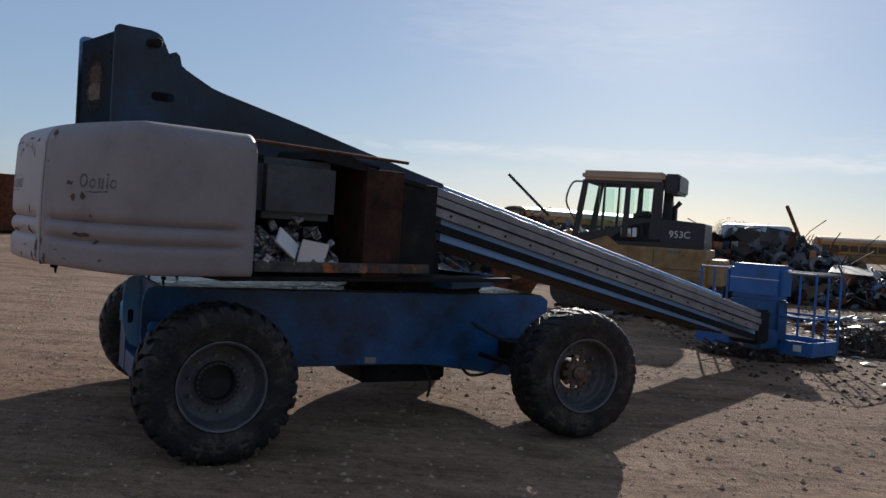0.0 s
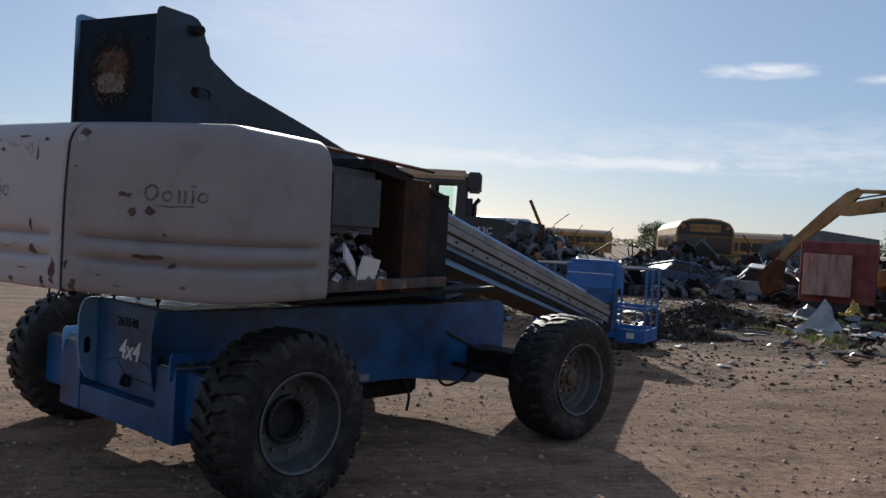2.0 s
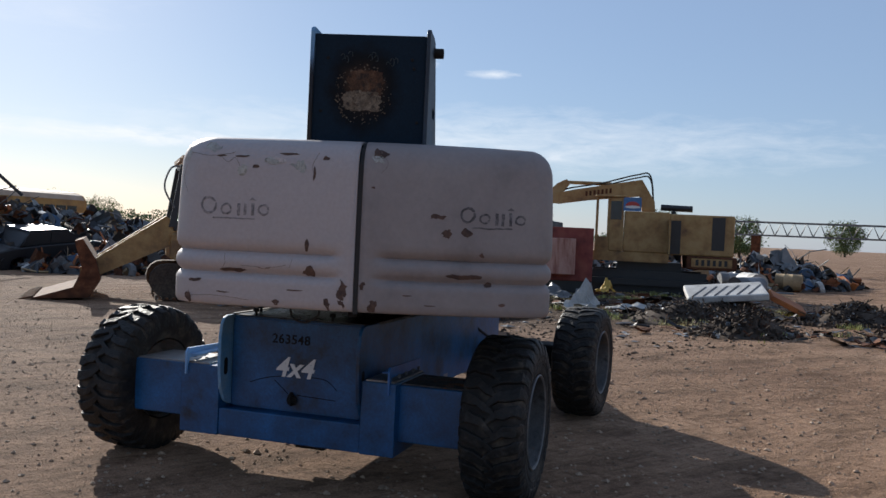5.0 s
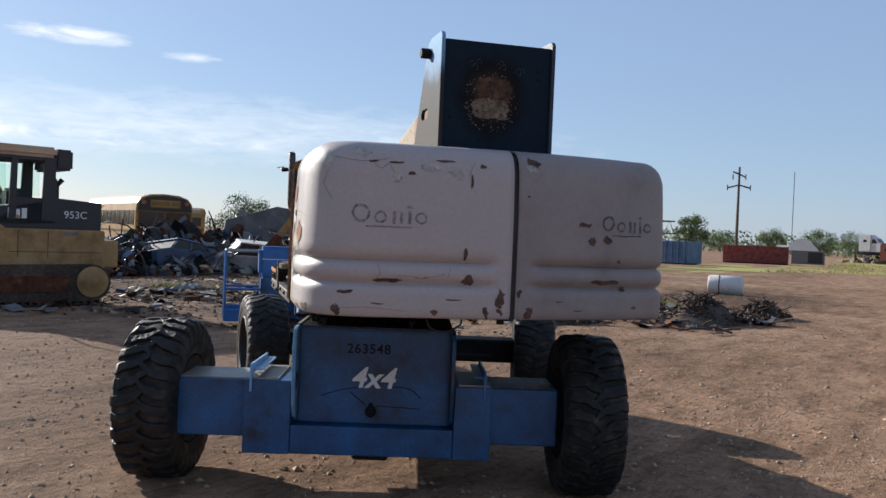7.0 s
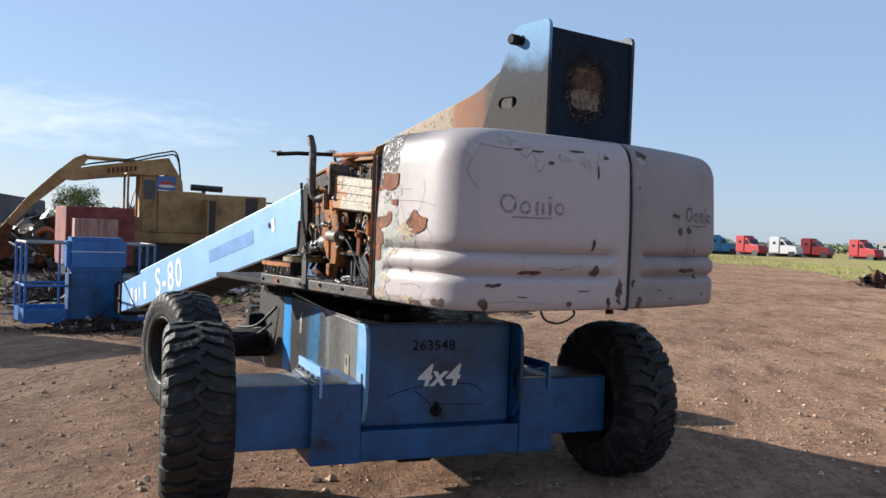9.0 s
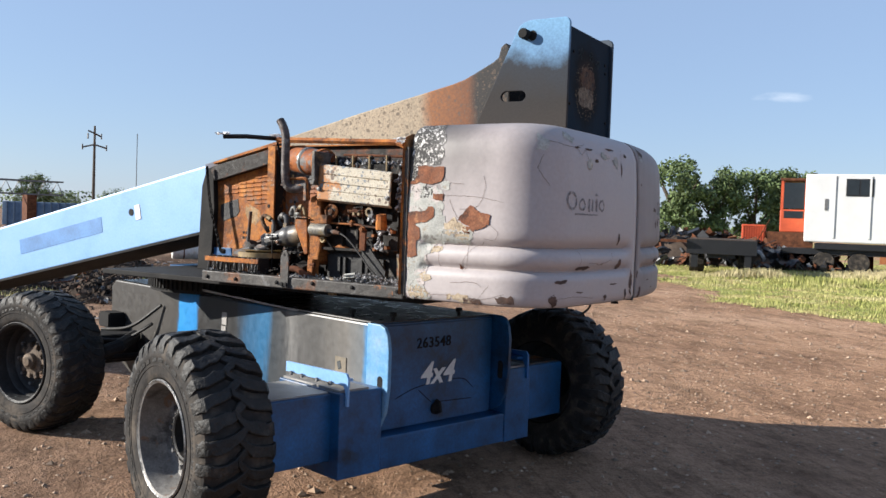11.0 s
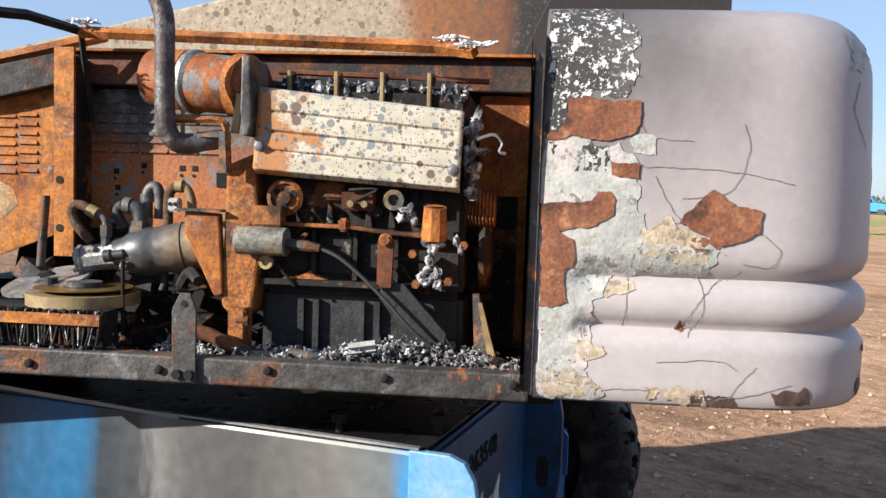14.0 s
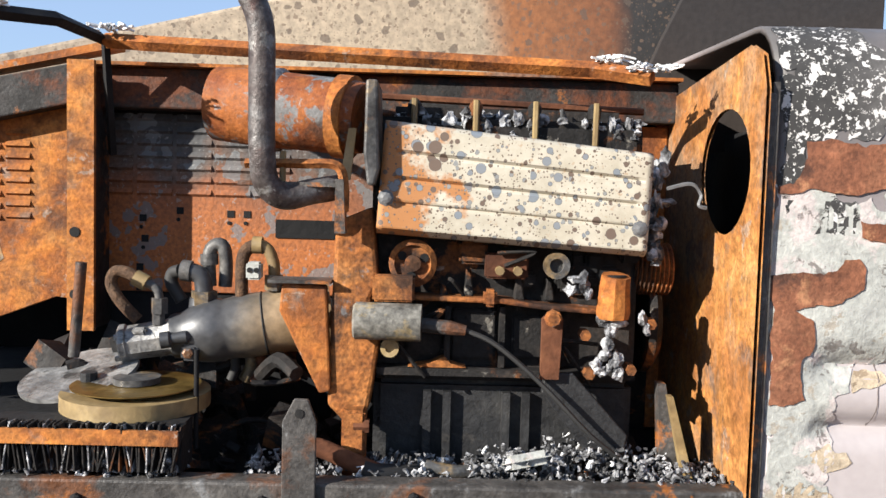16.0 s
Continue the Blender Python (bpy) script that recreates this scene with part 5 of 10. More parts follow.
# platform
bas = part("platform_tray", box(fresh(), 6.8, 7.62, -0.55, 1.27, 0.09, 0.115), M_BLUE, lift, "blue platform floor with a kick rim")
for a, b, c, d in ((6.8, 6.82, -0.55, 1.27), (7.60, 7.62, -0.55, 1.27), (6.82, 7.60, -0.55, -0.53), (6.82, 7.60, 1.25, 1.27)):
    part("kick_plate", box(fresh(), a, b, c, d, 0.115, 0.29), M_BLUE, bas)
for z in (0.62, 1.18, 1.24):
    bm = ring_path(fresh(), [(6.82, -0.54, z), (7.6, -0.54, z), (7.6, 1.26, z), (6.82, 1.26, z), (6.82, -0.54, z)], 0.019, 8)
    if z != 1.18:
        part("rail", bm, M_TRAY if z > 1 else M_BLUE, bas, "scuffed rail tube")
    else:
        bm.free()
for u, v in ((6.82, -0.54), (7.6, -0.54), (7.6, 0.06), (7.6, 0.66), (7.6, 1.26), (6.82, 1.26), (7.2, -0.54), (7.2, 1.26)):
    part("rail_post", ring_path(fresh(), [(u, v, 0.11), (u, v, 1.24)], 0.018, 8), M_BLUE, bas)
cov = part("platform_cover", box(fresh(), 6.70, 7.05, -0.10, 0.74, 0.84, 1.335, bev=0.06), M_BLUE, lift, "blue moulded control cover", smooth=50)
part("cover_lower", box(fresh(), 6.72, 7.03, -0.06, 0.70, 0.12, 0.835, bev=0.03), M_DARKBLUE, lift, "dark blue cabinet under the cover", smooth=50)
part("cover_seam", box(fresh(), 6.695, 6.70, -0.06, 0.70, 1.12, 1.13), M_WHITEP, cov)
part("tray_sticker", box(fresh(), 6.796, 6.80, -0.40, -0.28, 0.15, 0.24), M_WHITEP, bas, "small white warning sticker")

# ---- upper works ----
part("turntable_deck", box(fresh(), -2.4, 0.25, -1.0, 0.98, 1.165, 1.20), M_SOOT, lift, "sooty steel turntable deck", bevel=0.006)
part("front_apron", prism(fresh(), [(-0.25, 0.3), (0.42, 0.25), (0.42, -0.6), (-0.25, -0.8)], 1.09, 1.20, "z"), M_DARKBLUE, lift, "blue steel apron under the boom")
bm = lathe(fresh(), [(0.3, -0.075), (0.60, -0.075), (0.60, 0.06), (0.3, 0.06)], 64, pose(0, 0, 1.105, 90))
for i in range(90):
    a = 2 * math.pi * i / 90
    cbox(bm, (0.607 * math.cos(a), 0.607 * math.sin(a), 1.09), (0.022, 0.02, 0.07), rot=(0, 0, math.degrees(a)))
part("slew_ring", bm, M_SOOT, lift, "toothed black slew ring")
part("ring_pedestal", lathe(fresh(), [(0.2, 0), (0.56, 0), (0.56, 0.06), (0.2, 0.06)], 48, pose(0, 0, 1.03, 90)), M_SOOT, lift)
for sd in (1, -1):
    part("riser_plate", prism(fresh(), [(-2.3, 1.20), (-2.3, 2.05), (-0.95, 2.0), (-0.95, 1.20)] if sd > 0 else [(-2.3, 1.20), (-2.3, 2.05), (-0.25, 1.93), (-0.1, 1.20)], sd * 0.44, sd * 0.462, "y"), M_SOOT, lift, "sooty steel wall beside the boom", bevel=0.003)
rail = part("side_rail", box(fresh(), -2.335, -0.83, 1.015, 1.07, 1.19, 1.255), M_RAILGREY, lift, "sooty scorched steel edge rail", bevel=0.006)
for u in (-2.30, -2.0, -1.72, -1.45, -1.12, -0.88):
    part("rail_bolt", lathe(fresh(), [(0.011, 0), (0.011, 0.008), (0.006, 0.011)], 8, pose(u, 1.07, 1.225 + 0.008 * rnd.uniform(-1, 1))), M_SOOT, rail)
bk = part("latch_bracket", prism(fresh(), [(-1.545, 1.195), (-1.545, 1.37), (-1.53, 1.41), (-1.505, 1.41), (-1.485, 1.37), (-1.485, 1.195)], 1.072, 1.082, "y"), M_RAILGREY, lift, "upright flat latch bracket, rusty", bevel=0.002)
part("bracket_hole", lathe(fresh(), [(0.008, 0), (0.008, 0.002)], 12, pose(-1.515, 1.082, 1.385)), M_SOOT, bk)
for u in (-1.53, -1.50):
    part("bolt_head", lathe(fresh(), [(0.012, 0), (0.012, 0.01)], 6, pose(u, 1.082, 1.215)), M_SOOT, bk)
# left end frame and louvred panel
pn = part("louvred_panel", prism(fresh(), [(-0.20, 1.36), (-0.21, 1.86), (-0.76, 2.0), (-0.93, 2.03), (-0.93, 1.47), (-0.79, 1.49), (-0.45, 1.36)], 0.378, 0.386, "y"), M_FRAMERUST, lift, "orange rusted louvred side panel", bevel=0.002)
for j in range(10):
    for i in range(6):
        u, z = -0.325 - i * 0.074, 1.655 + j * 0.030 + i * 0.006
        if inside([(-0.285, 1.746), (-0.678, 1.905), (-0.76, 1.90), (-0.76, 1.66), (-0.68, 1.66), (-0.50, 1.71)], u, z):
            part("louvre", prism(fresh(), [(0.3862, z), (0.3935, z + 0.005), (0.3862, z + 0.018)], u - 0.030, u + 0.030, "x"), M_FRAMERUST, pn)
# flat grey patch added in place of an opening with grey behind it
part("panel_window", prism(fresh(), [(-0.261, 1.672), (-0.429, 1.715), (-0.445, 1.628), (-0.424, 1.596), (-0.296, 1.556), (-0.266, 1.586)], 0.3864, 0.389, "y"), M_PAN, pn, "grey patch standing in for a hole through the panel")
part("bare_patch", prism(fresh(), [(-0.508, 1.69), (-0.571, 1.667), (-0.642, 1.633), (-0.657, 1.585), (-0.602, 1.535), (-0.531, 1.569), (-0.502, 1.617)], 0.3862, 0.3870, "y"), M_BARETAN, pn, "pale bare patch in the rust")
for u, z in ((-0.493, 1.48), (-0.52, 1.48), (-0.493, 1.444), (-0.52, 1.444)):
    part("punched_hole", cbox(fresh(), (u, 0.3868, z), (0.017, 0.002, 0.017)), M_SOOT, pn)
# dark beam finish carries both soot and the shade on this side
part("post_web", box(fresh(), -0.955, -0.947, 0.39, 0.584, 1.44, 2.04), M_BEAM, lift, "sooty web of the frame post, darkened as its shadow side")
ps = part("frame_post", box(fresh(), -0.966, -0.905, 0.585, 0.598, 1.44, 2.06), M_FRAMERUST, lift, "orange rusted upright frame post")
for z in (1.524, 1.668):
    part("bolt_hole", lathe(fresh(), [(0.012, 0), (0.012, 0.002)], 14, pose(-0.923, 0.598, z)), M_SOOT, ps)
part("frame_end_plate", prism(fresh(), [(-0.08, 1.20), (-0.107, 1.80), (-0.15, 1.92), (-0.23, 1.95), (-0.225, 1.83), (-0.238, 1.65), (-0.224, 1.33), (-0.188, 1.20)], 0.387, 0.43, "y"), M_SOOT, lift, "dark bent end frame plate", bevel=0.004)
part("frame_top_channel", prism(fresh(), [(-0.201, 1.915), (-0.231, 1.945), (-0.86, 2.075), (-0.86, 1.978), (-0.245, 1.838)], 0.387, 0.44, "y"), M_BEAM, lift, "sloping sooty top channel", bevel=0.004)
part("frame_top_strip", prism(fresh(), [(-0.24, 1.957), (-0.24, 1.970), (-0.96, 2.132), (-0.96, 2.112)], 0.38, 0.45, "y"), M_FRAMERUST, lift, "orange rusted edge strip")
part("lower_panel", box(fresh(), -0.40, -0.19, 0.40, 0.408, 1.203, 1.365), M_DARKBLUE, lift, "dark blue lower panel", bevel=0.002)
chain = bezier([(-0.204, 0.475, 1.924), (-0.223, 0.475, 1.793), (-0.254, 0.472, 1.625), (-0.304, 0.465, 1.482), (-0.343, 0.46, 1.358), (-0.383, 0.46, 1.341)], 8)
for k, p in enumerate(chain):
    bm = ring_path(fresh(), [Vector(p) + Vector((0.009 * math.cos(t) if k % 2 else 0, 0 if k % 2 else 0.009 * math.cos(t), 0.014 * math.sin(t))) for t in np.linspace(0, 2 * math.pi, 9)], 0.0045, 5)
    part("chain_link", bm, M_SOOT, lift)
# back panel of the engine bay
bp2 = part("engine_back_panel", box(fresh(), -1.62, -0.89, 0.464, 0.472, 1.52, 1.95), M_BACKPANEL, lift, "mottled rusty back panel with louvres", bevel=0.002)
for j in range(8):
    for i in range(5):
        u, z = -0.97 - i * 0.095, 1.755 + j * 0.030
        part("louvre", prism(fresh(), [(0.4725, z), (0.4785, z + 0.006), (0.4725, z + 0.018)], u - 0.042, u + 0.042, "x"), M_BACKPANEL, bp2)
for u, z in ((-1.037, 1.70), (-1.042, 1.65), (-1.127, 1.72), (-1.25, 1.715), (-1.29, 1.715), (-1.03, 1.58), (-1.03, 1.53)):
    part("punched_hole", cbox(fresh(), (u, 0.473, z), (0.017, 0.002, 0.017)), M_SOOT, bp2)
    part("punched_hole", lathe(fresh(), [(0.005, 0), (0.005, 0.002)], 8, pose(u + 0.004, 0.4725, z - 0.022)), M_SOOT, bp2)
# black patch paints in the shade below the muffler bracket
part("bracket_shade", box(fresh(), -1.54, -1.36, 0.473, 0.476, 1.66, 1.705), M_SOOT, bp2, "dark patch painted as the shade under the muffler bracket")
part("bay_top_beam", box(fresh(), -2.32, -0.9, 0.44, 0.53, 1.96, 2.055), M_BEAM, lift, "sooty top beam along the bay", bevel=0.005)
part("bay_top_ledge", box(fresh(), -2.32, -0.92, 0.40, 0.56, 2.056, 2.064), M_FRAMERUST, lift, "thin rusty ledge strip")
part("bay_rear_wall", box(fresh(), -2.30, -1.62, 0.464, 0.474, 1.22, 1.95), M_BLACKENED, lift, "blackened rusty wall behind the engine")
part("bay_rear_panel", box(fresh(), -2.31, -2.165, 0.477, 0.483, 1.66, 1.955), M_FRAMERUST, lift, "orange rusted panel beside the bulkhead", bevel=0.002)
# loose hood props on top
part("prop_bar", ring_path(fresh(), [(-0.94, 1.03, 2.078), (-1.02, 0.92, 2.088), (-0.99, 0.62, 2.105)], 0.014, 4), M_SOOT, lift, "dark bent prop bar")
part("prop_bar", ring_path(fresh(), [(-1.0, 0.62, 2.10), (-1.1, 0.66, 2.09), (-2.06, 0.78, 2.045), (-2.17, 0.86, 2.02)], 0.017, 4), M_FRAMERUST, lift, "long rusty prop bar")
part("prop_strut", ring_path(fresh(), [(-1.0, 0.62, 2.10), (-0.98, 0.52, 1.85)], 0.010, 4), M_SOOT, lift)
for c in ((-2.10, 0.80, 2.062), (-2.17, 0.87, 2.035), (-0.94, 1.03, 2.095), (-1.03, 0.66, 2.12)):
    bm = fresh()
    for k in range(26):
        a, r = rnd.uniform(0, 6.28), rnd.uniform(0.01, 0.05)
        cbox(bm, (c[0] + r * math.cos(a), c[1] + 0.6 * r * math.sin(a), c[2] + rnd.uniform(-0.003, 0.008)), (rnd.uniform(0.012, 0.035), 0.006, 0.004), rot=(rnd.uniform(-25, 25), rnd.uniform(-20, 20), math.degrees(a)))
    part("melted_tuft", bm, M_WHITEP, lift, "frayed white melted padding")

# bulkhead with a round hole, facing along the machine
bm = fresh()
outer = [(0.47, 1.22), (0.47, 2.02), (1.00, 2.065), (1.06, 2.04), (1.082, 1.98), (1.082, 1.22)]
hole = [(0.885 + 0.140 * math.cos(2 * math.pi * i / 28), 1.836 + 0.124 * math.sin(2 * math.pi * i / 28)) for i in range(28)]
for u in (-2.322, -2.314):
    vo = [bm.verts.new((u, *p)) for p in outer]
    vh = [bm.verts.new((u, *p)) for p in hole]
    es = [bm.edges.new((a, b)) for ring in (vo, vh) for a, b in zip(ring, ring[1:] + ring[:1])]
    bmesh.ops.triangle_fill(bm, edges=es, use_beauty=True)
bulk = part("bulkhead", bm, M_BULKRUST, lift, "orange rusted bulkhead with a round hole")
part("bulkhead_flange", box(fresh(), -2.338, -2.322, 1.060, 1.073, 1.21, 1.97), M_RAILGREY, bulk, "grey edge flange", bevel=0.003)
part("bulkhead_flange", box(fresh(), -2.325, -2.285, 0.46, 0.475, 1.21, 2.02), M_FRAMERUST, bulk, bevel=0.003)

# far side bay of the turntable
part("hydraulic_tank", box(fresh(), -2.16, -1.54, -0.99, -0.5, 1.58, 1.985, bev=0.05), M_SOOTGREY, lift, "sooty grey tank in the side bay", smooth=50)
part("bay_upright", box(fresh(), -1.32, -0.98, -1.01, -0.62, 1.20, 1.975), M_DARKRUST, lift, "rusty brown upright box", bevel=0.006)
part("bay_upright", box(fresh(), -0.96, -0.62, -0.98, -0.47, 1.20, 1.90), M_SOOT, lift, "sooty upright box", bevel=0.006)
part("bay_edge_rail", box(fresh(), -2.2, -0.72, -1.05, -1.0, 1.23, 1.30), M_RAILGREY, lift, "grey edge rail", bevel=0.006)
part("bay_top_bar", ring_path(fresh(), [(-2.25, -0.98, 2.075), (-1.55, -1.0, 2.06), (-0.96, -1.02, 2.045)], 0.012, 6), M_BROWNRUST, lift, "thin rusty prop bar")
part("bay_top_bar", ring_path(fresh(), [(-1.55, -0.98, 2.035), (-1.2, -0.99, 1.99)], 0.014, 4), M_SOOT, lift)
part("bay_top_cap", prism(fresh(), [(-1.75, 2.0), (-1.72, 2.06), (-1.5, 2.07), (-1.3, 1.98), (-0.75, 1.90), (-0.75, 1.87), (-1.3, 1.95)], -1.0, -0.46, "y"), M_SOOT, lift, "buckled sooty top sheet")
bm = fresh()
for k in range(60):
    p = (rnd.uniform(-2.2, -1.5), rnd.uniform(-1.02, -0.7), 1.27 + abs(rnd.gauss(0, 0.12)))
    cbox(bm, p, (rnd.uniform(0.03, 0.14), rnd.uniform(0.02, 0.08), rnd.uniform(0.01, 0.06)), rot=(rnd.uniform(-60, 60), rnd.uniform(-60, 60), rnd.uniform(0, 180)))
part("burnt_debris", bm, M_ASH, lift, "pale burnt insulation and ash", kind="stuff")
bm = fresh()
cbox(bm, (-1.75, -1.03, 1.36), (0.22, 0.012, 0.16), rot=(12, 8, 4))
cbox(bm, (-1.95, -1.02, 1.42), (0.20, 0.015, 0.12), rot=(-20, 35, 10))
part("hanging_insulation", bm, M_WHITEP, lift, "pale torn insulation sheet")


def melt(bm, r, at, n, size, steps=5):
    """Drips and lumps of melted alloy: short wandering bars of uneven thickness."""
    for _ in range(n):
        p = Vector(at(r))
        pts, rad = [p], [size * r.uniform(0.3, 0.8)]
        for _ in range(steps):
            p = p + Vector((r.gauss(0, 1), r.gauss(0, 0.5), r.gauss(-0.25, 1))) * size * 0.9
            pts.append(p)
            rad.append(size * r.uniform(0.25, 1.0))
        rad[-1] = size * 0.15
        ring_path(bm, pts, rad, 6)


def lump(bm, r, c, size, rough=0.55):
    """A slumped lump of melted metal: a ball pulled about by noise."""
    base = bmesh.ops.create_icosphere(bm, subdivisions=2, radius=1.0)["verts"]
    k = r.uniform(0, 50)
    for v in base:
        d = v.co.normalized()
        f = 1 + rough * noise.noise((d.x * 1.6 + k, d.y * 1.6, d.z * 1.6)) + 0.45 * rough * noise.noise((d.x * 4.2, d.y * 4.2 + k, d.z * 4.2))
        v.co = Vector((c[0] + d.x * size[0] * f, c[1] + d.y * size[1] * f, c[2] + d.z * size[2] * f))


# ---- burnt engine ----
bm = box(fresh(), -2.16, -1.62, 0.50, 0.86, 1.40, 1.93, bev=0.015)
box(bm, -2.12, -1.66, 0.50, 0.80, 1.90, 1.955)
eng = part("engine", bm, M_BLACKENED, lift, "blackened rusty diesel engine block")
part("block_ledge", prism(fresh(), [(-1.70, 1.570), (-1.70, 1.580), (-1.88, 1.578), (-1.96, 1.568), (-2.10, 1.560), (-2.10, 1.549), (-1.96, 1.557), (-1.88, 1.567)], 0.85, 0.915, "y"), M_RUST, eng, "rusty cast ledge along the block", bevel=0.004)
for u in (-1.777, -1.885, -1.99):
    part("block_rib", prism(fresh(), [(u - 0.006, 1.437), (u - 0.005, 1.558), (u + 0.005, 1.558), (u + 0.006, 1.437)], 0.85, 0.893, "y"), M_BLACKENED, eng)
for u, h in ((-1.765, 0.03), (-1.815, 0.06), (-1.915, 0.055), (-1.975, 0.045)):
    part("block_gusset", prism(fresh(), [(u - 0.013, 1.572), (u + 0.008, 1.572), (u + 0.004, 1.572 + h), (u - 0.006, 1.572 + h * 0.8)], 0.855, 0.888, "y"), M_BLACKENED, eng, bevel=0.003)
part("ledge_boss", cbox(fresh(), (-1.858, 0.905, 1.578), (0.026, 0.035, 0.034), bev=0.006), M_RUST, eng)
for u, w, z, h in ((-1.83, 0.09, 1.50, 0.10), (-1.945, 0.075, 1.495, 0.085), (-1.73, 0.07, 1.50, 0.09)):
    part("block_plate", cbox(fresh(), (u, 0.866, z), (w, 0.012, h), bev=0.004), M_BLACKENED, eng)
part("block_foot", prism(fresh(), [(-1.70, 1.436), (-1.745, 1.444), (-1.772, 1.458), (-1.785, 1.444), (-1.815, 1.436)], 0.86, 0.90, "y"), M_RUST, eng)
part("block_ledge", box(fresh(), -2.15, -1.64, 0.86, 0.905, 1.420, 1.434), M_BLACKENED, eng)
for k in range(14):
    u, z = rnd.uniform(-2.14, -1.64), rnd.uniform(1.60, 1.68)
    part("block_lug", cbox(fresh(), (u, 0.866, z), (rnd.uniform(0.02, 0.06), rnd.uniform(0.02, 0.04), rnd.uniform(0.02, 0.05)), bev=0.006), rnd.choice((M_BLACKENED, M_SOOT)), eng)
# oil pan
pan = part("oil_pan", box(fresh(), -2.16, -1.63, 0.52, 0.85, 1.21, 1.405, bev=0.015), M_PAN, eng, "dark grey ribbed oil pan")
for u in (-1.74, -1.78, -1.90, -1.94, -2.05):
    part("pan_rib", box(fresh(), u - 0.008, u + 0.008, 0.85, 0.868, 1.23, 1.38), M_PAN, eng)
# heat shield
SH = [(-1.648, 1.915), (-2.157, 1.866), (-2.150, 1.668), (-1.634, 1.70)]


def shield_pt(a, b):
    """a along, b down, both 0 to 1."""
    x = (SH[0][0] * (1 - a) + SH[1][0] * a) * (1 - b) + (SH[3][0] * (1 - a) + SH[2][0] * a) * b
    z = (SH[0][1] * (1 - a) + SH[1][1] * a) * (1 - b) + (SH[3][1] * (1 - a) + SH[2][1] * a) * b
    return x, z


bm = fresh()
NA, NB = 40, 70
grid = []
for i in range(NA + 1):
    row = []
    for j in range(NB + 1):
        a, b = i / NA, j / NB
        x, z = shield_pt(a, b)
        w = 0.0
        if 0.06 < a < 0.97:
            for bc in (0.27, 0.50, 0.72):
                w += 0.0065 * max(0.0, 1 - abs(b - bc) / 0.024)
            w -= 0.0
        edge = 0.02 * max(0.0, (b - 0.94) / 0.06) + 0.015 * max(0.0, (0.04 - b) / 0.04)
        row.append(bm.verts.new((x, 0.955 - w - edge + 0.002 * noise.noise((x * 9, z * 9, 0)), z)))
    grid.append(row)
for i in range(NA):
    for j in range(NB):
        bm.faces.new((grid[i][j], grid[i + 1][j], grid[i + 1][j + 1], grid[i][j + 1]))
hs = part("heat_shield", bm, M_SHIELD, eng, "cream heat shield speckled with grey spots", smooth=12)
so = hs.modifiers.new("thick", "SOLIDIFY")
so.thickness = 0.004
for u, z in ((-1.652, 1.768), (-2.135, 1.722)):
    part("shield_bolt", lathe(fresh(), [(0.016, 0), (0.016, 0.004), (0.011, 0.005), (0.011, 0.016), (0.005, 0.018)], 8, pose(u, 0.952, z)), M_GREYSTEEL, eng)
part("shield_stay", box(fresh(), -2.14, -1.66, 0.85, 0.93, 1.70, 1.86), M_BLACKENED, eng)
# melted cover and injector clamps on top
bm = fresh()
for k in range(120):
    u = rnd.uniform(-2.15, -1.66)
    lump(bm, rnd, (u, rnd.uniform(0.77, 0.86), 1.90 + rnd.uniform(0, 0.045) - 0.02 * (u + 1.66) * -1), (rnd.uniform(0.005, 0.015), 0.010, rnd.uniform(0.006, 0.016)), 0.9)
part("melted_cover", bm, M_ASH, eng, "lumpy melted alloy cover", kind="stuff")
for u in (-1.70, -1.822, -1.94, -2.06):
    part("injector_clamp", ring_path(fresh(), [(u, 0.868, 1.87), (u, 0.872, 1.965)], 0.006, 6), M_OCHRE, eng)
    part("injector_head", lathe(fresh(), [(0.012, 0), (0.014, 0.02), (0.008, 0.03)], 8, pose(u, 0.85, 1.935, 90)), M_BLACKENED, eng)
part("rail_tube", ring_path(fresh(), [(-1.62, 0.70, 1.985), (-2.2, 0.68, 1.97)], 0.008, 6), M_BROWNRUST, eng)
# hanging melt at the fan end
bm = fresh()
for k in range(34):
    z = rnd.uniform(1.66, 1.86)
    lump(bm, rnd, (-2.178 + rnd.gauss(0, 0.010), 0.90 + rnd.gauss(0, 0.010), z), (rnd.uniform(0.006, 0.014), 0.010, rnd.uniform(0.008, 0.022)), 0.9)
part("melted_drip", bm, M_ASH, eng, "hanging grey melted metal", kind="stuff")
part("melt_thread", ring_path(fresh(), bezier([(-2.19, 0.93, 1.80), (-2.23, 0.95, 1.81), (-2.25, 0.95, 1.79), (-2.245, 0.955, 1.77), (-2.26, 0.955, 1.765)]), 0.004, 5), M_GREYSTEEL, eng)
# flywheel housing and mount
part("flywheel_housing", prism(fresh(), [(-1.555, 1.72), (-1.625, 1.75), (-1.64, 1.60), (-1.625, 1.57), (-1.645, 1.49), (-1.625, 1.35), (-1.585, 1.32), (-1.545, 1.36), (-1.55, 1.57)], 0.62, 0.92, "y"), M_RUST, eng, "orange rusty flywheel housing", bevel=0.008)
part("mount_gusset", prism(fresh(), [(-1.455, 1.60), (-1.54, 1.595), (-1.552, 1.39), (-1.53, 1.385), (-1.45, 1.545)], 0.90, 0.93, "y"), M_FRAMERUST, eng, "rusty triangular gusset", bevel=0.004)
part("gusset_top", box(fresh(), -1.55, -1.43, 0.87, 0.945, 1.600, 1.606), M_RAILGREY, eng)
part("mount_foot", cbox(fresh(), (-1.60, 0.93, 1.29), (0.045, 0.06, 0.14), bev=0.005), M_RUST, eng)
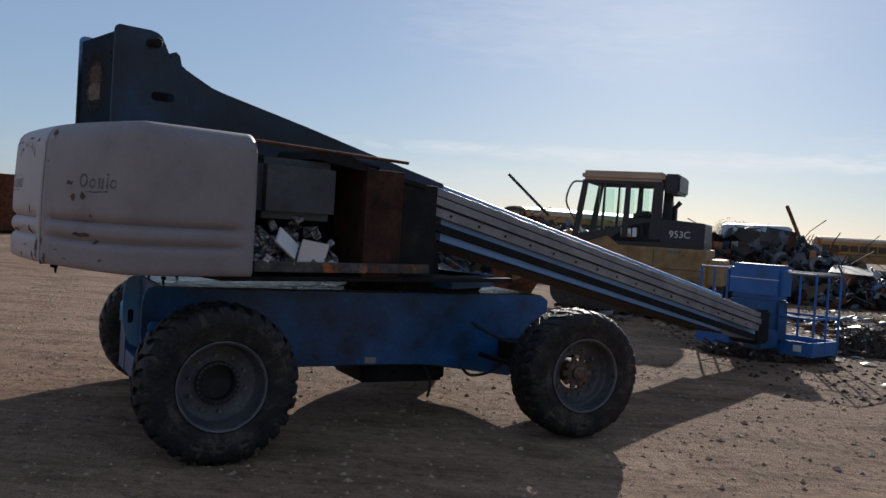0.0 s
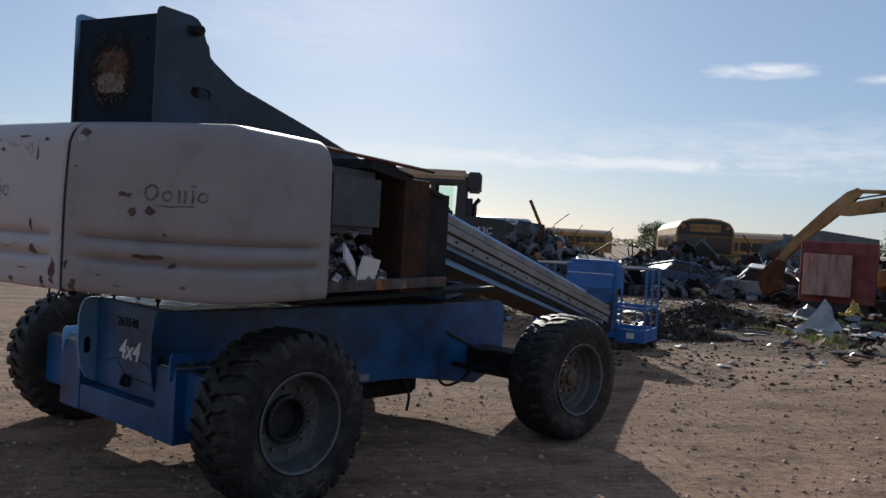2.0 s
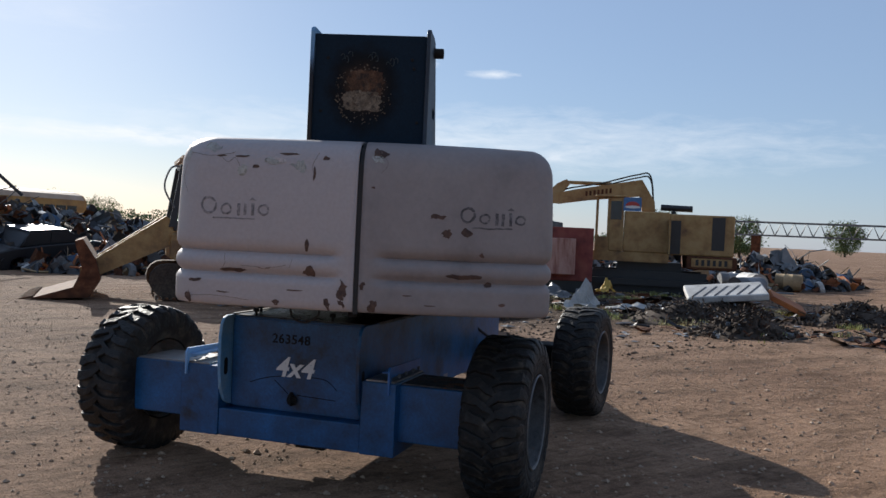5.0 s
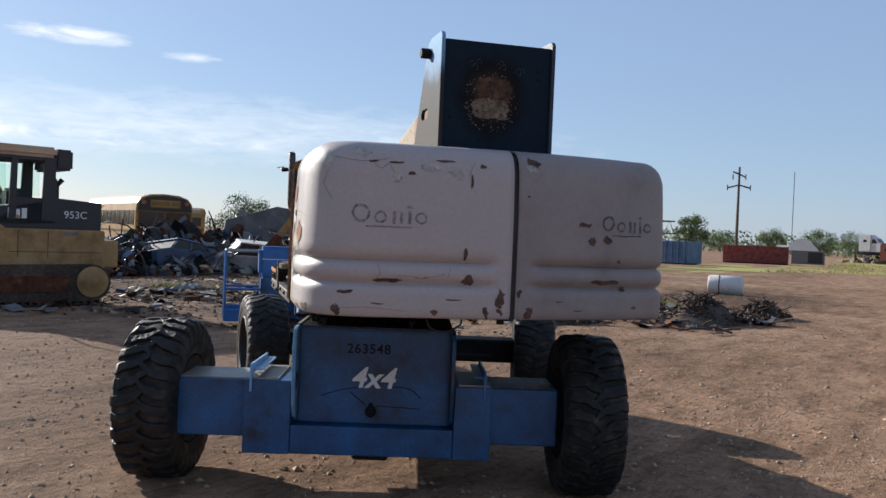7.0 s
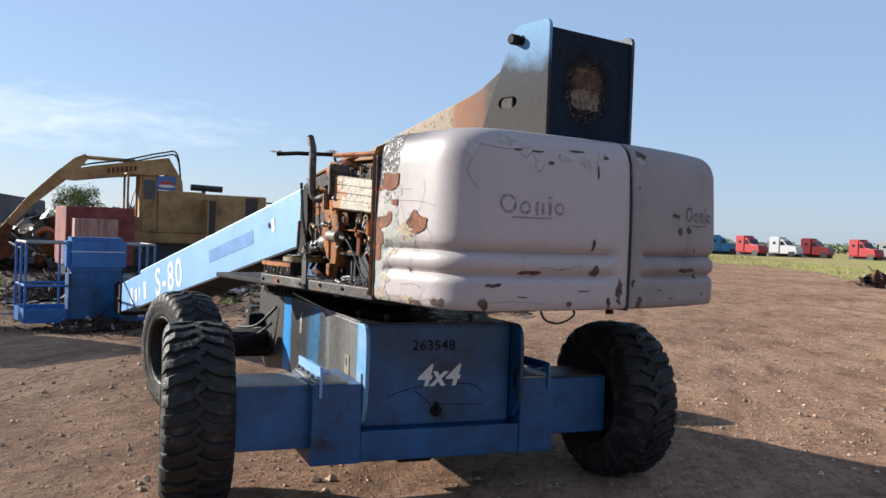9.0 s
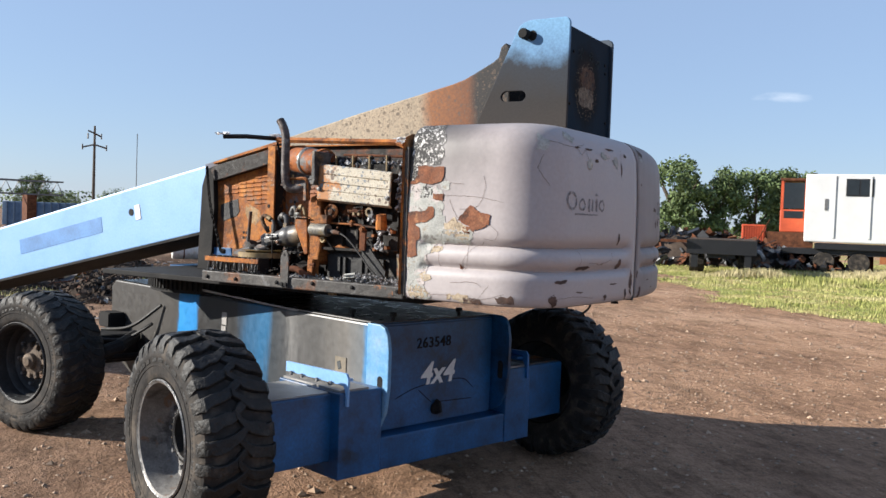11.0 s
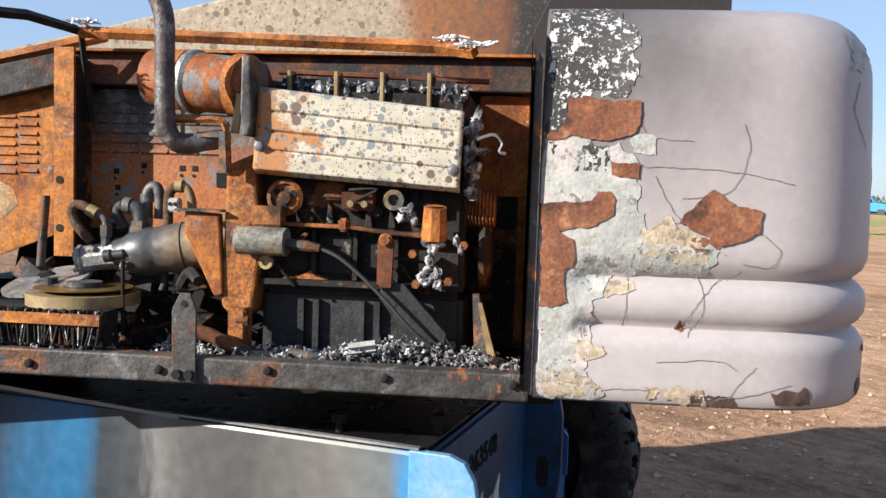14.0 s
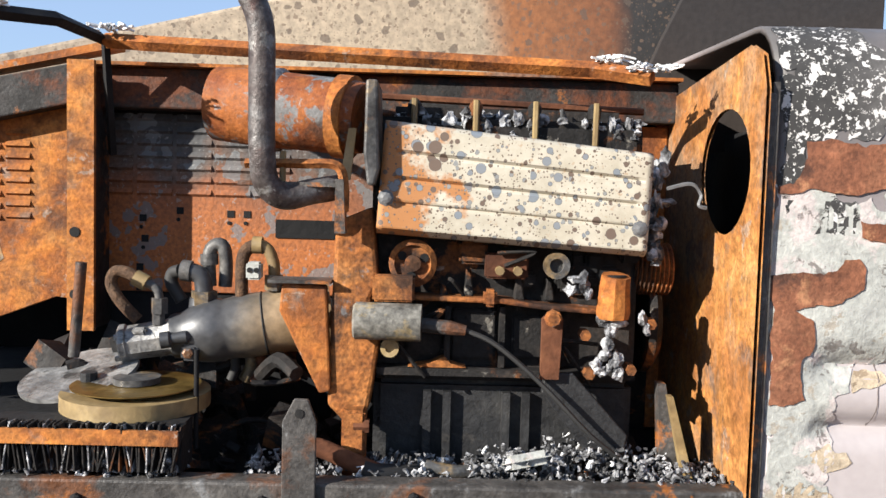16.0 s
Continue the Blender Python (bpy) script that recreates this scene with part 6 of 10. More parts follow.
part("mount_bolt", lathe(fresh(), [(0.014, 0), (0.014, 0.03)], 6, pose(-1.60, 0.95, 1.33, 0, 0, 90)), M_BROWNRUST, eng)
part("lever_plate", prism(fresh(), [(-1.56, 1.70), (-1.56, 1.80), (-1.575, 1.80), (-1.58, 1.70)], 0.95, 0.99, "y"), M_RAILGREY, eng)
# pump with hoses
M_BRAID = weathered("burnt_braided_hose", [(0.32, (0.05, 0.025, 0.014)), (0.5, (0.10, 0.055, 0.03)), (0.68, (0.17, 0.10, 0.06))], [(14, 0.56, 0.62, (0.03, 0.026, 0.024), 0.7)], scale=20, rough=0.85, bump=0.6, grain=220)
M_PUMP = graded("scorched_pump_casting", "X", -1.47, -1.21, [(0.0, (0.26, 0.17, 0.09)), (0.16, (0.34, 0.24, 0.14)), (0.36, (0.20, 0.16, 0.115)), (0.50, (0.10, 0.095, 0.09)), (0.7, (0.065, 0.066, 0.07)), (1.0, (0.05, 0.051, 0.054))], wob=0.3, wob_scale=7, rough=0.42, metal=0.2, bump=0.06, fine=0.2)
PUMP0, PUMP1 = Vector((-1.108, 0.825, 1.4525)), Vector((-1.535, 0.772, 1.520))


def on_pump(u):
    return PUMP0 + (PUMP1 - PUMP0) * ((u - PUMP0.x) / (PUMP1.x - PUMP0.x))


def pump_turn(prof, seg):
    return ring_path(fresh(), [on_pump(u) for u, _ in prof], [r for _, r in prof], seg)


pump = part("pump", pump_turn([(-1.108, 0.024), (-1.110, 0.037), (-1.113, 0.040), (-1.124, 0.040), (-1.127, 0.036), (-1.160, 0.0365), (-1.205, 0.038), (-1.212, 0.041)], 9), M_SILVER, eng, "scraped bright pump end", smooth=25)
part("pump_body", pump_turn([(-1.212, 0.038), (-1.213, 0.045), (-1.222, 0.047), (-1.235, 0.047), (-1.245, 0.052), (-1.262, 0.060), (-1.285, 0.065), (-1.310, 0.066), (-1.318, 0.063), (-1.330, 0.0635), (-1.36, 0.067), (-1.39, 0.067), (-1.40, 0.0655), (-1.44, 0.067), (-1.475, 0.070), (-1.49, 0.075), (-1.535, 0.075)], 30), M_PUMP, eng, "black pump body scorched ochre towards its bracket", smooth=40)
part("pump_seam", pump_turn([(-1.396, 0.0662), (-1.398, 0.0680), (-1.400, 0.0662)], 30), M_PAN, eng, smooth=35)
part("pump_lug", cbox(fresh(), on_pump(-1.26) + Vector((0, 0.052, -0.030)), (0.034, 0.02, 0.034), bev=0.006), M_PUMP, eng)
part("pump_bolt", lathe(fresh(), [(0.011, 0), (0.011, 0.008), (0.006, 0.010)], 6, pose(*(on_pump(-1.26) + Vector((0, 0.062, -0.030))))), M_CASTGREY, eng)
part("pump_boss", ring_path(fresh(), [on_pump(u) + Vector((0, 0.055, 0.002)) for u in (-1.205, -1.222, -1.226, -1.255, -1.262)], [0.017, 0.017, 0.012, 0.013, 0.006], 14), M_PUMP, eng, smooth=35)
part("pump_port", ring_path(fresh(), [on_pump(-1.268) + Vector((0, -0.01, 0.03)), on_pump(-1.268) + Vector((0, -0.01, 0.072))], [0.032, 0.026], 14), M_PUMP, eng, smooth=35)
part("pump_plug", cbox(fresh(), on_pump(-1.155) + Vector((0, 0.028, 0.026)), (0.030, 0.02, 0.014), bev=0.004), M_SILVER, eng)
for k in range(4):
    a = k * 1.571 + 0.6
    part("pump_bolt", ring_path(fresh(), [on_pump(-1.106) + Vector((0, 0.031 * math.cos(a), 0.031 * math.sin(a))), on_pump(-1.126) + Vector((0, 0.031 * math.cos(a), 0.031 * math.sin(a)))], 0.007, 6), M_SILVER, eng)
HOSES = [([(-1.146, 0.83, 1.505), (-1.11, 0.83, 1.543), (-1.092, 0.83, 1.578), (-1.101, 0.83, 1.602), (-1.128, 0.83, 1.600), (-1.150, 0.83, 1.585)], 0.0125, M_BRAID),
         ([(-1.150, 0.83, 1.585), (-1.172, 0.83, 1.577), (-1.186, 0.83, 1.566), (-1.190, 0.83, 1.545)], 0.009, M_CASTGREY),
         ([(-1.224, 0.79, 1.541), (-1.202, 0.79, 1.577), (-1.205, 0.79, 1.598), (-1.224, 0.80, 1.605)], 0.014, M_RUBBERHOSE),
         ([(-1.224, 0.80, 1.605), (-1.250, 0.80, 1.602), (-1.268, 0.80, 1.590), (-1.273, 0.80, 1.555)], 0.019, M_PUMP),
         ([(-1.274, 0.76, 1.57), (-1.272, 0.76, 1.635), (-1.285, 0.76, 1.657), (-1.303, 0.76, 1.652), (-1.308, 0.76, 1.61), (-1.306, 0.76, 1.57)], 0.0145, M_CASTGREY),
         ([(-1.350, 0.80, 1.555), (-1.350, 0.80, 1.624), (-1.360, 0.80, 1.652), (-1.384, 0.80, 1.664)], 0.0135, M_BRAID),
         ([(-1.384, 0.80, 1.664), (-1.404, 0.80, 1.652), (-1.416, 0.80, 1.620), (-1.416, 0.80, 1.578)], 0.0125, M_OCHRE),
         ([(-1.362, 0.76, 1.43), (-1.365, 0.76, 1.40), (-1.350, 0.76, 1.37)], 0.015, M_CASTGREY), ([(-1.332, 0.78, 1.43), (-1.334, 0.78, 1.40), (-1.325, 0.78, 1.375)], 0.010, M_RUBBERHOSE), ([(-1.388, 0.78, 1.43), (-1.390, 0.78, 1.40), (-1.375, 0.78, 1.37)], 0.012, M_BROWNRUST),
         ([(-1.49, 1.0, 1.30), (-1.54, 1.0, 1.30), (-1.60, 1.0, 1.275), (-1.66, 0.99, 1.25), (-1.70, 0.97, 1.245)], 0.018, M_BROWNRUST),
         ([(-1.62, 1.0, 1.262), (-1.66, 0.99, 1.248), (-1.72, 0.96, 1.243)], 0.021, M_RUBBERHOSE),
         ([(-1.06, 0.90, 1.626), (-1.045, 0.90, 1.44)], 0.011, M_RAILGREY), ([(-1.30, 0.955, 1.47), (-1.30, 0.955, 1.28)], 0.005, M_SOOT),
         ([(-1.90, 0.93, 1.262), (-1.86, 0.95, 1.25), (-1.80, 0.97, 1.25), (-1.74, 0.97, 1.26)], 0.013, M_CASTGREY)]
for pts, r, mt in HOSES:
    part("hose", ring_path(fresh(), bezier(pts, 5), r, 10), mt, eng, smooth=40)
for pts, r in (([(-1.140, 0.83, 1.592), (-1.164, 0.83, 1.580)], 0.017), ([(-1.226, 0.80, 1.606), (-1.246, 0.80, 1.604)], 0.022), ([(-1.372, 0.80, 1.662), (-1.392, 0.80, 1.662)], 0.018), ([(-1.273, 0.76, 1.615), (-1.272, 0.76, 1.638)], 0.019)):
    part("hose_collar", ring_path(fresh(), pts, r, 14), M_OCHRE if r < 0.0185 else M_CASTGREY, eng, smooth=35)
for p, r in (((-1.190, 0.83, 1.535), 0.017), ((-1.188, 0.83, 1.512), 0.013), ((-1.273, 0.80, 1.548), 0.027), ((-1.416, 0.80, 1.585), 0.019)):
    part("hose_fitting", lathe(fresh(), [(r, -0.016), (r, 0.016)], 6, pose(*p, 90)), M_CASTGREY, eng)
mb = part("manifold_block", cbox(fresh(), (-1.382, 0.83, 1.612), (0.030, 0.03, 0.036), bev=0.004), M_BLISTER, eng, "pale block with two bores")
for du in (-0.007, 0.007):
    part("bore", lathe(fresh(), [(0.0055, 0), (0.0055, 0.002)], 12, pose(-1.382 + du, 0.8455, 1.614)), M_SOOT, eng)
# starter-like cylinder and cable
part("solenoid", ring_path(fresh(), [(-1.595, 0.95, 1.533), (-1.60, 0.95, 1.533), (-1.725, 0.955, 1.532)], [0.030, 0.036, 0.036], 18), weathered("pale_scorched_zinc", [(0.3, (0.10, 0.095, 0.085)), (0.5, (0.20, 0.19, 0.165)), (0.68, (0.30, 0.28, 0.24))], [(16, 0.54, 0.6, (0.34, 0.25, 0.12), 0.7), (9, 0.58, 0.64, SOOTY, 0.8)], scale=14, rough=0.6, metal=0.2, bump=0.15), eng, "grey cylinder with a wire round it", smooth=35)
part("solenoid_bracket", cbox(fresh(), (-1.67, 0.93, 1.595), (0.08, 0.04, 0.05), bev=0.004), M_RUST, eng)
part("solenoid_cap", ring_path(fresh(), [(-1.725, 0.955, 1.528), (-1.78, 0.957, 1.524), (-1.81, 0.958, 1.520)], [0.014, 0.014, 0.010], 10), M_RAILGREY, eng)
part("cable", ring_path(fresh(), bezier([(-1.81, 0.958, 1.520), (-1.86, 0.965, 1.50), (-1.92, 0.97, 1.455), (-1.98, 0.975, 1.40), (-2.05, 0.98, 1.33), (-2.12, 0.97, 1.275)]), 0.005, 6), M_RUBBERHOSE, eng, "thin black cable")
# idler wheel, brackets, filter head at the fan end
bm = lathe(fresh(), [(0.045, 0), (0.047, 0.01), (0.036, 0.016), (0.034, 0.008), (0.016, 0.008), (0.016, 0.018), (0.006, 0.02)], 26, pose(-1.705, 0.90, 1.642))
idl = part("idler_wheel", bm, M_RUST, eng, "rusty idler wheel with three holes", smooth=30)
for k in range(3):
    a = k * 2.1 + 0.6
    part("idler_hole", lathe(fresh(), [(0.009, 0), (0.009, 0.002)], 12, pose(-1.705 + 0.025 * math.cos(a), 0.909, 1.642 + 0.025 * math.sin(a))), M_SOOT, eng)
part("ring_boss", lathe(fresh(), [(0.026, 0), (0.026, 0.012), (0.014, 0.012), (0.014, 0.0)], 20, pose(-1.985, 0.91, 1.645)), M_CASTGREY, eng, smooth=30)
part("plug_boss", lathe(fresh(), [(0.018, 0), (0.018, 0.02), (0.009, 0.02), (0.009, 0.012)], 18, pose(-1.665, 0.915, 1.478)), M_OCHRE, eng, smooth=30)
for u in (-1.875, -1.91):
    part("stud", lathe(fresh(), [(0.009, 0), (0.009, 0.02)], 8, pose(u, 0.90, 1.632)), M_OCHRE, eng)
part("stud_plate", cbox(fresh(), (-1.89, 0.885, 1.64), (0.085, 0.03, 0.05), bev=0.004), M_BROWNRUST, eng)
fh = part("filter_head", ring_path(fresh(), [(-2.092, 0.945, 1.548), (-2.092, 0.945, 1.562), (-2.093, 0.948, 1.612), (-2.094, 0.952, 1.632)], [0.030, 0.033, 0.029, 0.028], 9), M_FRAMERUST, eng, "orange rusty filter stub", smooth=35)
part("filter_bore", lathe(fresh(), [(0.020, 0), (0.020, 0.003)], 14, pose(-2.094, 0.953, 1.6325, 90) @ Matrix.Scale(-1, 4, (0, 1, 0))), M_SOOT, eng)
bm = fresh()
for u, z, a, b2 in ((-2.075, 1.545, 0.016, 0.012), (-2.10, 1.54, 0.018, 0.010), (-2.088, 1.525, 0.012, 0.016), (-2.085, 1.50, 0.011, 0.016), (-2.08, 1.478, 0.014, 0.012), (-2.062, 1.462, 0.012, 0.010), (-2.10, 1.468, 0.012, 0.018), (-2.072, 1.447, 0.016, 0.010), (-2.105, 1.445, 0.012, 0.016), (-2.09, 1.452, 0.010, 0.008), (-2.148, 1.55, 0.008, 0.016), (-2.158, 1.53, 0.007, 0.014),
                   (-2.012, 1.602, 0.014, 0.012), (-2.034, 1.615, 0.012, 0.020), (-2.02, 1.622, 0.018, 0.008), (-2.042, 1.595, 0.009, 0.014)):
    lump(bm, rnd, (u, 0.95, z), (a, 0.010, b2), 0.7)
part("melted_bracket", bm, M_MELT, eng, "pale melted alloy bracket", kind="stuff")
lk = part("link_arm", prism(fresh(), [(-1.955, 1.43), (-1.955, 1.545), (-1.975, 1.565), (-1.995, 1.545), (-1.99, 1.43)], 0.945, 0.96, "y"), M_BROWNRUST, eng, "rusty link arm")
part("link_bolt", lathe(fresh(), [(0.017, 0), (0.017, 0.008), (0.012, 0.009), (0.012, 0.02)], 8, pose(-1.975, 0.96, 1.548)), M_RUST, eng)
part("foot_bracket", prism(fresh(), [(-1.965, 1.44), (-2.02, 1.44), (-2.13, 1.32), (-2.12, 1.26), (-2.07, 1.26), (-1.96, 1.40)], 0.93, 0.945, "y"), M_PAN, eng, "dark slanting foot bracket", bevel=0.003)
for u, z in ((-2.04, 1.515), (-2.05, 1.44), (-2.13, 1.45), (-2.165, 1.54)):
    part("hex_bolt", lathe(fresh(), [(0.011, 0), (0.011, 0.035)], 6, pose(u, 0.92, z)), M_RUST, eng)
# fan pulley
bm = lathe(fresh(), [(0.05, 0), (0.115, 0), (0.118, 0.015), (0.10, 0.03), (0.05, 0.035)], 30, pose(-2.195, 0.72, 1.52, 0, 0, 90))
part("fan_pulley", bm, M_BLACKENED, eng, "blackened fan pulley", smooth=30)
for k in range(9):
    part("pulley_groove", lathe(fresh(), [(0.052, 0), (0.056, 0.004), (0.052, 0.008)], 20, pose(-2.20 + k * 0.0, 0.80, 1.635, 0, 0, 90) @ Matrix.Translation((0, -0.005 + k * 0.009 - 0.04, 0))), M_RUST, eng)
part("radiator_strut", prism(fresh(), [(-2.19, 1.42), (-2.205, 1.42), (-2.235, 1.26), (-2.20, 1.25)], 0.90, 0.93, "y"), M_RAILGREY, lift, "grey leaning strip")
part("radiator_strut", prism(fresh(), [(-2.205, 1.40), (-2.215, 1.40), (-2.26, 1.24), (-2.24, 1.24)], 0.93, 0.95, "y"), M_OCHRE, lift)
# muffler, its clamp and the exhaust stack
mf = part("muffler", ring_path(fresh(), [(-1.275, 0.745, 1.955), (-1.285, 0.745, 1.955), (-1.39, 0.77, 1.945), (-1.395, 0.77, 1.945), (-1.40, 0.772, 1.944), (-1.57, 0.82, 1.928), (-1.60, 0.83, 1.925)], [0.062, 0.077, 0.080, 0.084, 0.079, 0.076, 0.070], 30), M_MUFFLER, eng, "orange rusty muffler can", smooth=40)
part("muffler_band", ring_path(fresh(), [(-1.545, 0.81, 1.930), (-1.575, 0.818, 1.927)], 0.085, 30), M_FRAMERUST, eng, smooth=40)
part("muffler_ring", ring_path(fresh(), [(-1.405, 0.773, 1.9435), (-1.408, 0.774, 1.943), (-1.42, 0.7775, 1.942), (-1.423, 0.778, 1.9415)], [0.080, 0.0865, 0.0865, 0.080], 30), M_SILVER, eng, "bright ring clamp", smooth=30)
part("band_strap", prism(fresh(), [(-1.56, 1.80), (-1.575, 1.90), (-1.59, 1.90), (-1.58, 1.80)], 0.90, 0.91, "y"), M_OCHRE, eng)
part("muffler_flange", prism(fresh(), [(-1.612, 1.985), (-1.634, 1.985), (-1.64, 1.82), (-1.632, 1.79), (-1.618, 1.79), (-1.61, 1.85)], 0.84, 0.985, "y"), M_CASTGREY, eng, "scaled grey flange plate", bevel=0.005)
part("muffler_bracket", ring_path(fresh(), bezier([(-1.39, 0.97, 1.825), (-1.50, 0.975, 1.827), (-1.56, 0.975, 1.825), (-1.575, 0.975, 1.79), (-1.575, 0.97, 1.74)]), 0.009, 4), M_RUST, eng)
part("muffler_bracket", box(fresh(), -1.57, -1.38, 0.93, 0.985, 1.785, 1.793), M_RAILGREY, eng)
part("bracket_bolt", ring_path(fresh(), [(-1.46, 0.97, 1.79), (-1.46, 0.97, 1.85)], 0.006, 6), M_OCHRE, eng)
part("exhaust_pipe", ring_path(fresh(), bezier([(-1.375, 1.00, 2.165), (-1.40, 1.00, 2.13), (-1.422, 1.0, 2.07), (-1.425, 1.0, 1.97), (-1.427, 1.0, 1.85), (-1.435, 0.995, 1.79), (-1.465, 0.98, 1.765), (-1.51, 0.96, 1.775), (-1.56, 0.93, 1.785)], 6), 0.0245, 18, cap=True), M_PIPE, eng, "scorched bent exhaust pipe", smooth=50)
part("stack_bore", lathe(fresh(), [(0.019, 0), (0.019, 0.002)], 14, pose(-1.374, 1.0, 2.167, 90) @ Matrix.Scale(-1, 4, (0, 1, 0))), M_SOOT, eng)
# gear ring, clutch disc and burnt cooler core by the rail
gr = part("gear_ring", lathe(fresh(), [(0.140, 0), (0.140, 0.030), (0.126, 0.032), (0.123, 0.012), (0.05, 0.010), (0.045, 0.026), (0.02, 0.026), (0.02, 0)], 60, pose(-1.172, 0.91, 1.380, 90) @ Matrix.Scale(-1, 4, (0, 1, 0))), M_OCHRE, lift, "ochre gear ring lying flat", smooth=30)
part("ring_hub", lathe(fresh(), [(0.045, 0), (0.045, 0.012), (0.028, 0.014), (0.028, 0.004)], 30, pose(-1.172, 0.91, 1.406, 90) @ Matrix.Scale(-1, 4, (0, 1, 0))), M_CASTGREY, gr, smooth=30)
bm = lathe(fresh(), [(0.115, 0), (0.115, 0.008), (0.06, 0.010), (0.05, 0.02), (0.03, 0.02), (0.03, 0)], 60, pose(-1.04, 0.86, 1.400, 90 - 14, 8) @ Matrix.Scale(-1, 4, (0, 1, 0)))
dk = part("clutch_disc", bm, M_SILVER, lift, "grey toothed steel disc leaning", smooth=30)
part("disc_spline", lathe(fresh(), [(0.016, 0), (0.016, 0.07)], 12, pose(-1.075, 0.90, 1.41, 90) @ Matrix.Scale(-1, 4, (0, 1, 0))), M_PAN, dk)
part("ring_dish", lathe(fresh(), [(0.122, 0.0), (0.122, 0.002), (0.06, 0.002)], 48, pose(-1.172, 0.91, 1.3925, 90) @ Matrix.Scale(-1, 4, (0, 1, 0))), surf("oily_gold_dish", [(0.3, (0.10, 0.06, 0.015)), (0.6, (0.26, 0.17, 0.05)), (0.8, (0.36, 0.26, 0.10))], scale=10, rough=0.35, metal=0.6), gr)
core = part("cooler_core", box(fresh(), -1.30, -0.88, 0.98, 1.05, 1.262, 1.35), M_SOOT, lift, "burnt finned cooler core")
for k in range(58):
    u = -0.885 - k * 0.0072
    part("fin", cbox(fresh(), (u, 1.052 + rnd.uniform(-0.003, 0.004), 1.31), (0.0025, 0.03, 0.085), rot=(rnd.uniform(-9, 9), rnd.uniform(-14, 14), rnd.uniform(-12, 12))), M_MELT if k % 5 == 0 else M_BLACKENED, core)
part("core_strap", box(fresh(), -1.30, -0.86, 1.068, 1.076, 1.318, 1.345), M_FRAMERUST, core, "orange rusted strap")
# ash and debris along the rail
bm = fresh()
for k in range(1500):
    u = rnd.choice((rnd.uniform(-2.31, -1.82), rnd.uniform(-2.31, -1.82), rnd.uniform(-1.8, -1.4), rnd.uniform(-1.3, -0.86)))
    h2 = 0.055 * max(0.0, 1 - abs(u + 2.05) / 0.3) if u < -1.75 else 0.01
    if u > -1.35:
        v, z = rnd.uniform(1.0, 1.06), 1.262 + abs(rnd.gauss(0, 0.012))
    else:
        v, z = rnd.uniform(0.88, 1.03), 1.22 + rnd.random() * (0.02 + h2) + 0.015
    melt(bm, rnd, lambda r: (u, v, z), 1, rnd.uniform(0.003, 0.0072), 3)
part("ash", bm, M_ASH, lift, "white and grey ash and slag crumbs", kind="stuff")
bm = fresh()
for k in range(200):
    cbox(bm, (rnd.uniform(-2.3, -0.9), rnd.uniform(0.55, 1.0), 1.205 + abs(rnd.gauss(0, 0.02))), (rnd.uniform(0.01, 0.06), rnd.uniform(0.01, 0.03), rnd.uniform(0.005, 0.02)), rot=(rnd.uniform(-40, 40), rnd.uniform(-40, 40), rnd.uniform(0, 180)))
part("charred_litter", bm, M_BLACKENED, lift, "charred litter on the deck", kind="stuff")
# dark clutter behind and under the pump
cr = random.Random(77)
bm = fresh()
for k in range(70):
    p = Vector((cr.uniform(-1.56, -0.90), cr.uniform(0.52, 0.86), cr.uniform(1.21, 1.42)))
    if cr.random() < 0.5:
        cbox(bm, p, (cr.uniform(0.02, 0.10), cr.uniform(0.02, 0.08), cr.uniform(0.02, 0.09)), rot=(cr.uniform(-30, 30), cr.uniform(-30, 30), cr.uniform(0, 180)))
    else:
        d = Vector((cr.gauss(0, 0.09), cr.gauss(0, 0.05), cr.gauss(0, 0.06)))
        ring_path(bm, bezier([p, p + d * 0.5 + Vector((0, 0, cr.uniform(-0.03, 0.05))), p + d], 4), cr.uniform(0.005, 0.016), 7)
part("burnt_clutter", bm, M_BLACKENED, lift, "blackened pipes and lumps on the deck", kind="stuff")
for k in range(6):
    u, z = cr.uniform(-2.12, -1.64), cr.uniform(1.44, 1.66)
    p = Vector((u, 0.90, z))
    part("fuel_line", ring_path(fresh(), bezier([p, p + Vector((cr.gauss(0, 0.04), 0.02, 0.03)), p + Vector((cr.gauss(0, 0.08), 0.01, cr.gauss(0, 0.05)))], 5), 0.004, 6), M_BLACKENED, eng)
part("brass_fitting", lathe(fresh(), [(0.024, 0), (0.024, 0.03), (0.02, 0.034), (0.02, 0.05), (0.024, 0.052), (0.024, 0.066), (0.012, 0.068)], 10, pose(-1.80, 0.99, 1.235, 90) @ Matrix.Scale(-1, 4, (0, 1, 0))), M_OCHRE, lift, "brass coloured threaded fitting")
part("rag", cbox(fresh(), (-1.93, 1.0, 1.285), (0.09, 0.05, 0.026), bev=0.012, rot=(20, 8, 12)), M_BLISTER, lift, "crumpled pale grey rag")

# ---- chassis ----
bm = prism(fresh(), [(-2.235, 0.42), (-2.235, 1.03), (1.05, 1.03), (1.13, 0.98), (1.13, 0.45), (0.75, 0.30), (-0.1, 0.42)], -0.52, 0.46, "y")
chas = part("chassis", bm, M_CHASSIS, lift, "blue chassis box, sooty and scorched grey on the engine side", m=CH, bevel=0.012)
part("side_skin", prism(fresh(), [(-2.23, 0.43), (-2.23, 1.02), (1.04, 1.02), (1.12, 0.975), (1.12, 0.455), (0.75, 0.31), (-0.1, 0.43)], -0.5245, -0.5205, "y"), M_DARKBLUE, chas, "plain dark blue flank")
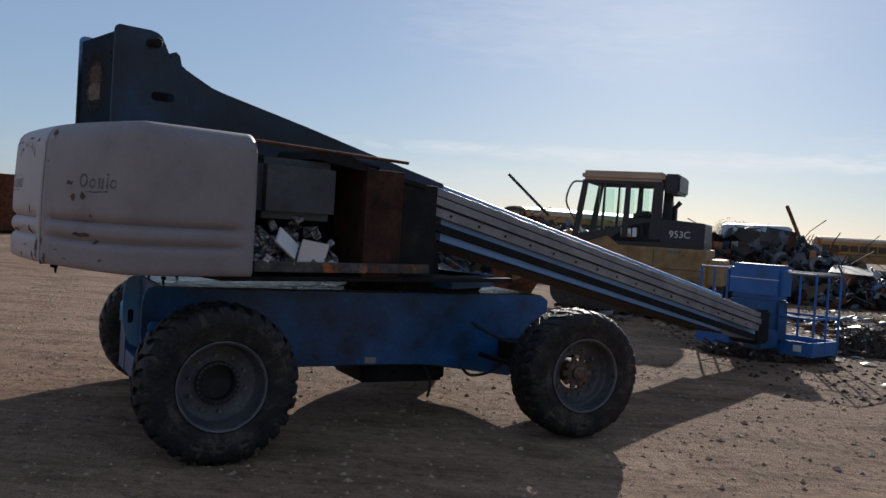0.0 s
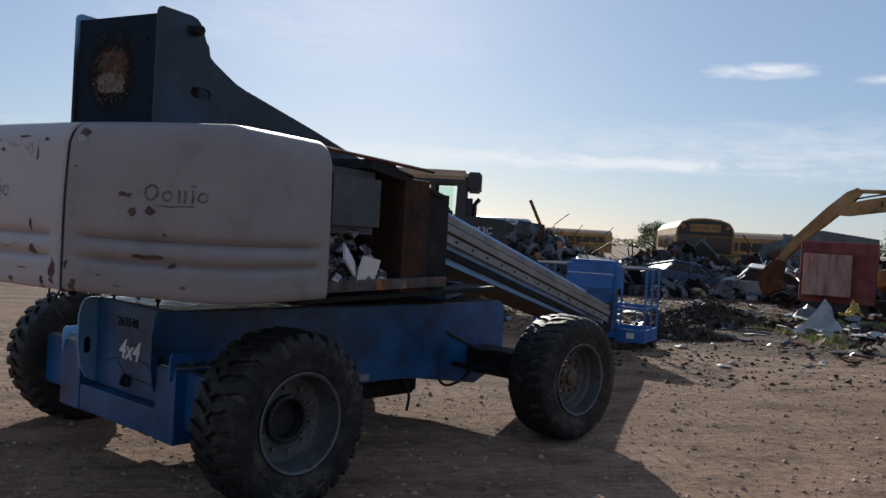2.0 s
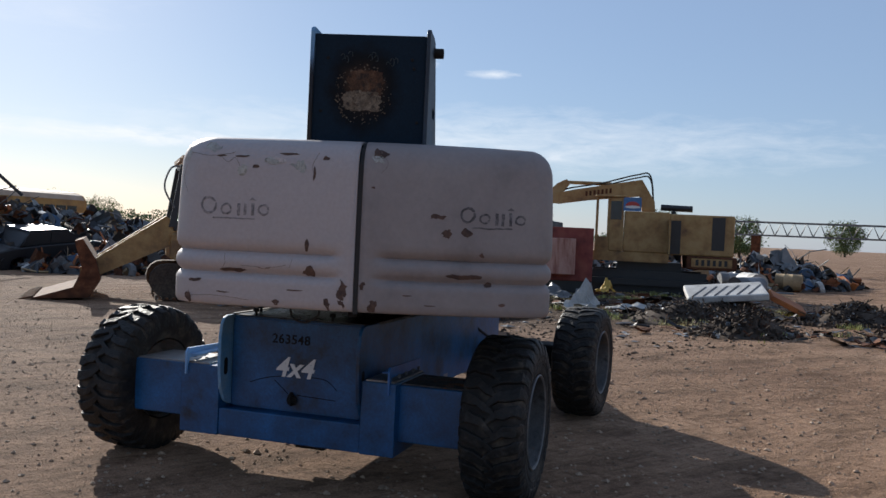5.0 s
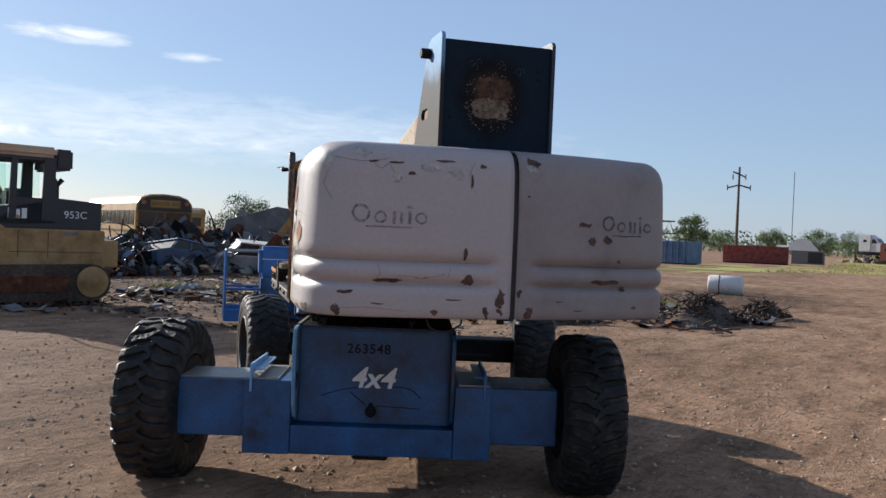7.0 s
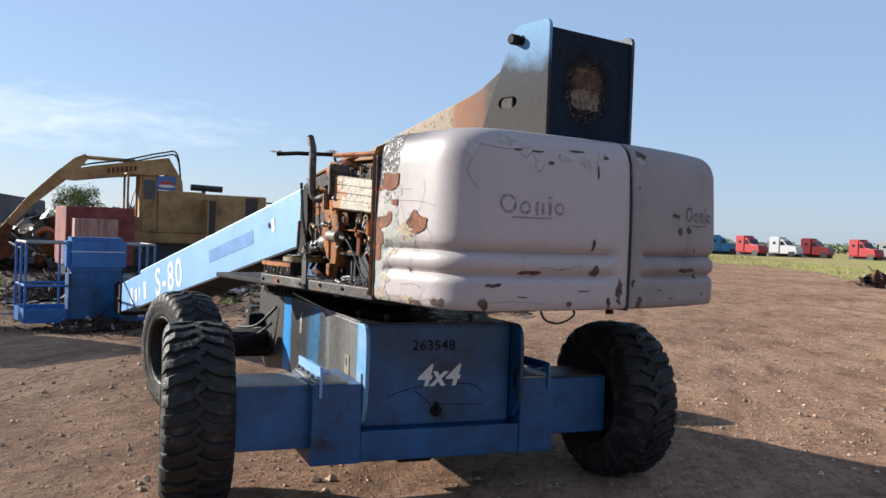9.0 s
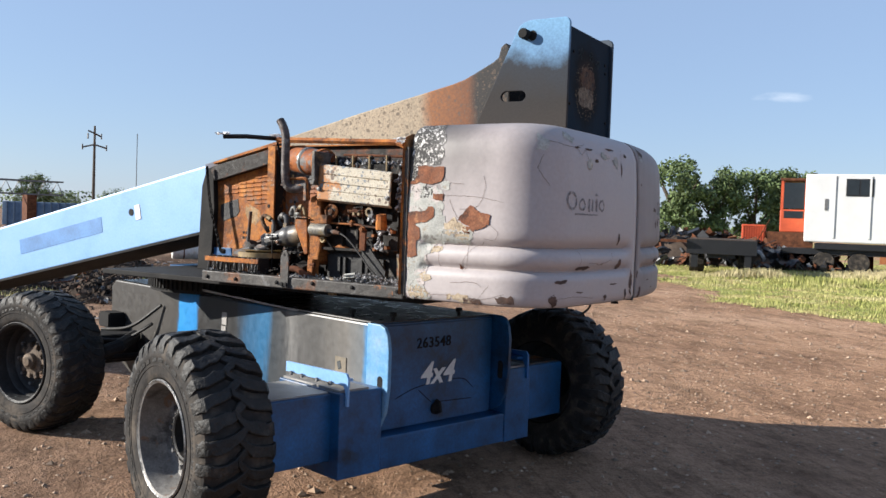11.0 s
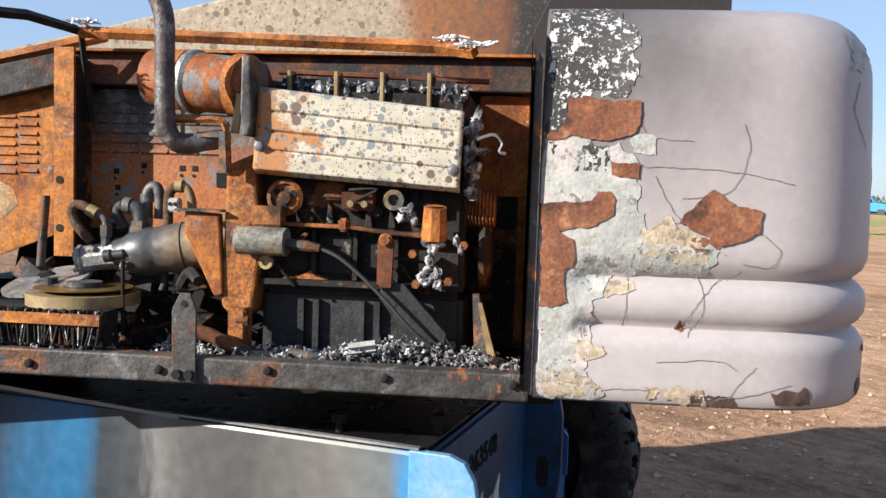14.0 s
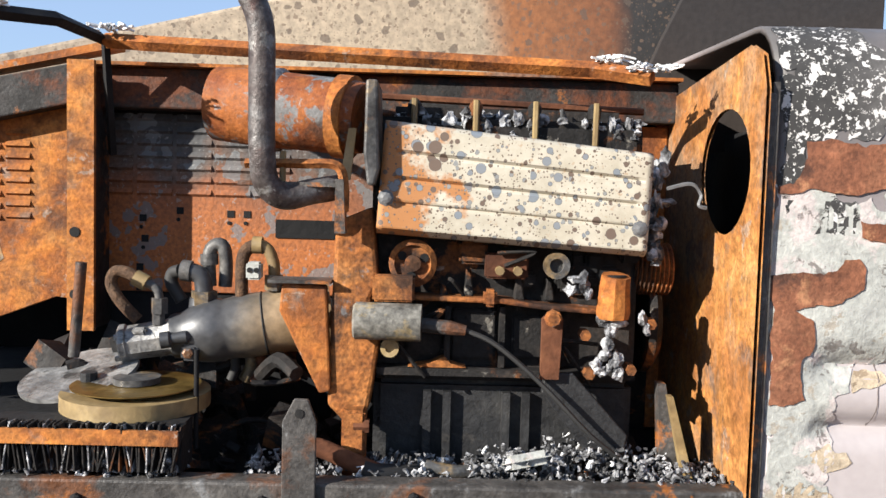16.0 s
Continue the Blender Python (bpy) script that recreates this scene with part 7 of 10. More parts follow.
part("chassis_top", box(fresh(), -2.26, 1.0, -0.515, 0.455, 1.031, 1.036), M_OILY, chas, "black oily top plate")
part("top_lip", box(fresh(), -2.25, -1.18, 0.452, 0.470, 1.037, 1.043), M_TRAY, chas)
face = part("end_plate", box(fresh(), -2.280, -2.236, -0.50, 0.445, 0.43, 1.025, bev=0.012), M_DARKBLUE, chas, "dark blue end plate")
for v in (0.46, -0.52):
    root = -2.225 if v > 0 else -2.10
    pts = [(root, 1.035), (-2.33, 1.035), (-2.37, 1.02), (-2.395, 0.98), (-2.41, 0.90), (-2.41, 0.70), (-2.39, 0.56), (-2.34, 0.47), (-2.28, 0.44), (root, 0.44)]
    w = part("wing_plate", prism(fresh(), pts, v - 0.012, v + 0.012, "y"), M_LITWING if v > 0 else M_DARKBLUE, chas, "worn blue wing plate with a slot, paled as if sunlit" if v > 0 else "blue wing plate with a slot", bevel=0.004)
    sl = [(-2.345 + 0.022 * math.cos(a), 0.70 + (0.035 if math.sin(a) > 0 else -0.035) + 0.022 * math.sin(a)) for a in np.linspace(0, 2 * math.pi, 18, endpoint=False)]
    for s in (1, -1):
        part("slot", prism(fresh(), sl, v + s * 0.0125, v + s * 0.0135, "y"), M_SOOT, w)
words("stencil", "4x4", 0.178, M_WHITEP, pose(-2.2825, -0.02, 0.715, 90, 0, -90), face, spread=1.02, slant=0.25, bold=0.004)
words("stencil", "263548", 0.085, M_SOOT, pose(-2.2825, 0.01, 0.90, 90, 0, -90), face, spread=1.1, bold=0.0008)
part("tow_eye", ring_path(fresh(), [(-2.290, -0.015, 0.52 + 0.035), (-2.315, -0.015, 0.545), (-2.325, -0.015, 0.50), (-2.290, -0.015, 0.485)], 0.013, 8), M_SOOT, chas, "dark tow eye")
part("tow_eye_boss", lathe(fresh(), [(0.036, 0), (0.036, 0.012), (0.02, 0.015)], 16, pose(-2.280, -0.015, 0.51, 0, 0, 90)), M_SOOT, chas)
for pts in ([(0.30, 0.60), (0.18, 0.64), (0.06, 0.66)], [(-0.12, 0.67), (-0.25, 0.66), (-0.33, 0.60)], [(-0.05, 0.545), (-0.2, 0.54), (-0.32, 0.535)], [(0.12, 0.63), (0.02, 0.55)]):
    part("scratch", ring_path(fresh(), bezier([(-2.2812, a, b) for a, b in pts], 6), 0.0026, 4), M_SOOT, face)
axb = part("rear_axle_box", box(fresh(), -2.232, -1.80, -0.76, 0.76, 0.25, 0.66), M_DARKBLUE, lift, "blue rear axle box", m=CH, bevel=0.008)
for sd in (1, -1):
    part("axle_box_end", box(fresh(), -2.375, -1.82, *sorted((0.476 if sd > 0 else -0.536, sd * 0.765)), 0.245, 0.70), M_DARKBLUE, axb, bevel=0.006)
    part("axle_cap", box(fresh(), -2.36, -1.84, *sorted((sd * 0.56, sd * 0.75)), 0.701, 0.712), M_TRAY, axb, "pale worn axle top")
    # near bracket and flange take the light boom blue to paint sunlight on them
    br = part("pad_bracket", prism(fresh(), [(-2.392, 0.63), (-2.392, 0.775), (-2.375, 0.80), (-1.83, 0.79), (-1.83, 0.735), (-2.355, 0.735), (-2.372, 0.70), (-2.372, 0.63)], sd * 0.715, sd * 0.728, "y"), M_BOOMBLUE if sd > 0 else M_BLUE, axb, "blue bent pad bracket, the near one painted as sunlit")
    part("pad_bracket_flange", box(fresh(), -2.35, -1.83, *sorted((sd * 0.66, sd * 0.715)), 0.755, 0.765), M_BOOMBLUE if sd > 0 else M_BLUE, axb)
    for u in (-2.26, -2.14, -2.0, -1.9):
        part("bracket_bolt", lathe(fresh(), [(0.012, 0), (0.012, 0.014)], 6, pose(u, sd * 0.735, 0.735, 0, 0, 0 if sd > 0 else 180)), M_GREYSTEEL, axb)
    part("axle_beam", box(fresh(), -2.30, -1.87, *sorted((sd * 0.74, sd * 1.19)), 0.33, 0.685), M_DARKBLUE, lift, "blue sliding axle beam", m=CH, bevel=0.008)
    part("beam_top", box(fresh(), -2.28, -1.89, *sorted((sd * 0.77, sd * 1.18)), 0.686, 0.694), M_TRAY if sd > 0 else M_RAILGREY, lift, "worn pale beam top", m=CH)
part("axle_lip", box(fresh(), -2.368, -2.234, -0.535, 0.475, 0.247, 0.426), M_DARKBLUE, axb, "worn blue lower lip of the axle box", bevel=0.008)
part("axle_jaw", prism(fresh(), [(-0.04, 0.25), (-0.05, 0.19), (-0.13, 0.14), (-0.11, 0.12), (0.10, 0.12), (0.12, 0.14), (0.04, 0.19), (0.03, 0.25)], -1.98, -1.92, "x"), M_SOOT, axb, "dark hanging jaw under the axle", bevel=0.006)
part("front_axle", box(fresh(), 0.62, 0.92, -1.26, 1.02, 0.42, 0.64), M_SOOT, lift, "black front axle", m=CH, bevel=0.02)
part("front_axle_arm", ring_path(fresh(), [(0.6, 0.5, 0.62), (0.3, 0.75, 0.6), (0.35, 1.0, 0.52)], 0.05, 10), M_SOOT, lift, m=CH)
part("steering_rod", ring_path(fresh(), [(0.45, -1.0, 0.5), (0.42, 0.95, 0.5)], 0.022, 8), M_SOOT, lift, m=CH)
part("drive_shaft", ring_path(fresh(), [(-1.8, -0.1, 0.38), (0.6, -0.1, 0.42)], 0.04, 10), M_SOOT, lift, m=CH)
part("belly_tank", box(fresh(), -0.6, 0.2, -0.35, 0.35, 0.24, 0.42, bev=0.03), M_SOOT, lift, "sooty belly pan", m=CH)
for pts in ([(0.25, -0.5, 0.42), (0.35, -0.52, 0.32), (0.55, -0.52, 0.34), (0.7, -0.55, 0.45)], [(0.3, 0.5, 0.75), (0.5, 0.62, 0.62), (0.62, 0.8, 0.62)], [(0.3, -0.5, 0.8), (0.55, -0.62, 0.66), (0.7, -0.85, 0.6)], [(0.2, 0.48, 0.9), (0.45, 0.6, 0.72), (0.7, 0.72, 0.68)], [(-0.05, -0.4, 0.4), (0.02, -0.42, 0.25), (0.0, -0.42, 0.12)]):
    part("hydraulic_hose", ring_path(fresh(), bezier(pts, 6), 0.013, 8), M_RUBBERHOSE, lift, m=CH)
part("valve_bank", cbox(fresh(), (0.95, 0.53, 0.72), (0.2, 0.14, 0.12), bev=0.01), M_SOOT, lift, "black valve bank", m=CH)
part("chassis_slot_plate", cbox(fresh(), (-0.6, -0.523, 0.465), (0.1, 0.006, 0.05)), M_TRAY, chas)
part("warning_plate", cbox(fresh(), (-1.985, 0.463, 0.752), (0.10, 0.004, 0.12)), plain("yellowed_plate", (0.24, 0.20, 0.145), 0.7), chas, "yellowed warning plate")
part("warning_plate_mark", cbox(fresh(), (-1.975, 0.466, 0.765), (0.03, 0.003, 0.045), rot=(0, 20, 0)), M_SOOTGREY, chas)
part("data_plate", cbox(fresh(), (-0.691, 0.463, 0.895), (0.06, 0.005, 0.085)), M_TRAY, chas, "small pale data plate")
part("data_plate", cbox(fresh(), (-0.685, 0.463, 0.815), (0.055, 0.005, 0.055)), M_TRAY, chas)
part("top_strip", prism(fresh(), [(-1.55, 1.03), (-0.3, 1.06), (-0.3, 1.075), (-1.55, 1.04)], 0.462, 0.472, "y"), M_TRAY, chas)
for u, v in ((-2.24, 0.30), (-2.22, -0.25), (-2.0, 0.40)):
    part("stop_bolt", ring_path(fresh(), [(u, v, 1.036), (u, v, 1.06), (u, v, 1.062), (u, v, 1.085)], [0.01, 0.01, 0.02, 0.02], 8), M_SOOT, chas)


M_RIM = weathered("sooty_grey_rim", [(0.3, (0.05, 0.052, 0.056)), (0.5, (0.10, 0.102, 0.106)), (0.7, (0.15, 0.15, 0.15))], [(5, 0.56, 0.64, SOOTY, 0.7), (11, 0.6, 0.65, (0.16, 0.09, 0.05), 0.6)], scale=5, rough=0.6, metal=0.2, bump=0.12, fine=0.2)
M_PALERIM = weathered("scuffed_grey_rim", [(0.3, (0.13, 0.125, 0.12)), (0.5, (0.21, 0.2, 0.19)), (0.7, (0.29, 0.275, 0.255))], [(4, 0.53, 0.62, (0.05, 0.046, 0.042), 0.85), (9, 0.58, 0.64, (0.22, 0.11, 0.05), 0.65)], scale=5, rough=0.6, metal=0.15, bump=0.12, fine=0.2)


def wheel(name, m, lugged, label, rim_finish=None, lip=None):
    w = new(name)
    w.parent, w.matrix_basis = lift, m
    tagged(w, label=label)
    prof = [(0.285, -0.150), (0.292, -0.172), (0.33, -0.186), (0.40, -0.192), (0.445, -0.188), (0.474, -0.172), (0.487, -0.14), (0.492, -0.07), (0.494, 0), (0.492, 0.07), (0.487, 0.14), (0.474, 0.172), (0.445, 0.188), (0.425, 0.191), (0.42, 0.194), (0.40, 0.194), (0.395, 0.191), (0.36, 0.190), (0.33, 0.187), (0.305, 0.182), (0.292, 0.172), (0.285, 0.150)]
    part("tyre", lathe(fresh(), prof, 72, closed=True), M_TYRE, w, smooth=35)
    part("rim_lip", lathe(fresh(), [(0.286, 0.176), (0.292, 0.183), (0.286, 0.189), (0.279, 0.183)], 56, closed=True), lip or M_GREYSTEEL, w, "worn rim lip", smooth=40)
    # tread: a curved bar from the shoulder inwards, hooked over the crown, its neighbour from the other side between
    bm = fresh()
    nl = 30 if lugged else 34
    k = 0.028 if lugged else 0.012
    for s in (1, -1):
        for i in range(nl):
            a0 = 2 * math.pi * (i + (0.5 if s > 0 else 0)) / nl
            rows = []
            wide = rnd.uniform(0.92, 1.12)
            for y, da, half, top in ((-0.030, -0.175, 0.040, 0.494 + k), (0.004, -0.115, 0.052, 0.495 + k), (0.040, -0.065, 0.060, 0.494 + k), (0.085, -0.025, 0.066, 0.492 + k), (0.130, -0.005, 0.070, 0.488 + k), (0.160, 0.0, 0.072, 0.479 + k), (0.180, 0.0, 0.072, 0.463 + k * 0.8), (0.191, 0.0, 0.068, 0.443 + k * 0.4), (0.1935, 0.0, 0.060, 0.428)):
                jit, da2, half2 = rnd.uniform(-0.009, 0.004), da + rnd.uniform(-0.020, 0.020), half * 0.84 * wide * rnd.uniform(0.85, 1.14)
                row = []
                for rr, hw in ((top - 0.05, half2 + 0.012), (top + jit - 0.003, half2 + 0.002), (top + jit, half2 - 0.008)):
                    for e in (-1, 1):
                        a = a0 + da2 + e * hw
                        row.append(bm.verts.new((rr * math.cos(a), s * y, rr * math.sin(a))))
                rows.append(row)
            for r0, r1 in zip(rows, rows[1:]):
                for p, q in ((0, 2), (2, 4), (4, 5), (5, 3), (3, 1)):
                    bm.faces.new((r0[p], r0[q], r1[q], r1[p]))
            for row in (rows[0], rows[-1]):
                bm.faces.new([row[p] for p in (0, 2, 4, 5, 3, 1)])
    part("tread", bm, M_LUG, w, "deep interlocking tread bars" if lugged else "worn shallow tread", smooth=30, kind="stuff")
    # raised moulding round the sidewall
    bm = lathe(fresh(), [(0.355, 0.188), (0.358, 0.193), (0.362, 0.193), (0.364, 0.189)], 64, cap=False)
    for i in range(34):
        a = i * 0.075 + (1.2 if i > 16 else 0.0)
        cbox(bm, (0.388 * math.cos(a), 0.1915, 0.388 * math.sin(a)), (0.022, 0.005, 0.012 + 0.008 * rnd.random()), rot=(0, -math.degrees(a), 0))
    part("sidewall_moulding", bm, M_TYRE, w)
    dish = [(0.284, 0.17), (0.292, 0.180), (0.286, 0.187), (0.272, 0.180), (0.266, 0.14), (0.262, 0.10), (0.256, 0.055), (0.246, 0.035), (0.228, 0.026), (0.14, 0.030), (0.135, 0.018), (0.24, 0.005), (0.27, -0.05), (0.28, -0.17)] if lugged else \
           [(0.284, 0.17), (0.292, 0.180), (0.286, 0.187), (0.272, 0.180), (0.262, 0.145), (0.256, 0.085), (0.246, 0.075), (0.236, 0.03), (0.215, 0.012), (0.14, 0.015), (0.135, 0.0), (0.24, 0.0), (0.27, -0.05), (0.28, -0.17)]
    rim = part("rim", lathe(fresh(), dish, 56, cap=False), rim_finish or M_RIM, w, "dull grey dished steel rim", smooth=35)
    y0 = 0.030 if lugged else 0.015
    for i in range(10):
        a = 2 * math.pi * i / 10
        b2 = ring_path(fresh(), [(0.185 * math.cos(a), y0 - 0.01, 0.185 * math.sin(a)), (0.185 * math.cos(a), y0 + 0.025, 0.185 * math.sin(a))], 0.012, 6)
        part("wheel_nut", b2, M_GREYSTEEL, rim)
    hubp = [(0.135, y0 - 0.1), (0.142, y0 + 0.0), (0.142, y0 + 0.03), (0.122, y0 + 0.036), (0.114, y0 + 0.03), (0.110, y0 - 0.05), (0.02, y0 - 0.055)] if lugged else [(0.10, y0 - 0.1), (0.10, y0 + 0.03), (0.098, y0 + 0.05), (0.06, y0 + 0.055), (0.056, y0 + 0.085), (0.04, y0 + 0.09), (0.03, y0 + 0.10), (0.012, y0 + 0.10)]
    hub = part("hub", lathe(fresh(), hubp, 28), M_PAN if lugged else M_HUBRUST, w, "dark ringed hub with an open bore" if lugged else "toothed rusty grey hub", smooth=35)
    for i in range(10 if not lugged else 24):
        a = 2 * math.pi * i / (10 if not lugged else 24)
        if lugged:
            part("hub_bolt", ring_path(fresh(), [(0.132 * math.cos(a), y0 + 0.03, 0.132 * math.sin(a)), (0.132 * math.cos(a), y0 + 0.039, 0.132 * math.sin(a))], 0.0045, 6), M_PALERIM, hub)
        else:
            part("hub_tooth", cbox(fresh(), (0.108 * math.cos(a), y0 + 0.038, 0.108 * math.sin(a)), (0.05, 0.03, 0.040), rot=(0, -math.degrees(a), 0), bev=0.006), M_HUBRUST, hub)
    return w


M_HUBRUST = weathered("rusty_hub", [(0.3, (0.07, 0.05, 0.035)), (0.5, (0.14, 0.10, 0.07)), (0.7, (0.22, 0.17, 0.13))], [(9, 0.55, 0.62, (0.05, 0.04, 0.035), 0.7)], scale=9, rough=0.8, bump=0.2)
wheel("wheel", CH @ pose(-1.961, 1.348, 0.495, 0, 0, -3.6), True, "rear wheel with deep interlocking tread and a bright rim lip", M_PALERIM, M_SILVER)
wheel("wheel", CH @ pose(-2.059, -1.400, 0.499, 0, 25, 180.6), True, "rear wheel with deep interlocking tread and a grey rim")
wheel("wheel", CH @ pose(0.771, -1.439, 0.503, 0, 0, 175.6), False, "front wheel with a worn tread and a rusty hub")
wheel("wheel", CH @ pose(0.641, 1.194, 0.49, 0, 0, 18.4), False, "front wheel with a worn tread and a blackened rim, steered outward", M_PAN, M_PAN)

# ---- the yard round the lift ----
COLS = {
    "rust": M_BROWNRUST, "dark": M_BLACKP, "grey": surf("scrap_grey", [(0.3, (0.10, 0.105, 0.11)), (0.6, (0.2, 0.205, 0.21)), (0.8, (0.32, 0.32, 0.32))], scale=2, rough=0.55, metal=0.3, per_island=0.5),
    "white": surf("scrap_white", [(0.3, (0.30, 0.29, 0.275)), (0.7, (0.58, 0.57, 0.54))], scale=2, rough=0.6, per_island=0.3),
    "blue": surf("scrap_blue", [(0.3, (0.03, 0.08, 0.16)), (0.7, (0.09, 0.16, 0.26))], scale=2, rough=0.6, per_island=0.4),
    "orange": surf("scrap_orange", [(0.3, (0.30, 0.09, 0.03)), (0.7, (0.48, 0.17, 0.05))], scale=2, rough=0.7, per_island=0.4),
    "tan": surf("scrap_tan", [(0.3, (0.22, 0.15, 0.08)), (0.7, (0.40, 0.29, 0.16))], scale=2, rough=0.8, per_island=0.4),
}
M_SOIL = surf("dark_soil", [(0.3, (0.045, 0.034, 0.027)), (0.55, (0.085, 0.062, 0.047)), (0.75, (0.13, 0.095, 0.07))], scale=1.5, rough=0.95, bump=0.7, bump_scale=22, fine=0.35, spec=0.15)


def bent_sheet(bm, c, w, l, rot, curl, r):
    m = pose(*c, *rot)
    rows = []
    for i in range(4):
        a = curl * (i / 3 - 0.5)
        y = l * (i / 3 - 0.5)
        rows.append([bm.verts.new(m @ Vector((x, y * math.cos(a) + r.uniform(-0.04, 0.04) * l, abs(y) * math.sin(abs(a)) + r.uniform(-0.06, 0.06) * l))) for x in (-w / 2, w * r.uniform(-0.1, 0.1), w / 2)])
    for r0, r1 in zip(rows, rows[1:]):
        for k in range(2):
            bm.faces.new((r0[k], r0[k + 1], r1[k + 1], r1[k]))


def mound(cx, cy, rx, ry, h, seed, n=26):
    bm = fresh()
    rings = []
    for j in range(9):
        f = j / 8
        ring = []
        for i in range(n):
            a = 2 * math.pi * i / n
            k = 1 + 0.25 * noise.noise((math.cos(a) * 1.3 + seed, math.sin(a) * 1.3, 0.5))
            z = h * (math.cos(f * math.pi) * 0.5 + 0.5) * (1 + 0.45 * noise.noise((math.cos(a) * f * 3 + seed, math.sin(a) * f * 3, 4.0)))
            ring.append(bm.verts.new((rx * f * k * math.cos(a) + 0.03 * noise.noise((i, j, seed)), ry * f * k * math.sin(a), z - (0.12 if j == 8 else 0))))
        rings.append(ring)
    for r0, r1 in zip(rings, rings[1:]):
        for i in range(n):
            bm.faces.new((r0[i], r0[(i + 1) % n], r1[(i + 1) % n], r1[i]))
    bmesh.ops.remove_doubles(bm, verts=bm.verts[:], dist=0.001)
    return bm


def scrap_heap(cx, cy, rx, ry, h, count, seed, rot=0.0, mix=("rust", "dark", "grey", "grey", "dark", "dark", "rust", "grey", "blue", "dark", "dark", "grey", "dark", "white", "rust", "dark", "tan", "grey", "dark", "orange"), label="tangled heap of crushed sheet metal and scrap"):
    r = random.Random(seed)
    e = thing("scrap_heap", pose(cx, cy, 0, 0, 0, rot), label, "scrap heap", "scrap heaps across the yard")
    part("heap_core", mound(0, 0, rx, ry, h * 0.8, seed * 1.7), M_SOIL, e, "dark earth and crushed metal core", smooth=30)
    groups = {k: fresh() for k in set(mix)}
    for _ in range(count * 3):
        k = r.choice(mix)
        bm = groups[k]
        f, a = math.sqrt(r.random()), r.uniform(0, 6.283)
        x, y = rx * f * math.cos(a), ry * f * math.sin(a)
        z = max(0.05, h * 0.8 * (math.cos(f * math.pi) * 0.5 + 0.5) + r.uniform(-0.1, 0.30) * h * 0.5)
        rt = (r.uniform(-70, 70), r.uniform(-70, 70), r.uniform(0, 360))
        q, big = r.random(), 1.0 + 1.6 * r.random() ** 5
        if q < 0.45:
            bent_sheet(bm, (x, y, z), r.uniform(0.12, 0.45) * big, r.uniform(0.15, 0.6) * big, rt, r.uniform(0.3, 2.2), r)
        elif q < 0.66:
            d = Vector((r.uniform(-1, 1), r.uniform(-1, 1), r.uniform(-0.3, 0.6))).normalized() * r.uniform(0.4, 1.5)
            p = Vector((x, y, z))
            ring_path(bm, [p, p + d * 0.5 + Vector((0, 0, r.uniform(-0.1, 0.2))), p + d], r.uniform(0.008, 0.03), 4)
        elif q < 0.95:
            cbox(bm, (x, y, z), (r.uniform(0.06, 0.4) * big, r.uniform(0.05, 0.28) * big, r.uniform(0.03, 0.22) * big), rot=rt)
        else:
            lathe(bm, [(0.18, -0.08), (0.30, -0.09), (0.33, 0), (0.30, 0.09), (0.18, 0.08)], 12, pose(x, y, z, *rt), closed=True)
    for k, bm in groups.items():
        part("scrap_" + k, bm, COLS[k], e, kind="stuff")
    return e


for args in ((0.8, 31.5, 7.0, 3.0, 2.2, 330, 3), (8.4, 28.6, 5.4, 3.0, 2.1, 560, 4), (11.4, 25.6, 4.0, 1.6, 0.7, 260, 14), (4.6, 27.6, 3.6, 1.6, 0.8, 220, 15), (14.2, 27.2, 4.6, 2.6, 1.45, 330, 5), (18.6, 23.8, 3.6, 2.6, 1.8, 190, 6), (-7.0, 35.5, 7.0, 3.0, 2.6, 260, 8), (20.5, 29.5, 3.5, 2.5, 2.2, 140, 9), (4.5, 34.0, 5.0, 2.5, 2.0, 220, 12), (29.0, 20.5, 6.0, 3.0, 1.3, 200, 10), (25.5, 24.5, 4.0, 2.5, 2.4, 150, 11)):
    scrap_heap(*args)


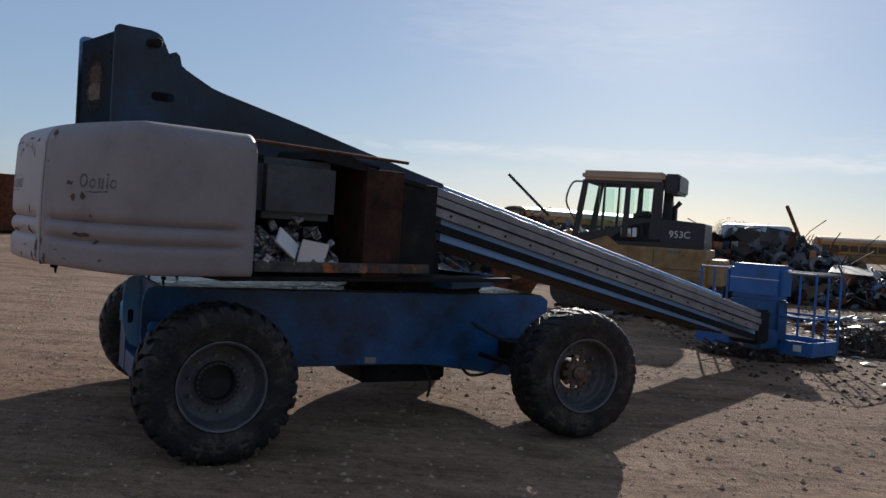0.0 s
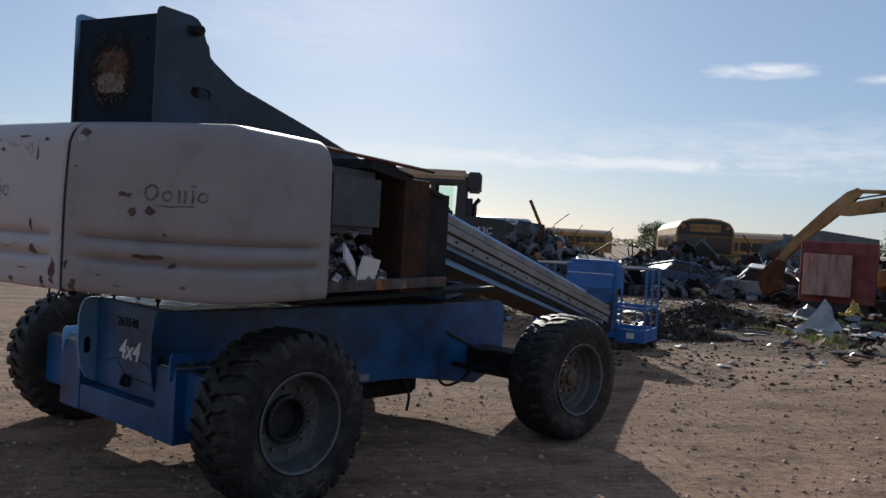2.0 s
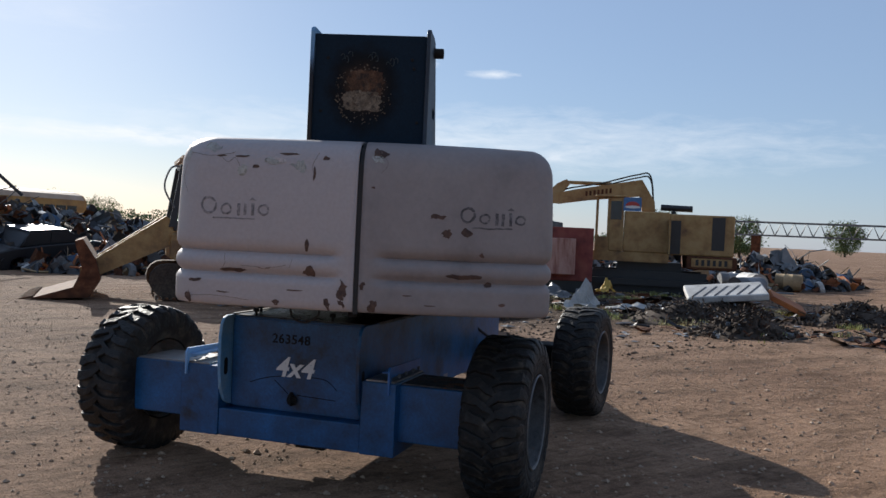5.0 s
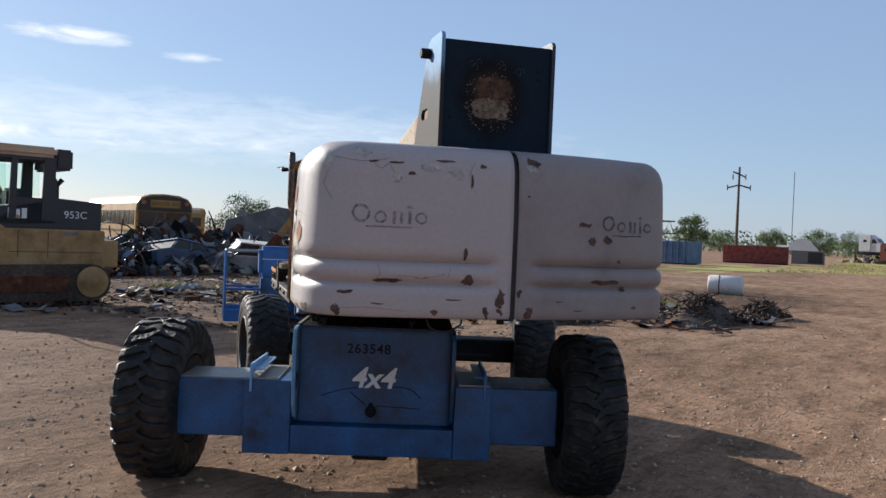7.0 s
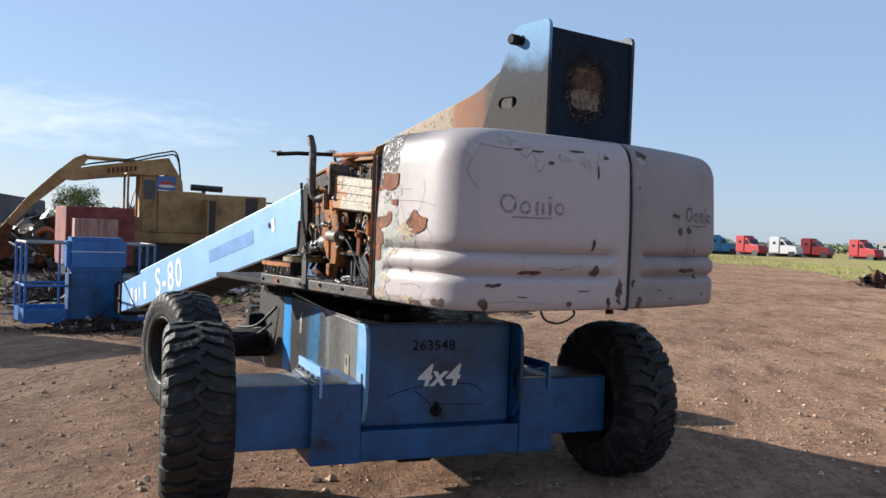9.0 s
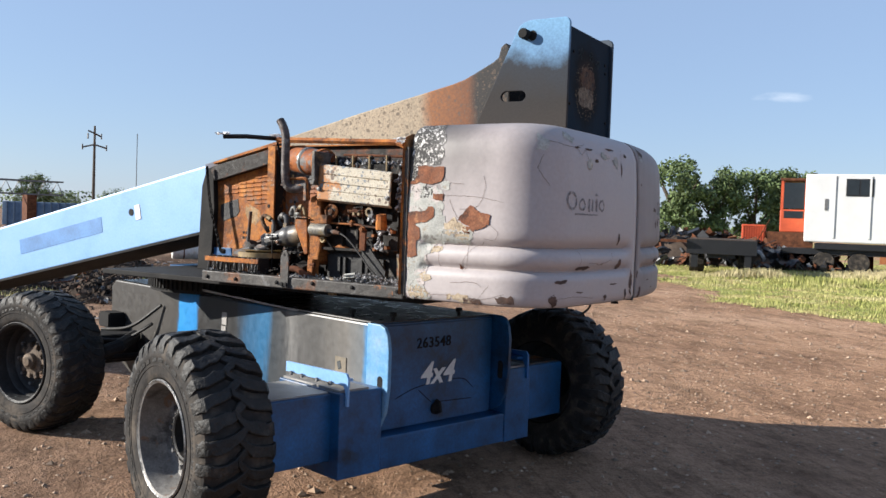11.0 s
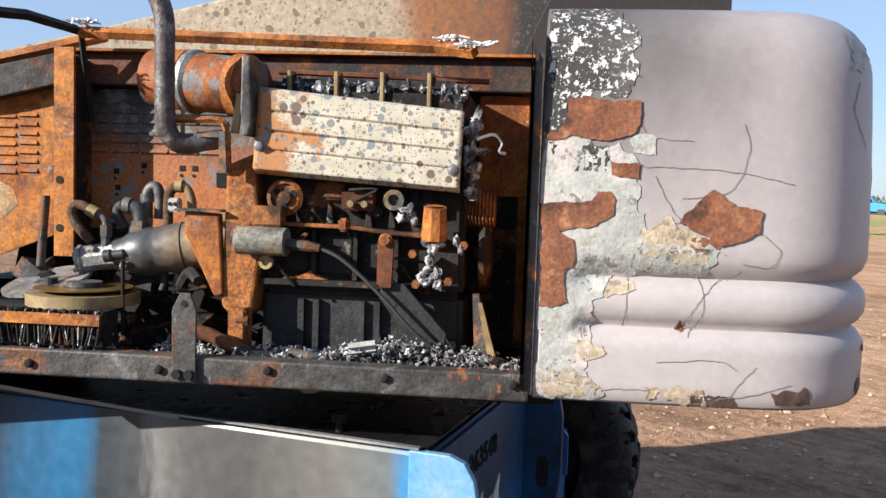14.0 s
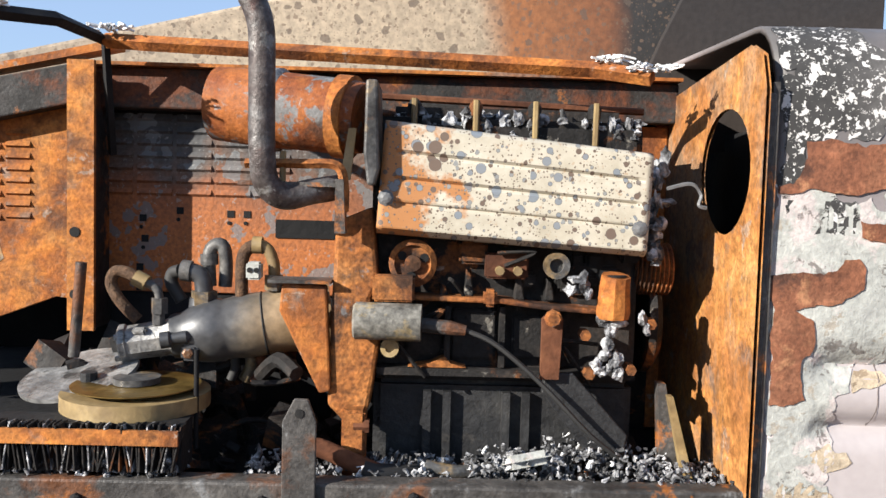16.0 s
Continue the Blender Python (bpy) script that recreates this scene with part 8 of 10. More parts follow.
def crushed_car(x, y, z, rot, tilt, mat, label):
    """A flattened car body: sills, crushed cabin with empty windows, arches without wheels."""
    r = random.Random(int(x * 31 + y * 17))
    e = thing("crushed_car", pose(x, y, z, tilt, r.uniform(-8, 8), rot), label, "wrecked car", "wrecked cars in the scrap")
    top = r.uniform(0.95, 1.2)
    low = [(-2.1, 0.12), (-2.15, 0.62), (-1.5, 0.74), (-0.5, 0.76), (1.0, 0.76), (2.0, 0.60), (2.1, 0.12), (1.65, 0.12), (1.55, 0.42), (1.25, 0.46), (0.98, 0.38), (0.9, 0.12), (-0.9, 0.12), (-1.0, 0.38), (-1.25, 0.46), (-1.55, 0.40), (-1.65, 0.12)]
    part("body", prism(fresh(), low, -0.8, 0.8, "y"), mat, e, "dented body shell", bevel=0.04)
    part("cabin", prism(fresh(), [(-1.35, 0.74), (-0.95, top), (0.25, top * r.uniform(0.9, 1.0)), (0.95, 0.76)], -0.70, 0.70, "y"), COLS["dark"], e, "dark empty cabin", bevel=0.03)
    part("roof", prism(fresh(), [(-1.0, top), (-0.95, top + 0.05), (0.2, top * 0.97 + 0.05), (0.3, top * 0.95)], -0.72, 0.72, "y"), mat, e, bevel=0.02)
    for u0, u1 in ((-1.32, -0.98), (-0.35, -0.28), (0.85, 0.28)):
        for sd in (0.69, -0.72):
            part("pillar", prism(fresh(), [(u0, 0.74), (u1, top * 0.97), (u1 + 0.07, top * 0.97), (u0 + 0.08, 0.74)], sd, sd + 0.04, "y"), mat, e)
    bm = fresh()
    for _ in range(14):
        bent_sheet(bm, (r.uniform(-2.2, 2.2), r.uniform(-0.9, 0.9), r.uniform(0.3, top)), r.uniform(0.1, 0.4), r.uniform(0.2, 0.6), (r.uniform(-50, 50), r.uniform(-50, 50), r.uniform(0, 360)), r.uniform(0.3, 1.5), r)
    part("torn_panels", bm, COLS["grey"], e, kind="stuff")


for args in ((6.6, 27.2, -0.15, 20, 0, COLS["grey"], "crushed grey car at the foot of the scrap"), (10.9, 26.3, -0.15, -25, 8, COLS["dark"], "crushed black car at the foot of the scrap"), (13.4, 25.6, -0.1, 10, -9, COLS["blue"], "crushed dark blue car among the scrap"), (16.4, 24.6, -0.1, -40, 4, COLS["white"], "crushed pale car among the scrap"), (2.2, 29.6, 0.1, 15, 5, COLS["dark"], "black car body in the scrap"), (-6.0, 33.8, 0.3, 30, 8, COLS["blue"], "dark blue car body in the scrap")):
    crushed_car(*args)
# a pole and boom sticking out of the heaps
tagged(part("scrap_beam", ring_path(fresh(), [(10.4, 30.0, 1.4), (9.9, 30.8, 3.05)], 0.07, 6), M_RUST, None), "rusty beam sticking up out of the scrap", "beam")
tagged(part("scrap_beam", ring_path(fresh(), [(1.6, 30.4, 2.2), (0.1, 30.8, 3.6)], 0.05, 6), M_BLACKP, None), "thin black pipe leaning out of the heap", "pipe")
tagged(part("metal_sheet", prism(fresh(), [(-2.2, 0), (-1.9, 1.9), (0.2, 2.55), (2.2, 2.3), (2.4, 0)], -0.1, 0.1, "y", pose(20.6, 28.0, 0, 0, 0, -40)), COLS["grey"], None), "large pale blue grey sheet leaning on the heap", "metal sheet")


M_BUS = surf("bus_yellow", [(0.3, (0.24, 0.12, 0.025)), (0.6, (0.42, 0.22, 0.04)), (0.8, (0.48, 0.30, 0.09))], scale=1.2, rough=0.5, fine=0.1)
M_BUSROOF = surf("bus_roof", [(0.3, (0.42, 0.27, 0.16)), (0.7, (0.55, 0.40, 0.27))], scale=1.2, rough=0.5, fine=0.1)



# ---- track loader ----
def track_loader():
    e = thing("track_loader", pose(2.95, 19.15, 0, 0, 0, 161), "yellow and black tracked loader with a glazed cab", "track loader")
    Y = 0.95
    body = part("engine_hood", prism(fresh(), [(-1.55, 1.42), (-1.55, 1.98), (-0.65, 2.04), (1.15, 1.62), (1.15, 1.42)], -0.62, 0.62 + 0.25, "y"), M_BLACKP, e, "black engine hood band", bevel=0.03)
    part("side_panel", prism(fresh(), [(-1.62, 0.62), (-1.62, 1.44), (0.2, 1.44), (0.45, 1.62), (1.2, 1.35), (1.2, 0.85), (0.4, 0.62)], -0.8, 0.9, "y"), M_YELLOW, e, "dusty yellow body panel", bevel=0.03)
    part("rear_guard", box(fresh(), -1.95, -1.6, -0.75, 0.75, 0.7, 1.25), M_YELLOW, e, "yellow rear guard", bevel=0.04)
    for sd in (1, -1):
        prof = []
        for a in np.linspace(90, 270, 9):
            prof.append((-1.35 + 0.36 * math.cos(math.radians(a)), 0.42 + 0.36 * math.sin(math.radians(a))))
        for a in np.linspace(-90, 90, 9):
            prof.append((1.25 + 0.34 * math.cos(math.radians(a)), 0.40 + 0.34 * math.sin(math.radians(a))))
        tr = part("track", prism(fresh(), prof, sd * 0.66, sd * 1.06, "y"), M_SOIL, e, "muddy crawler track")
        for i in range(22):
            part("track_shoe", cbox(fresh(), (-1.5 + i * 0.14, sd * 0.86, 0.045 if i % 2 else 0.05), (0.05, 0.4, 0.07)), M_SOIL, tr)
        part("sprocket", lathe(fresh(), [(0.30, -0.03), (0.30, 0.03), (0.2, 0.05), (0.08, 0.09)], 22, pose(-1.35, sd * 1.06, 0.44, 0, 0, 0 if sd > 0 else 180)), M_YELLOW, tr, smooth=30)
        part("track_frame", box(fresh(), -0.9, 0.9, *sorted((sd * 0.98, sd * 1.08)), 0.25, 0.55), M_BROWNRUST, tr)
    cab = part("cab_frame", box(fresh(), -0.62, 1.02, -0.72, 0.86, 2.74, 2.80), M_BLACKP, e, "black cab frame")
    part("roof", box(fresh(), -0.68, 1.08, -0.78, 0.92, 2.80, 3.0, bev=0.06), M_BUSROOF, cab, "pale dusty cab roof", smooth=40)
    part("air_unit", box(fresh(), -0.98, -0.66, -0.6, 0.85, 2.58, 2.98, bev=0.04), M_BLACKP, cab)
    for u0, u1, z0 in ((-0.66, -0.42, 1.6), (0.02, 0.16, 1.6), (0.55, 0.62, 1.5)):
        for v in (0.82, -0.70):
            part("pillar", prism(fresh(), [(u0, z0), (u1, z0), (u1 - 0.04, 2.8), (u0 - 0.0, 2.8)], v, v + 0.06, "y"), M_BLACKP, cab)
    for v in (0.82, -0.70):
        part("pillar", prism(fresh(), [(1.10, 1.5), (1.24, 1.5), (1.05, 2.8), (0.93, 2.8)], v, v + 0.06, "y"), M_BLACKP, cab)
        part("lower_door", prism(fresh(), [(-0.66, 1.55), (-0.66, 2.02), (0.14, 2.02), (0.14, 1.75), (0.5, 1.5)], v, v + 0.05, "y"), M_BLACKP, cab)
        part("door_glass", prism(fresh(), [(0.20, 1.62), (0.52, 1.52), (0.60, 2.70), (0.22, 2.70)], v + 0.02, v + 0.03, "y"), M_GLASS, cab, "green tinted door glass")
        part("side_glass", prism(fresh(), [(-0.38, 2.05), (0.0, 2.05), (0.0, 2.70), (-0.36, 2.70)], v + 0.02, v + 0.03, "y"), M_GLASS, cab)
        part("front_glass", prism(fresh(), [(0.66, 1.6), (1.08, 1.6), (0.95, 2.7), (0.68, 2.7)], v + 0.02, v + 0.03, "y"), M_GLASS, cab)
    part("seat", box(fresh(), -0.35, 0.05, -0.2, 0.3, 1.6, 2.2, bev=0.06), M_BLACKP, cab, "black seat")
    part("mirror_arm", ring_path(fresh(), bezier([(1.15, 0.92, 1.9), (1.36, 1.0, 2.3), (1.25, 1.0, 2.7), (1.05, 0.92, 2.75)]), 0.02, 6), M_GREYSTEEL, cab)
    part("exhaust", ring_path(fresh(), [(-0.85, 0.3, 2.0), (-0.85, 0.3, 2.3), (-0.95, 0.3, 2.42)], 0.05, 8), M_BLACKP, e)
    part("exhaust", box(fresh(), -0.80, -0.62, 0.2, 0.5, 2.0, 2.42), M_BLACKP, e)
    words("model_number", "953C", 0.20, M_WHITEP, pose(-1.05, 0.874, 1.72, 90, 0, 180), e)
    for i in range(3):
        part("emblem_bar", cbox(fresh(), (0.12 - i * 0.12, 0.876, 1.72), (0.09, 0.004, 0.19 if i != 1 else 0.15)), M_WHITEP, e)
    part("emblem_wedge", prism(fresh(), [(0.08, 1.62), (-0.08, 1.62), (0.0, 1.70)], 0.877, 0.880, "y"), M_YELLOW, e)
    part("vent_plate", cbox(fresh(), (-0.95, 0.902, 1.36), (0.28, 0.004, 0.06)), M_GREYSTEEL, e)
    for u in (-0.55, -0.02):
        part("panel_seam", cbox(fresh(), (u, 0.902, 1.15), (0.012, 0.004, 0.5)), M_BLACKP, e)
    part("panel_seam", cbox(fresh(), (-0.7, 0.902, 1.0), (1.7, 0.004, 0.012)), M_BLACKP, e)
    for sd in (0.75, -0.75):
        part("lift_arm", prism(fresh(), [(1.0, 1.55), (1.3, 1.72), (2.9, 0.62), (2.9, 0.3), (1.0, 1.2)], sd - 0.07, sd + 0.07, "y"), M_YELLOW, e, "worn yellow lift arm")
    bk = [(2.7, 0.05), (3.75, 0.02), (3.0, 0.25), (2.85, 0.6), (3.0, 1.15), (2.85, 1.2), (2.6, 0.8), (2.5, 0.4)]
    part("bucket", prism(fresh(), bk, -1.2, 1.2, "y"), M_BROWNRUST, e, "worn rusty loader bucket")
    for i in range(7):
        part("bucket_tooth", prism(fresh(), [(3.7, 0.01), (4.0, 0.0), (3.7, 0.08)], -1.15 + i * 0.37, -1.07 + i * 0.37, "y"), M_BROWNRUST, e)


track_loader()


# ---- buses ----
def bus(m, label):
    e = thing("school_bus", m, label, "bus", "buses parked behind the scrap")
    W = 1.2
    sec = [(-W, 0.55), (-W, 2.1), (-W * 0.97, 2.45), (-W * 0.82, 2.70), (-W * 0.5, 2.84), (0, 2.88), (W * 0.5, 2.84), (W * 0.82, 2.70), (W * 0.97, 2.45), (W, 2.1), (W, 0.55)]
    part("body", prism(fresh(), sec, -10.0, 0.0, "x"), M_BUS, e, "yellow bus body", bevel=0.05)
    rf = [p for p in sec if p[1] >= 2.45]
    part("roof", prism(fresh(), [(y * 1.01, z + 0.012) for y, z in rf], -9.8, -0.3, "x"), M_BUSROOF, e)
    part("front_visor", prism(fresh(), [(-1.12, 2.16), (-1.05, 2.52), (-0.8, 2.72), (0, 2.82), (0.8, 2.72), (1.05, 2.52), (1.12, 2.16)], 0.0, 0.06, "x"), M_BLACKP, e, "black front cap")
    part("sign_board", box(fresh(), 0.06, 0.08, -0.62, 0.62, 2.30, 2.62), M_BUS, e, "yellow lettered sign board")
    words("sign", "SCHOOL BUS", 0.19, M_BLACKP, pose(0.083, 0, 2.46, 90, 0, 90), e)
    for y0, y1 in ((-1.08, -0.03), (0.03, 1.08)):
        part("windscreen", box(fresh(), 0.0, 0.03, y0, y1, 1.42, 2.10), M_DARKGLASS, e, "dark split windscreen")
    for y in (-0.9, 0.9):
        part("warning_lamp", lathe(fresh(), [(0.09, 0), (0.09, 0.05)], 14, pose(0.05, y, 2.5, 0, 0, -90)), plain("amber_lens", (0.45, 0.12, 0.02), 0.3), e)
        part("headlamp", lathe(fresh(), [(0.10, 0), (0.10, 0.05)], 14, pose(0.02, y, 0.95, 0, 0, -90)), M_GLASS, e)
    part("grille", box(fresh(), 0.0, 0.04, -0.6, 0.6, 0.75, 1.25), M_BLACKP, e)
    part("bumper", box(fresh(), 0.0, 0.16, -1.2, 1.2, 0.45, 0.7), M_BLACKP, e)
    for i in range(11):
        for s in (1, -1):
            part("window", box(fresh(), -0.95 - i * 0.82, -0.25 - i * 0.82, *sorted((s * 1.195, s * 1.215)), 1.55, 2.15), M_DARKGLASS, e)
    for s in (1, -1):
        part("rub_rail", box(fresh(), -10, 0, *sorted((s * 1.2, s * 1.225)), 1.25, 1.32), M_BLACKP, e)
        for x in (-1.6, -7.4):
            wl2 = part("wheel", lathe(fresh(), [(0.2, -0.12), (0.48, -0.13), (0.5, 0), (0.48, 0.13), (0.2, 0.12)], 24, pose(x, s * 1.05, 0.5)), M_TYRE, e)
    return e


B0 = bus(pose(18.3, 31.9, 0, 0, 0, 244), "yellow school bus with a lettered sign, behind the scrap")
copy_thing(B0, pose(38.5, 50.5, 0, 0, 0, 322))["label"] = "yellow school bus seen side on behind the scrap"
copy_thing(B0, pose(8.0, 88.0, 0, 0, 0, 165))["label"] = "yellow school bus far behind the scrap heaps"
copy_thing(B0, pose(30.0, 84.0, 0, 0, 0, 172))["label"] = "yellow school bus far behind the scrap heaps"
copy_thing(B0, pose(0.5, 44.0, 0, 0, 0, 215))["label"] = "yellow school bus behind the loader and heaps"


# ---- excavators ----
def beam(bm, pts, half, m):
    """A plate boom along points (x, z, depth)."""
    up, dn = [], []
    for i, (x, z, d) in enumerate(pts):
        a, b = pts[max(i - 1, 0)], pts[min(i + 1, len(pts) - 1)]
        t = Vector((b[0] - a[0], b[1] - a[1])).normalized()
        up.append((x - t.y * d, z + t.x * d))
        dn.append((x + t.y * d, z - t.x * d))
    return prism(bm, up + dn[::-1], -half, half, "y", m)


def yellow_excavator():
    e = thing("excavator", pose(17.55, 18.55, 0, 0, 0, 128), "old rusty yellow excavator with a folded boom", "excavator")
    part("house", box(fresh(), -2.5, -0.57, -1.0, 1.15, 1.27, 2.54), M_YELLOW, e, "weathered yellow engine house", bevel=0.05)
    part("house_opening", box(fresh(), -0.9, -0.6, 1.15, 1.16, 1.3, 2.34), M_BLACKP, e, "open dark engine door")
    part("house_opening", box(fresh(), -2.21, -1.83, 1.15, 1.16, 1.46, 2.48), M_BLACKP, e)
    part("open_door", prism(fresh(), [(-0.56, 1.3), (-0.52, 1.3), (-0.52, 2.35), (-0.56, 2.35)], 1.16, 1.75, "y"), M_YELLOW, e, "open yellow engine door")
    part("counterweight", box(fresh(), -2.6, -1.1, -1.1, 1.25, 0.85, 1.265), M_BROWNRUST, e, "rusty counterweight skirt", bevel=0.05)
    part("name_plate", cbox(fresh(), (-1.85, 1.253, 1.07), (1.2, 0.004, 0.26)), M_YELLOW, e)
    for i in range(6):
        part("plate_bar", cbox(fresh(), (-1.42 - i * 0.17, 1.257, 1.07), (0.09, 0.004, 0.18)), M_BLACKP, e)
    part("muffler", ring_path(fresh(), [(-1.28, 0.3, 2.74), (-0.3, 0.3, 2.76)], 0.10, 12), M_BLACKP, e, "black muffler")
    part("muffler_stub", ring_path(fresh(), [(-0.7, 0.3, 2.5), (-0.7, 0.3, 2.7)], 0.06, 8), M_BLACKP, e)
    part("deck", box(fresh(), -0.57, 1.9, -1.0, 1.15, 1.0, 1.3), M_YELLOW, e)
    part("cab_rear", box(fresh(), 0.85, 1.30, 0.25, 1.15, 1.3, 3.0), M_YELLOW, e, "yellow cab with a panel", bevel=0.03)
    part("mid_house", box(fresh(), -0.57, 0.84, 0.1, 1.14, 1.3, 2.58), M_YELLOW, e, "faded yellow tank panel", bevel=0.04)
    for u0, u1 in ((1.30, 1.36), (1.66, 1.72)):
        for v in (0.3, 1.09):
            part("cab_post", box(fresh(), u0, u1, v, v + 0.05, 1.3, 3.05), M_YELLOW, e)
    part("cab_roof", box(fresh(), 0.82, 1.76, 0.2, 1.2, 3.0, 3.06), M_YELLOW, e, bevel=0.02)
    part("cab_window", box(fresh(), 0.92, 1.26, 1.15, 1.165, 2.3, 2.88), M_DARKGLASS, e)
    part("cab_side_sheet", box(fresh(), 1.36, 1.66, 1.11, 1.12, 1.3, 1.75), M_YELLOW, e)
    # emblem board on the cab, plain shapes
    part("emblem_board", box(fresh(), 0.33, 0.88, 1.168, 1.18, 2.585, 3.01), plain("emblem_blue", (0.06, 0.18, 0.4), 0.5), e, "blue board with a red and white disc")
    part("emblem_disc", prism(fresh(), [(0.6 + 0.22 * math.cos(a), 2.73 + 0.15 * math.sin(a)) for a in np.linspace(0.1, math.pi - 0.1, 14)], 1.181, 1.186, "y"), plain("emblem_red", (0.5, 0.05, 0.04), 0.5), e)
    part("emblem_stripe", prism(fresh(), [(0.6 + 0.24 * math.cos(a), 2.71 + 0.045 * math.sin(a)) for a in np.linspace(0, 2 * math.pi, 18, endpoint=False)], 1.187, 1.190, "y"), M_WHITEP, e)
    part("boom", beam(fresh(), [(0.02, 2.3, 0.2), (0.1, 2.9, 0.22), (0.35, 3.40, 0.27), (2.1, 3.14, 0.2), (3.05, 2.97, 0.18), (3.45, 2.92, 0.1)], 0.22, pose(0, -0.35, 0)), M_YELLOW, e, "weathered yellow boom")
    part("stick", beam(fresh(), [(2.72, 3.55, 0.08), (2.95, 3.36, 0.16), (3.45, 2.88, 0.18), (4.25, 2.1, 0.14), (4.9, 1.28, 0.1)], 0.18, pose(0, -0.35, 0)), M_YELLOW, e, "weathered yellow stick angled down")
    part("stick_ram", ring_path(fresh(), [(1.3, -0.35, 3.5), (2.75, -0.35, 3.52)], 0.06, 8), M_YELLOW, e)
    for z in (3.78, 3.88):
        part("boom_hose", ring_path(fresh(), bezier([(-0.1, -0.2, 2.6), (0.05, -0.2, z - 0.1), (0.5, -0.2, z - 0.06), (1.6, -0.2, z - 0.36), (2.6, -0.2, z - 0.55), (3.3, -0.2, z - 0.75)]), 0.025, 6), M_RUBBERHOSE, e)
    for i in range(7):
        part("boom_bar", cbox(fresh(), (2.1 - i * 0.13, -0.125, 3.15 + i * 0.02), (0.07, 0.006, 0.16)), M_BROWNRUST, e)
    part("bucket", beam(fresh(), [(4.8, 1.4, 0.1), (5.1, 0.85, 0.3), (4.9, 0.4, 0.3)], 0.4, pose(0, -0.35, 0)), M_BROWNRUST, e, "rusty bucket on the heap")
    for sd in (1, -1):
        tr = part("track", box(fresh(), -2.0, 2.0, *sorted((sd * 0.7, sd * 1.25)), 0.02, 0.72, bev=0.25), M_BLACKP, e, "black crawler track")
    part("car_body", box(fresh(), -1.0, 1.0, -0.7, 0.7, 0.4, 1.0), M_BLACKP, e)


yellow_excavator()


def red_bin():
    e = thing("steel_bin", pose(14.2, 19.4, 0.02, 0, 0, -45), "stepped rusty red steel box among the scrap", "steel box")
    part("body", box(fresh(), -0.85, 0.95, -0.7, 0.7, 0.35, 1.95), M_REDBOX, e, "dark red steel body", bevel=0.02)
    part("step", box(fresh(), -0.72, 0.40, -1.15, -0.7, 0.55, 1.62), surf("pale_red_paint", [(0.3, (0.25, 0.09, 0.07)), (0.5, (0.44, 0.24, 0.19)), (0.7, (0.5, 0.30, 0.25))], scale=3, rough=0.8, stretch=(3, 3, 0.5)), e, "faded pink lower step", bevel=0.02)
    part("base", box(fresh(), -0.8, 0.8, -0.6, 0.6, 0.0, 0.35), M_BLACKP, e)


red_bin()


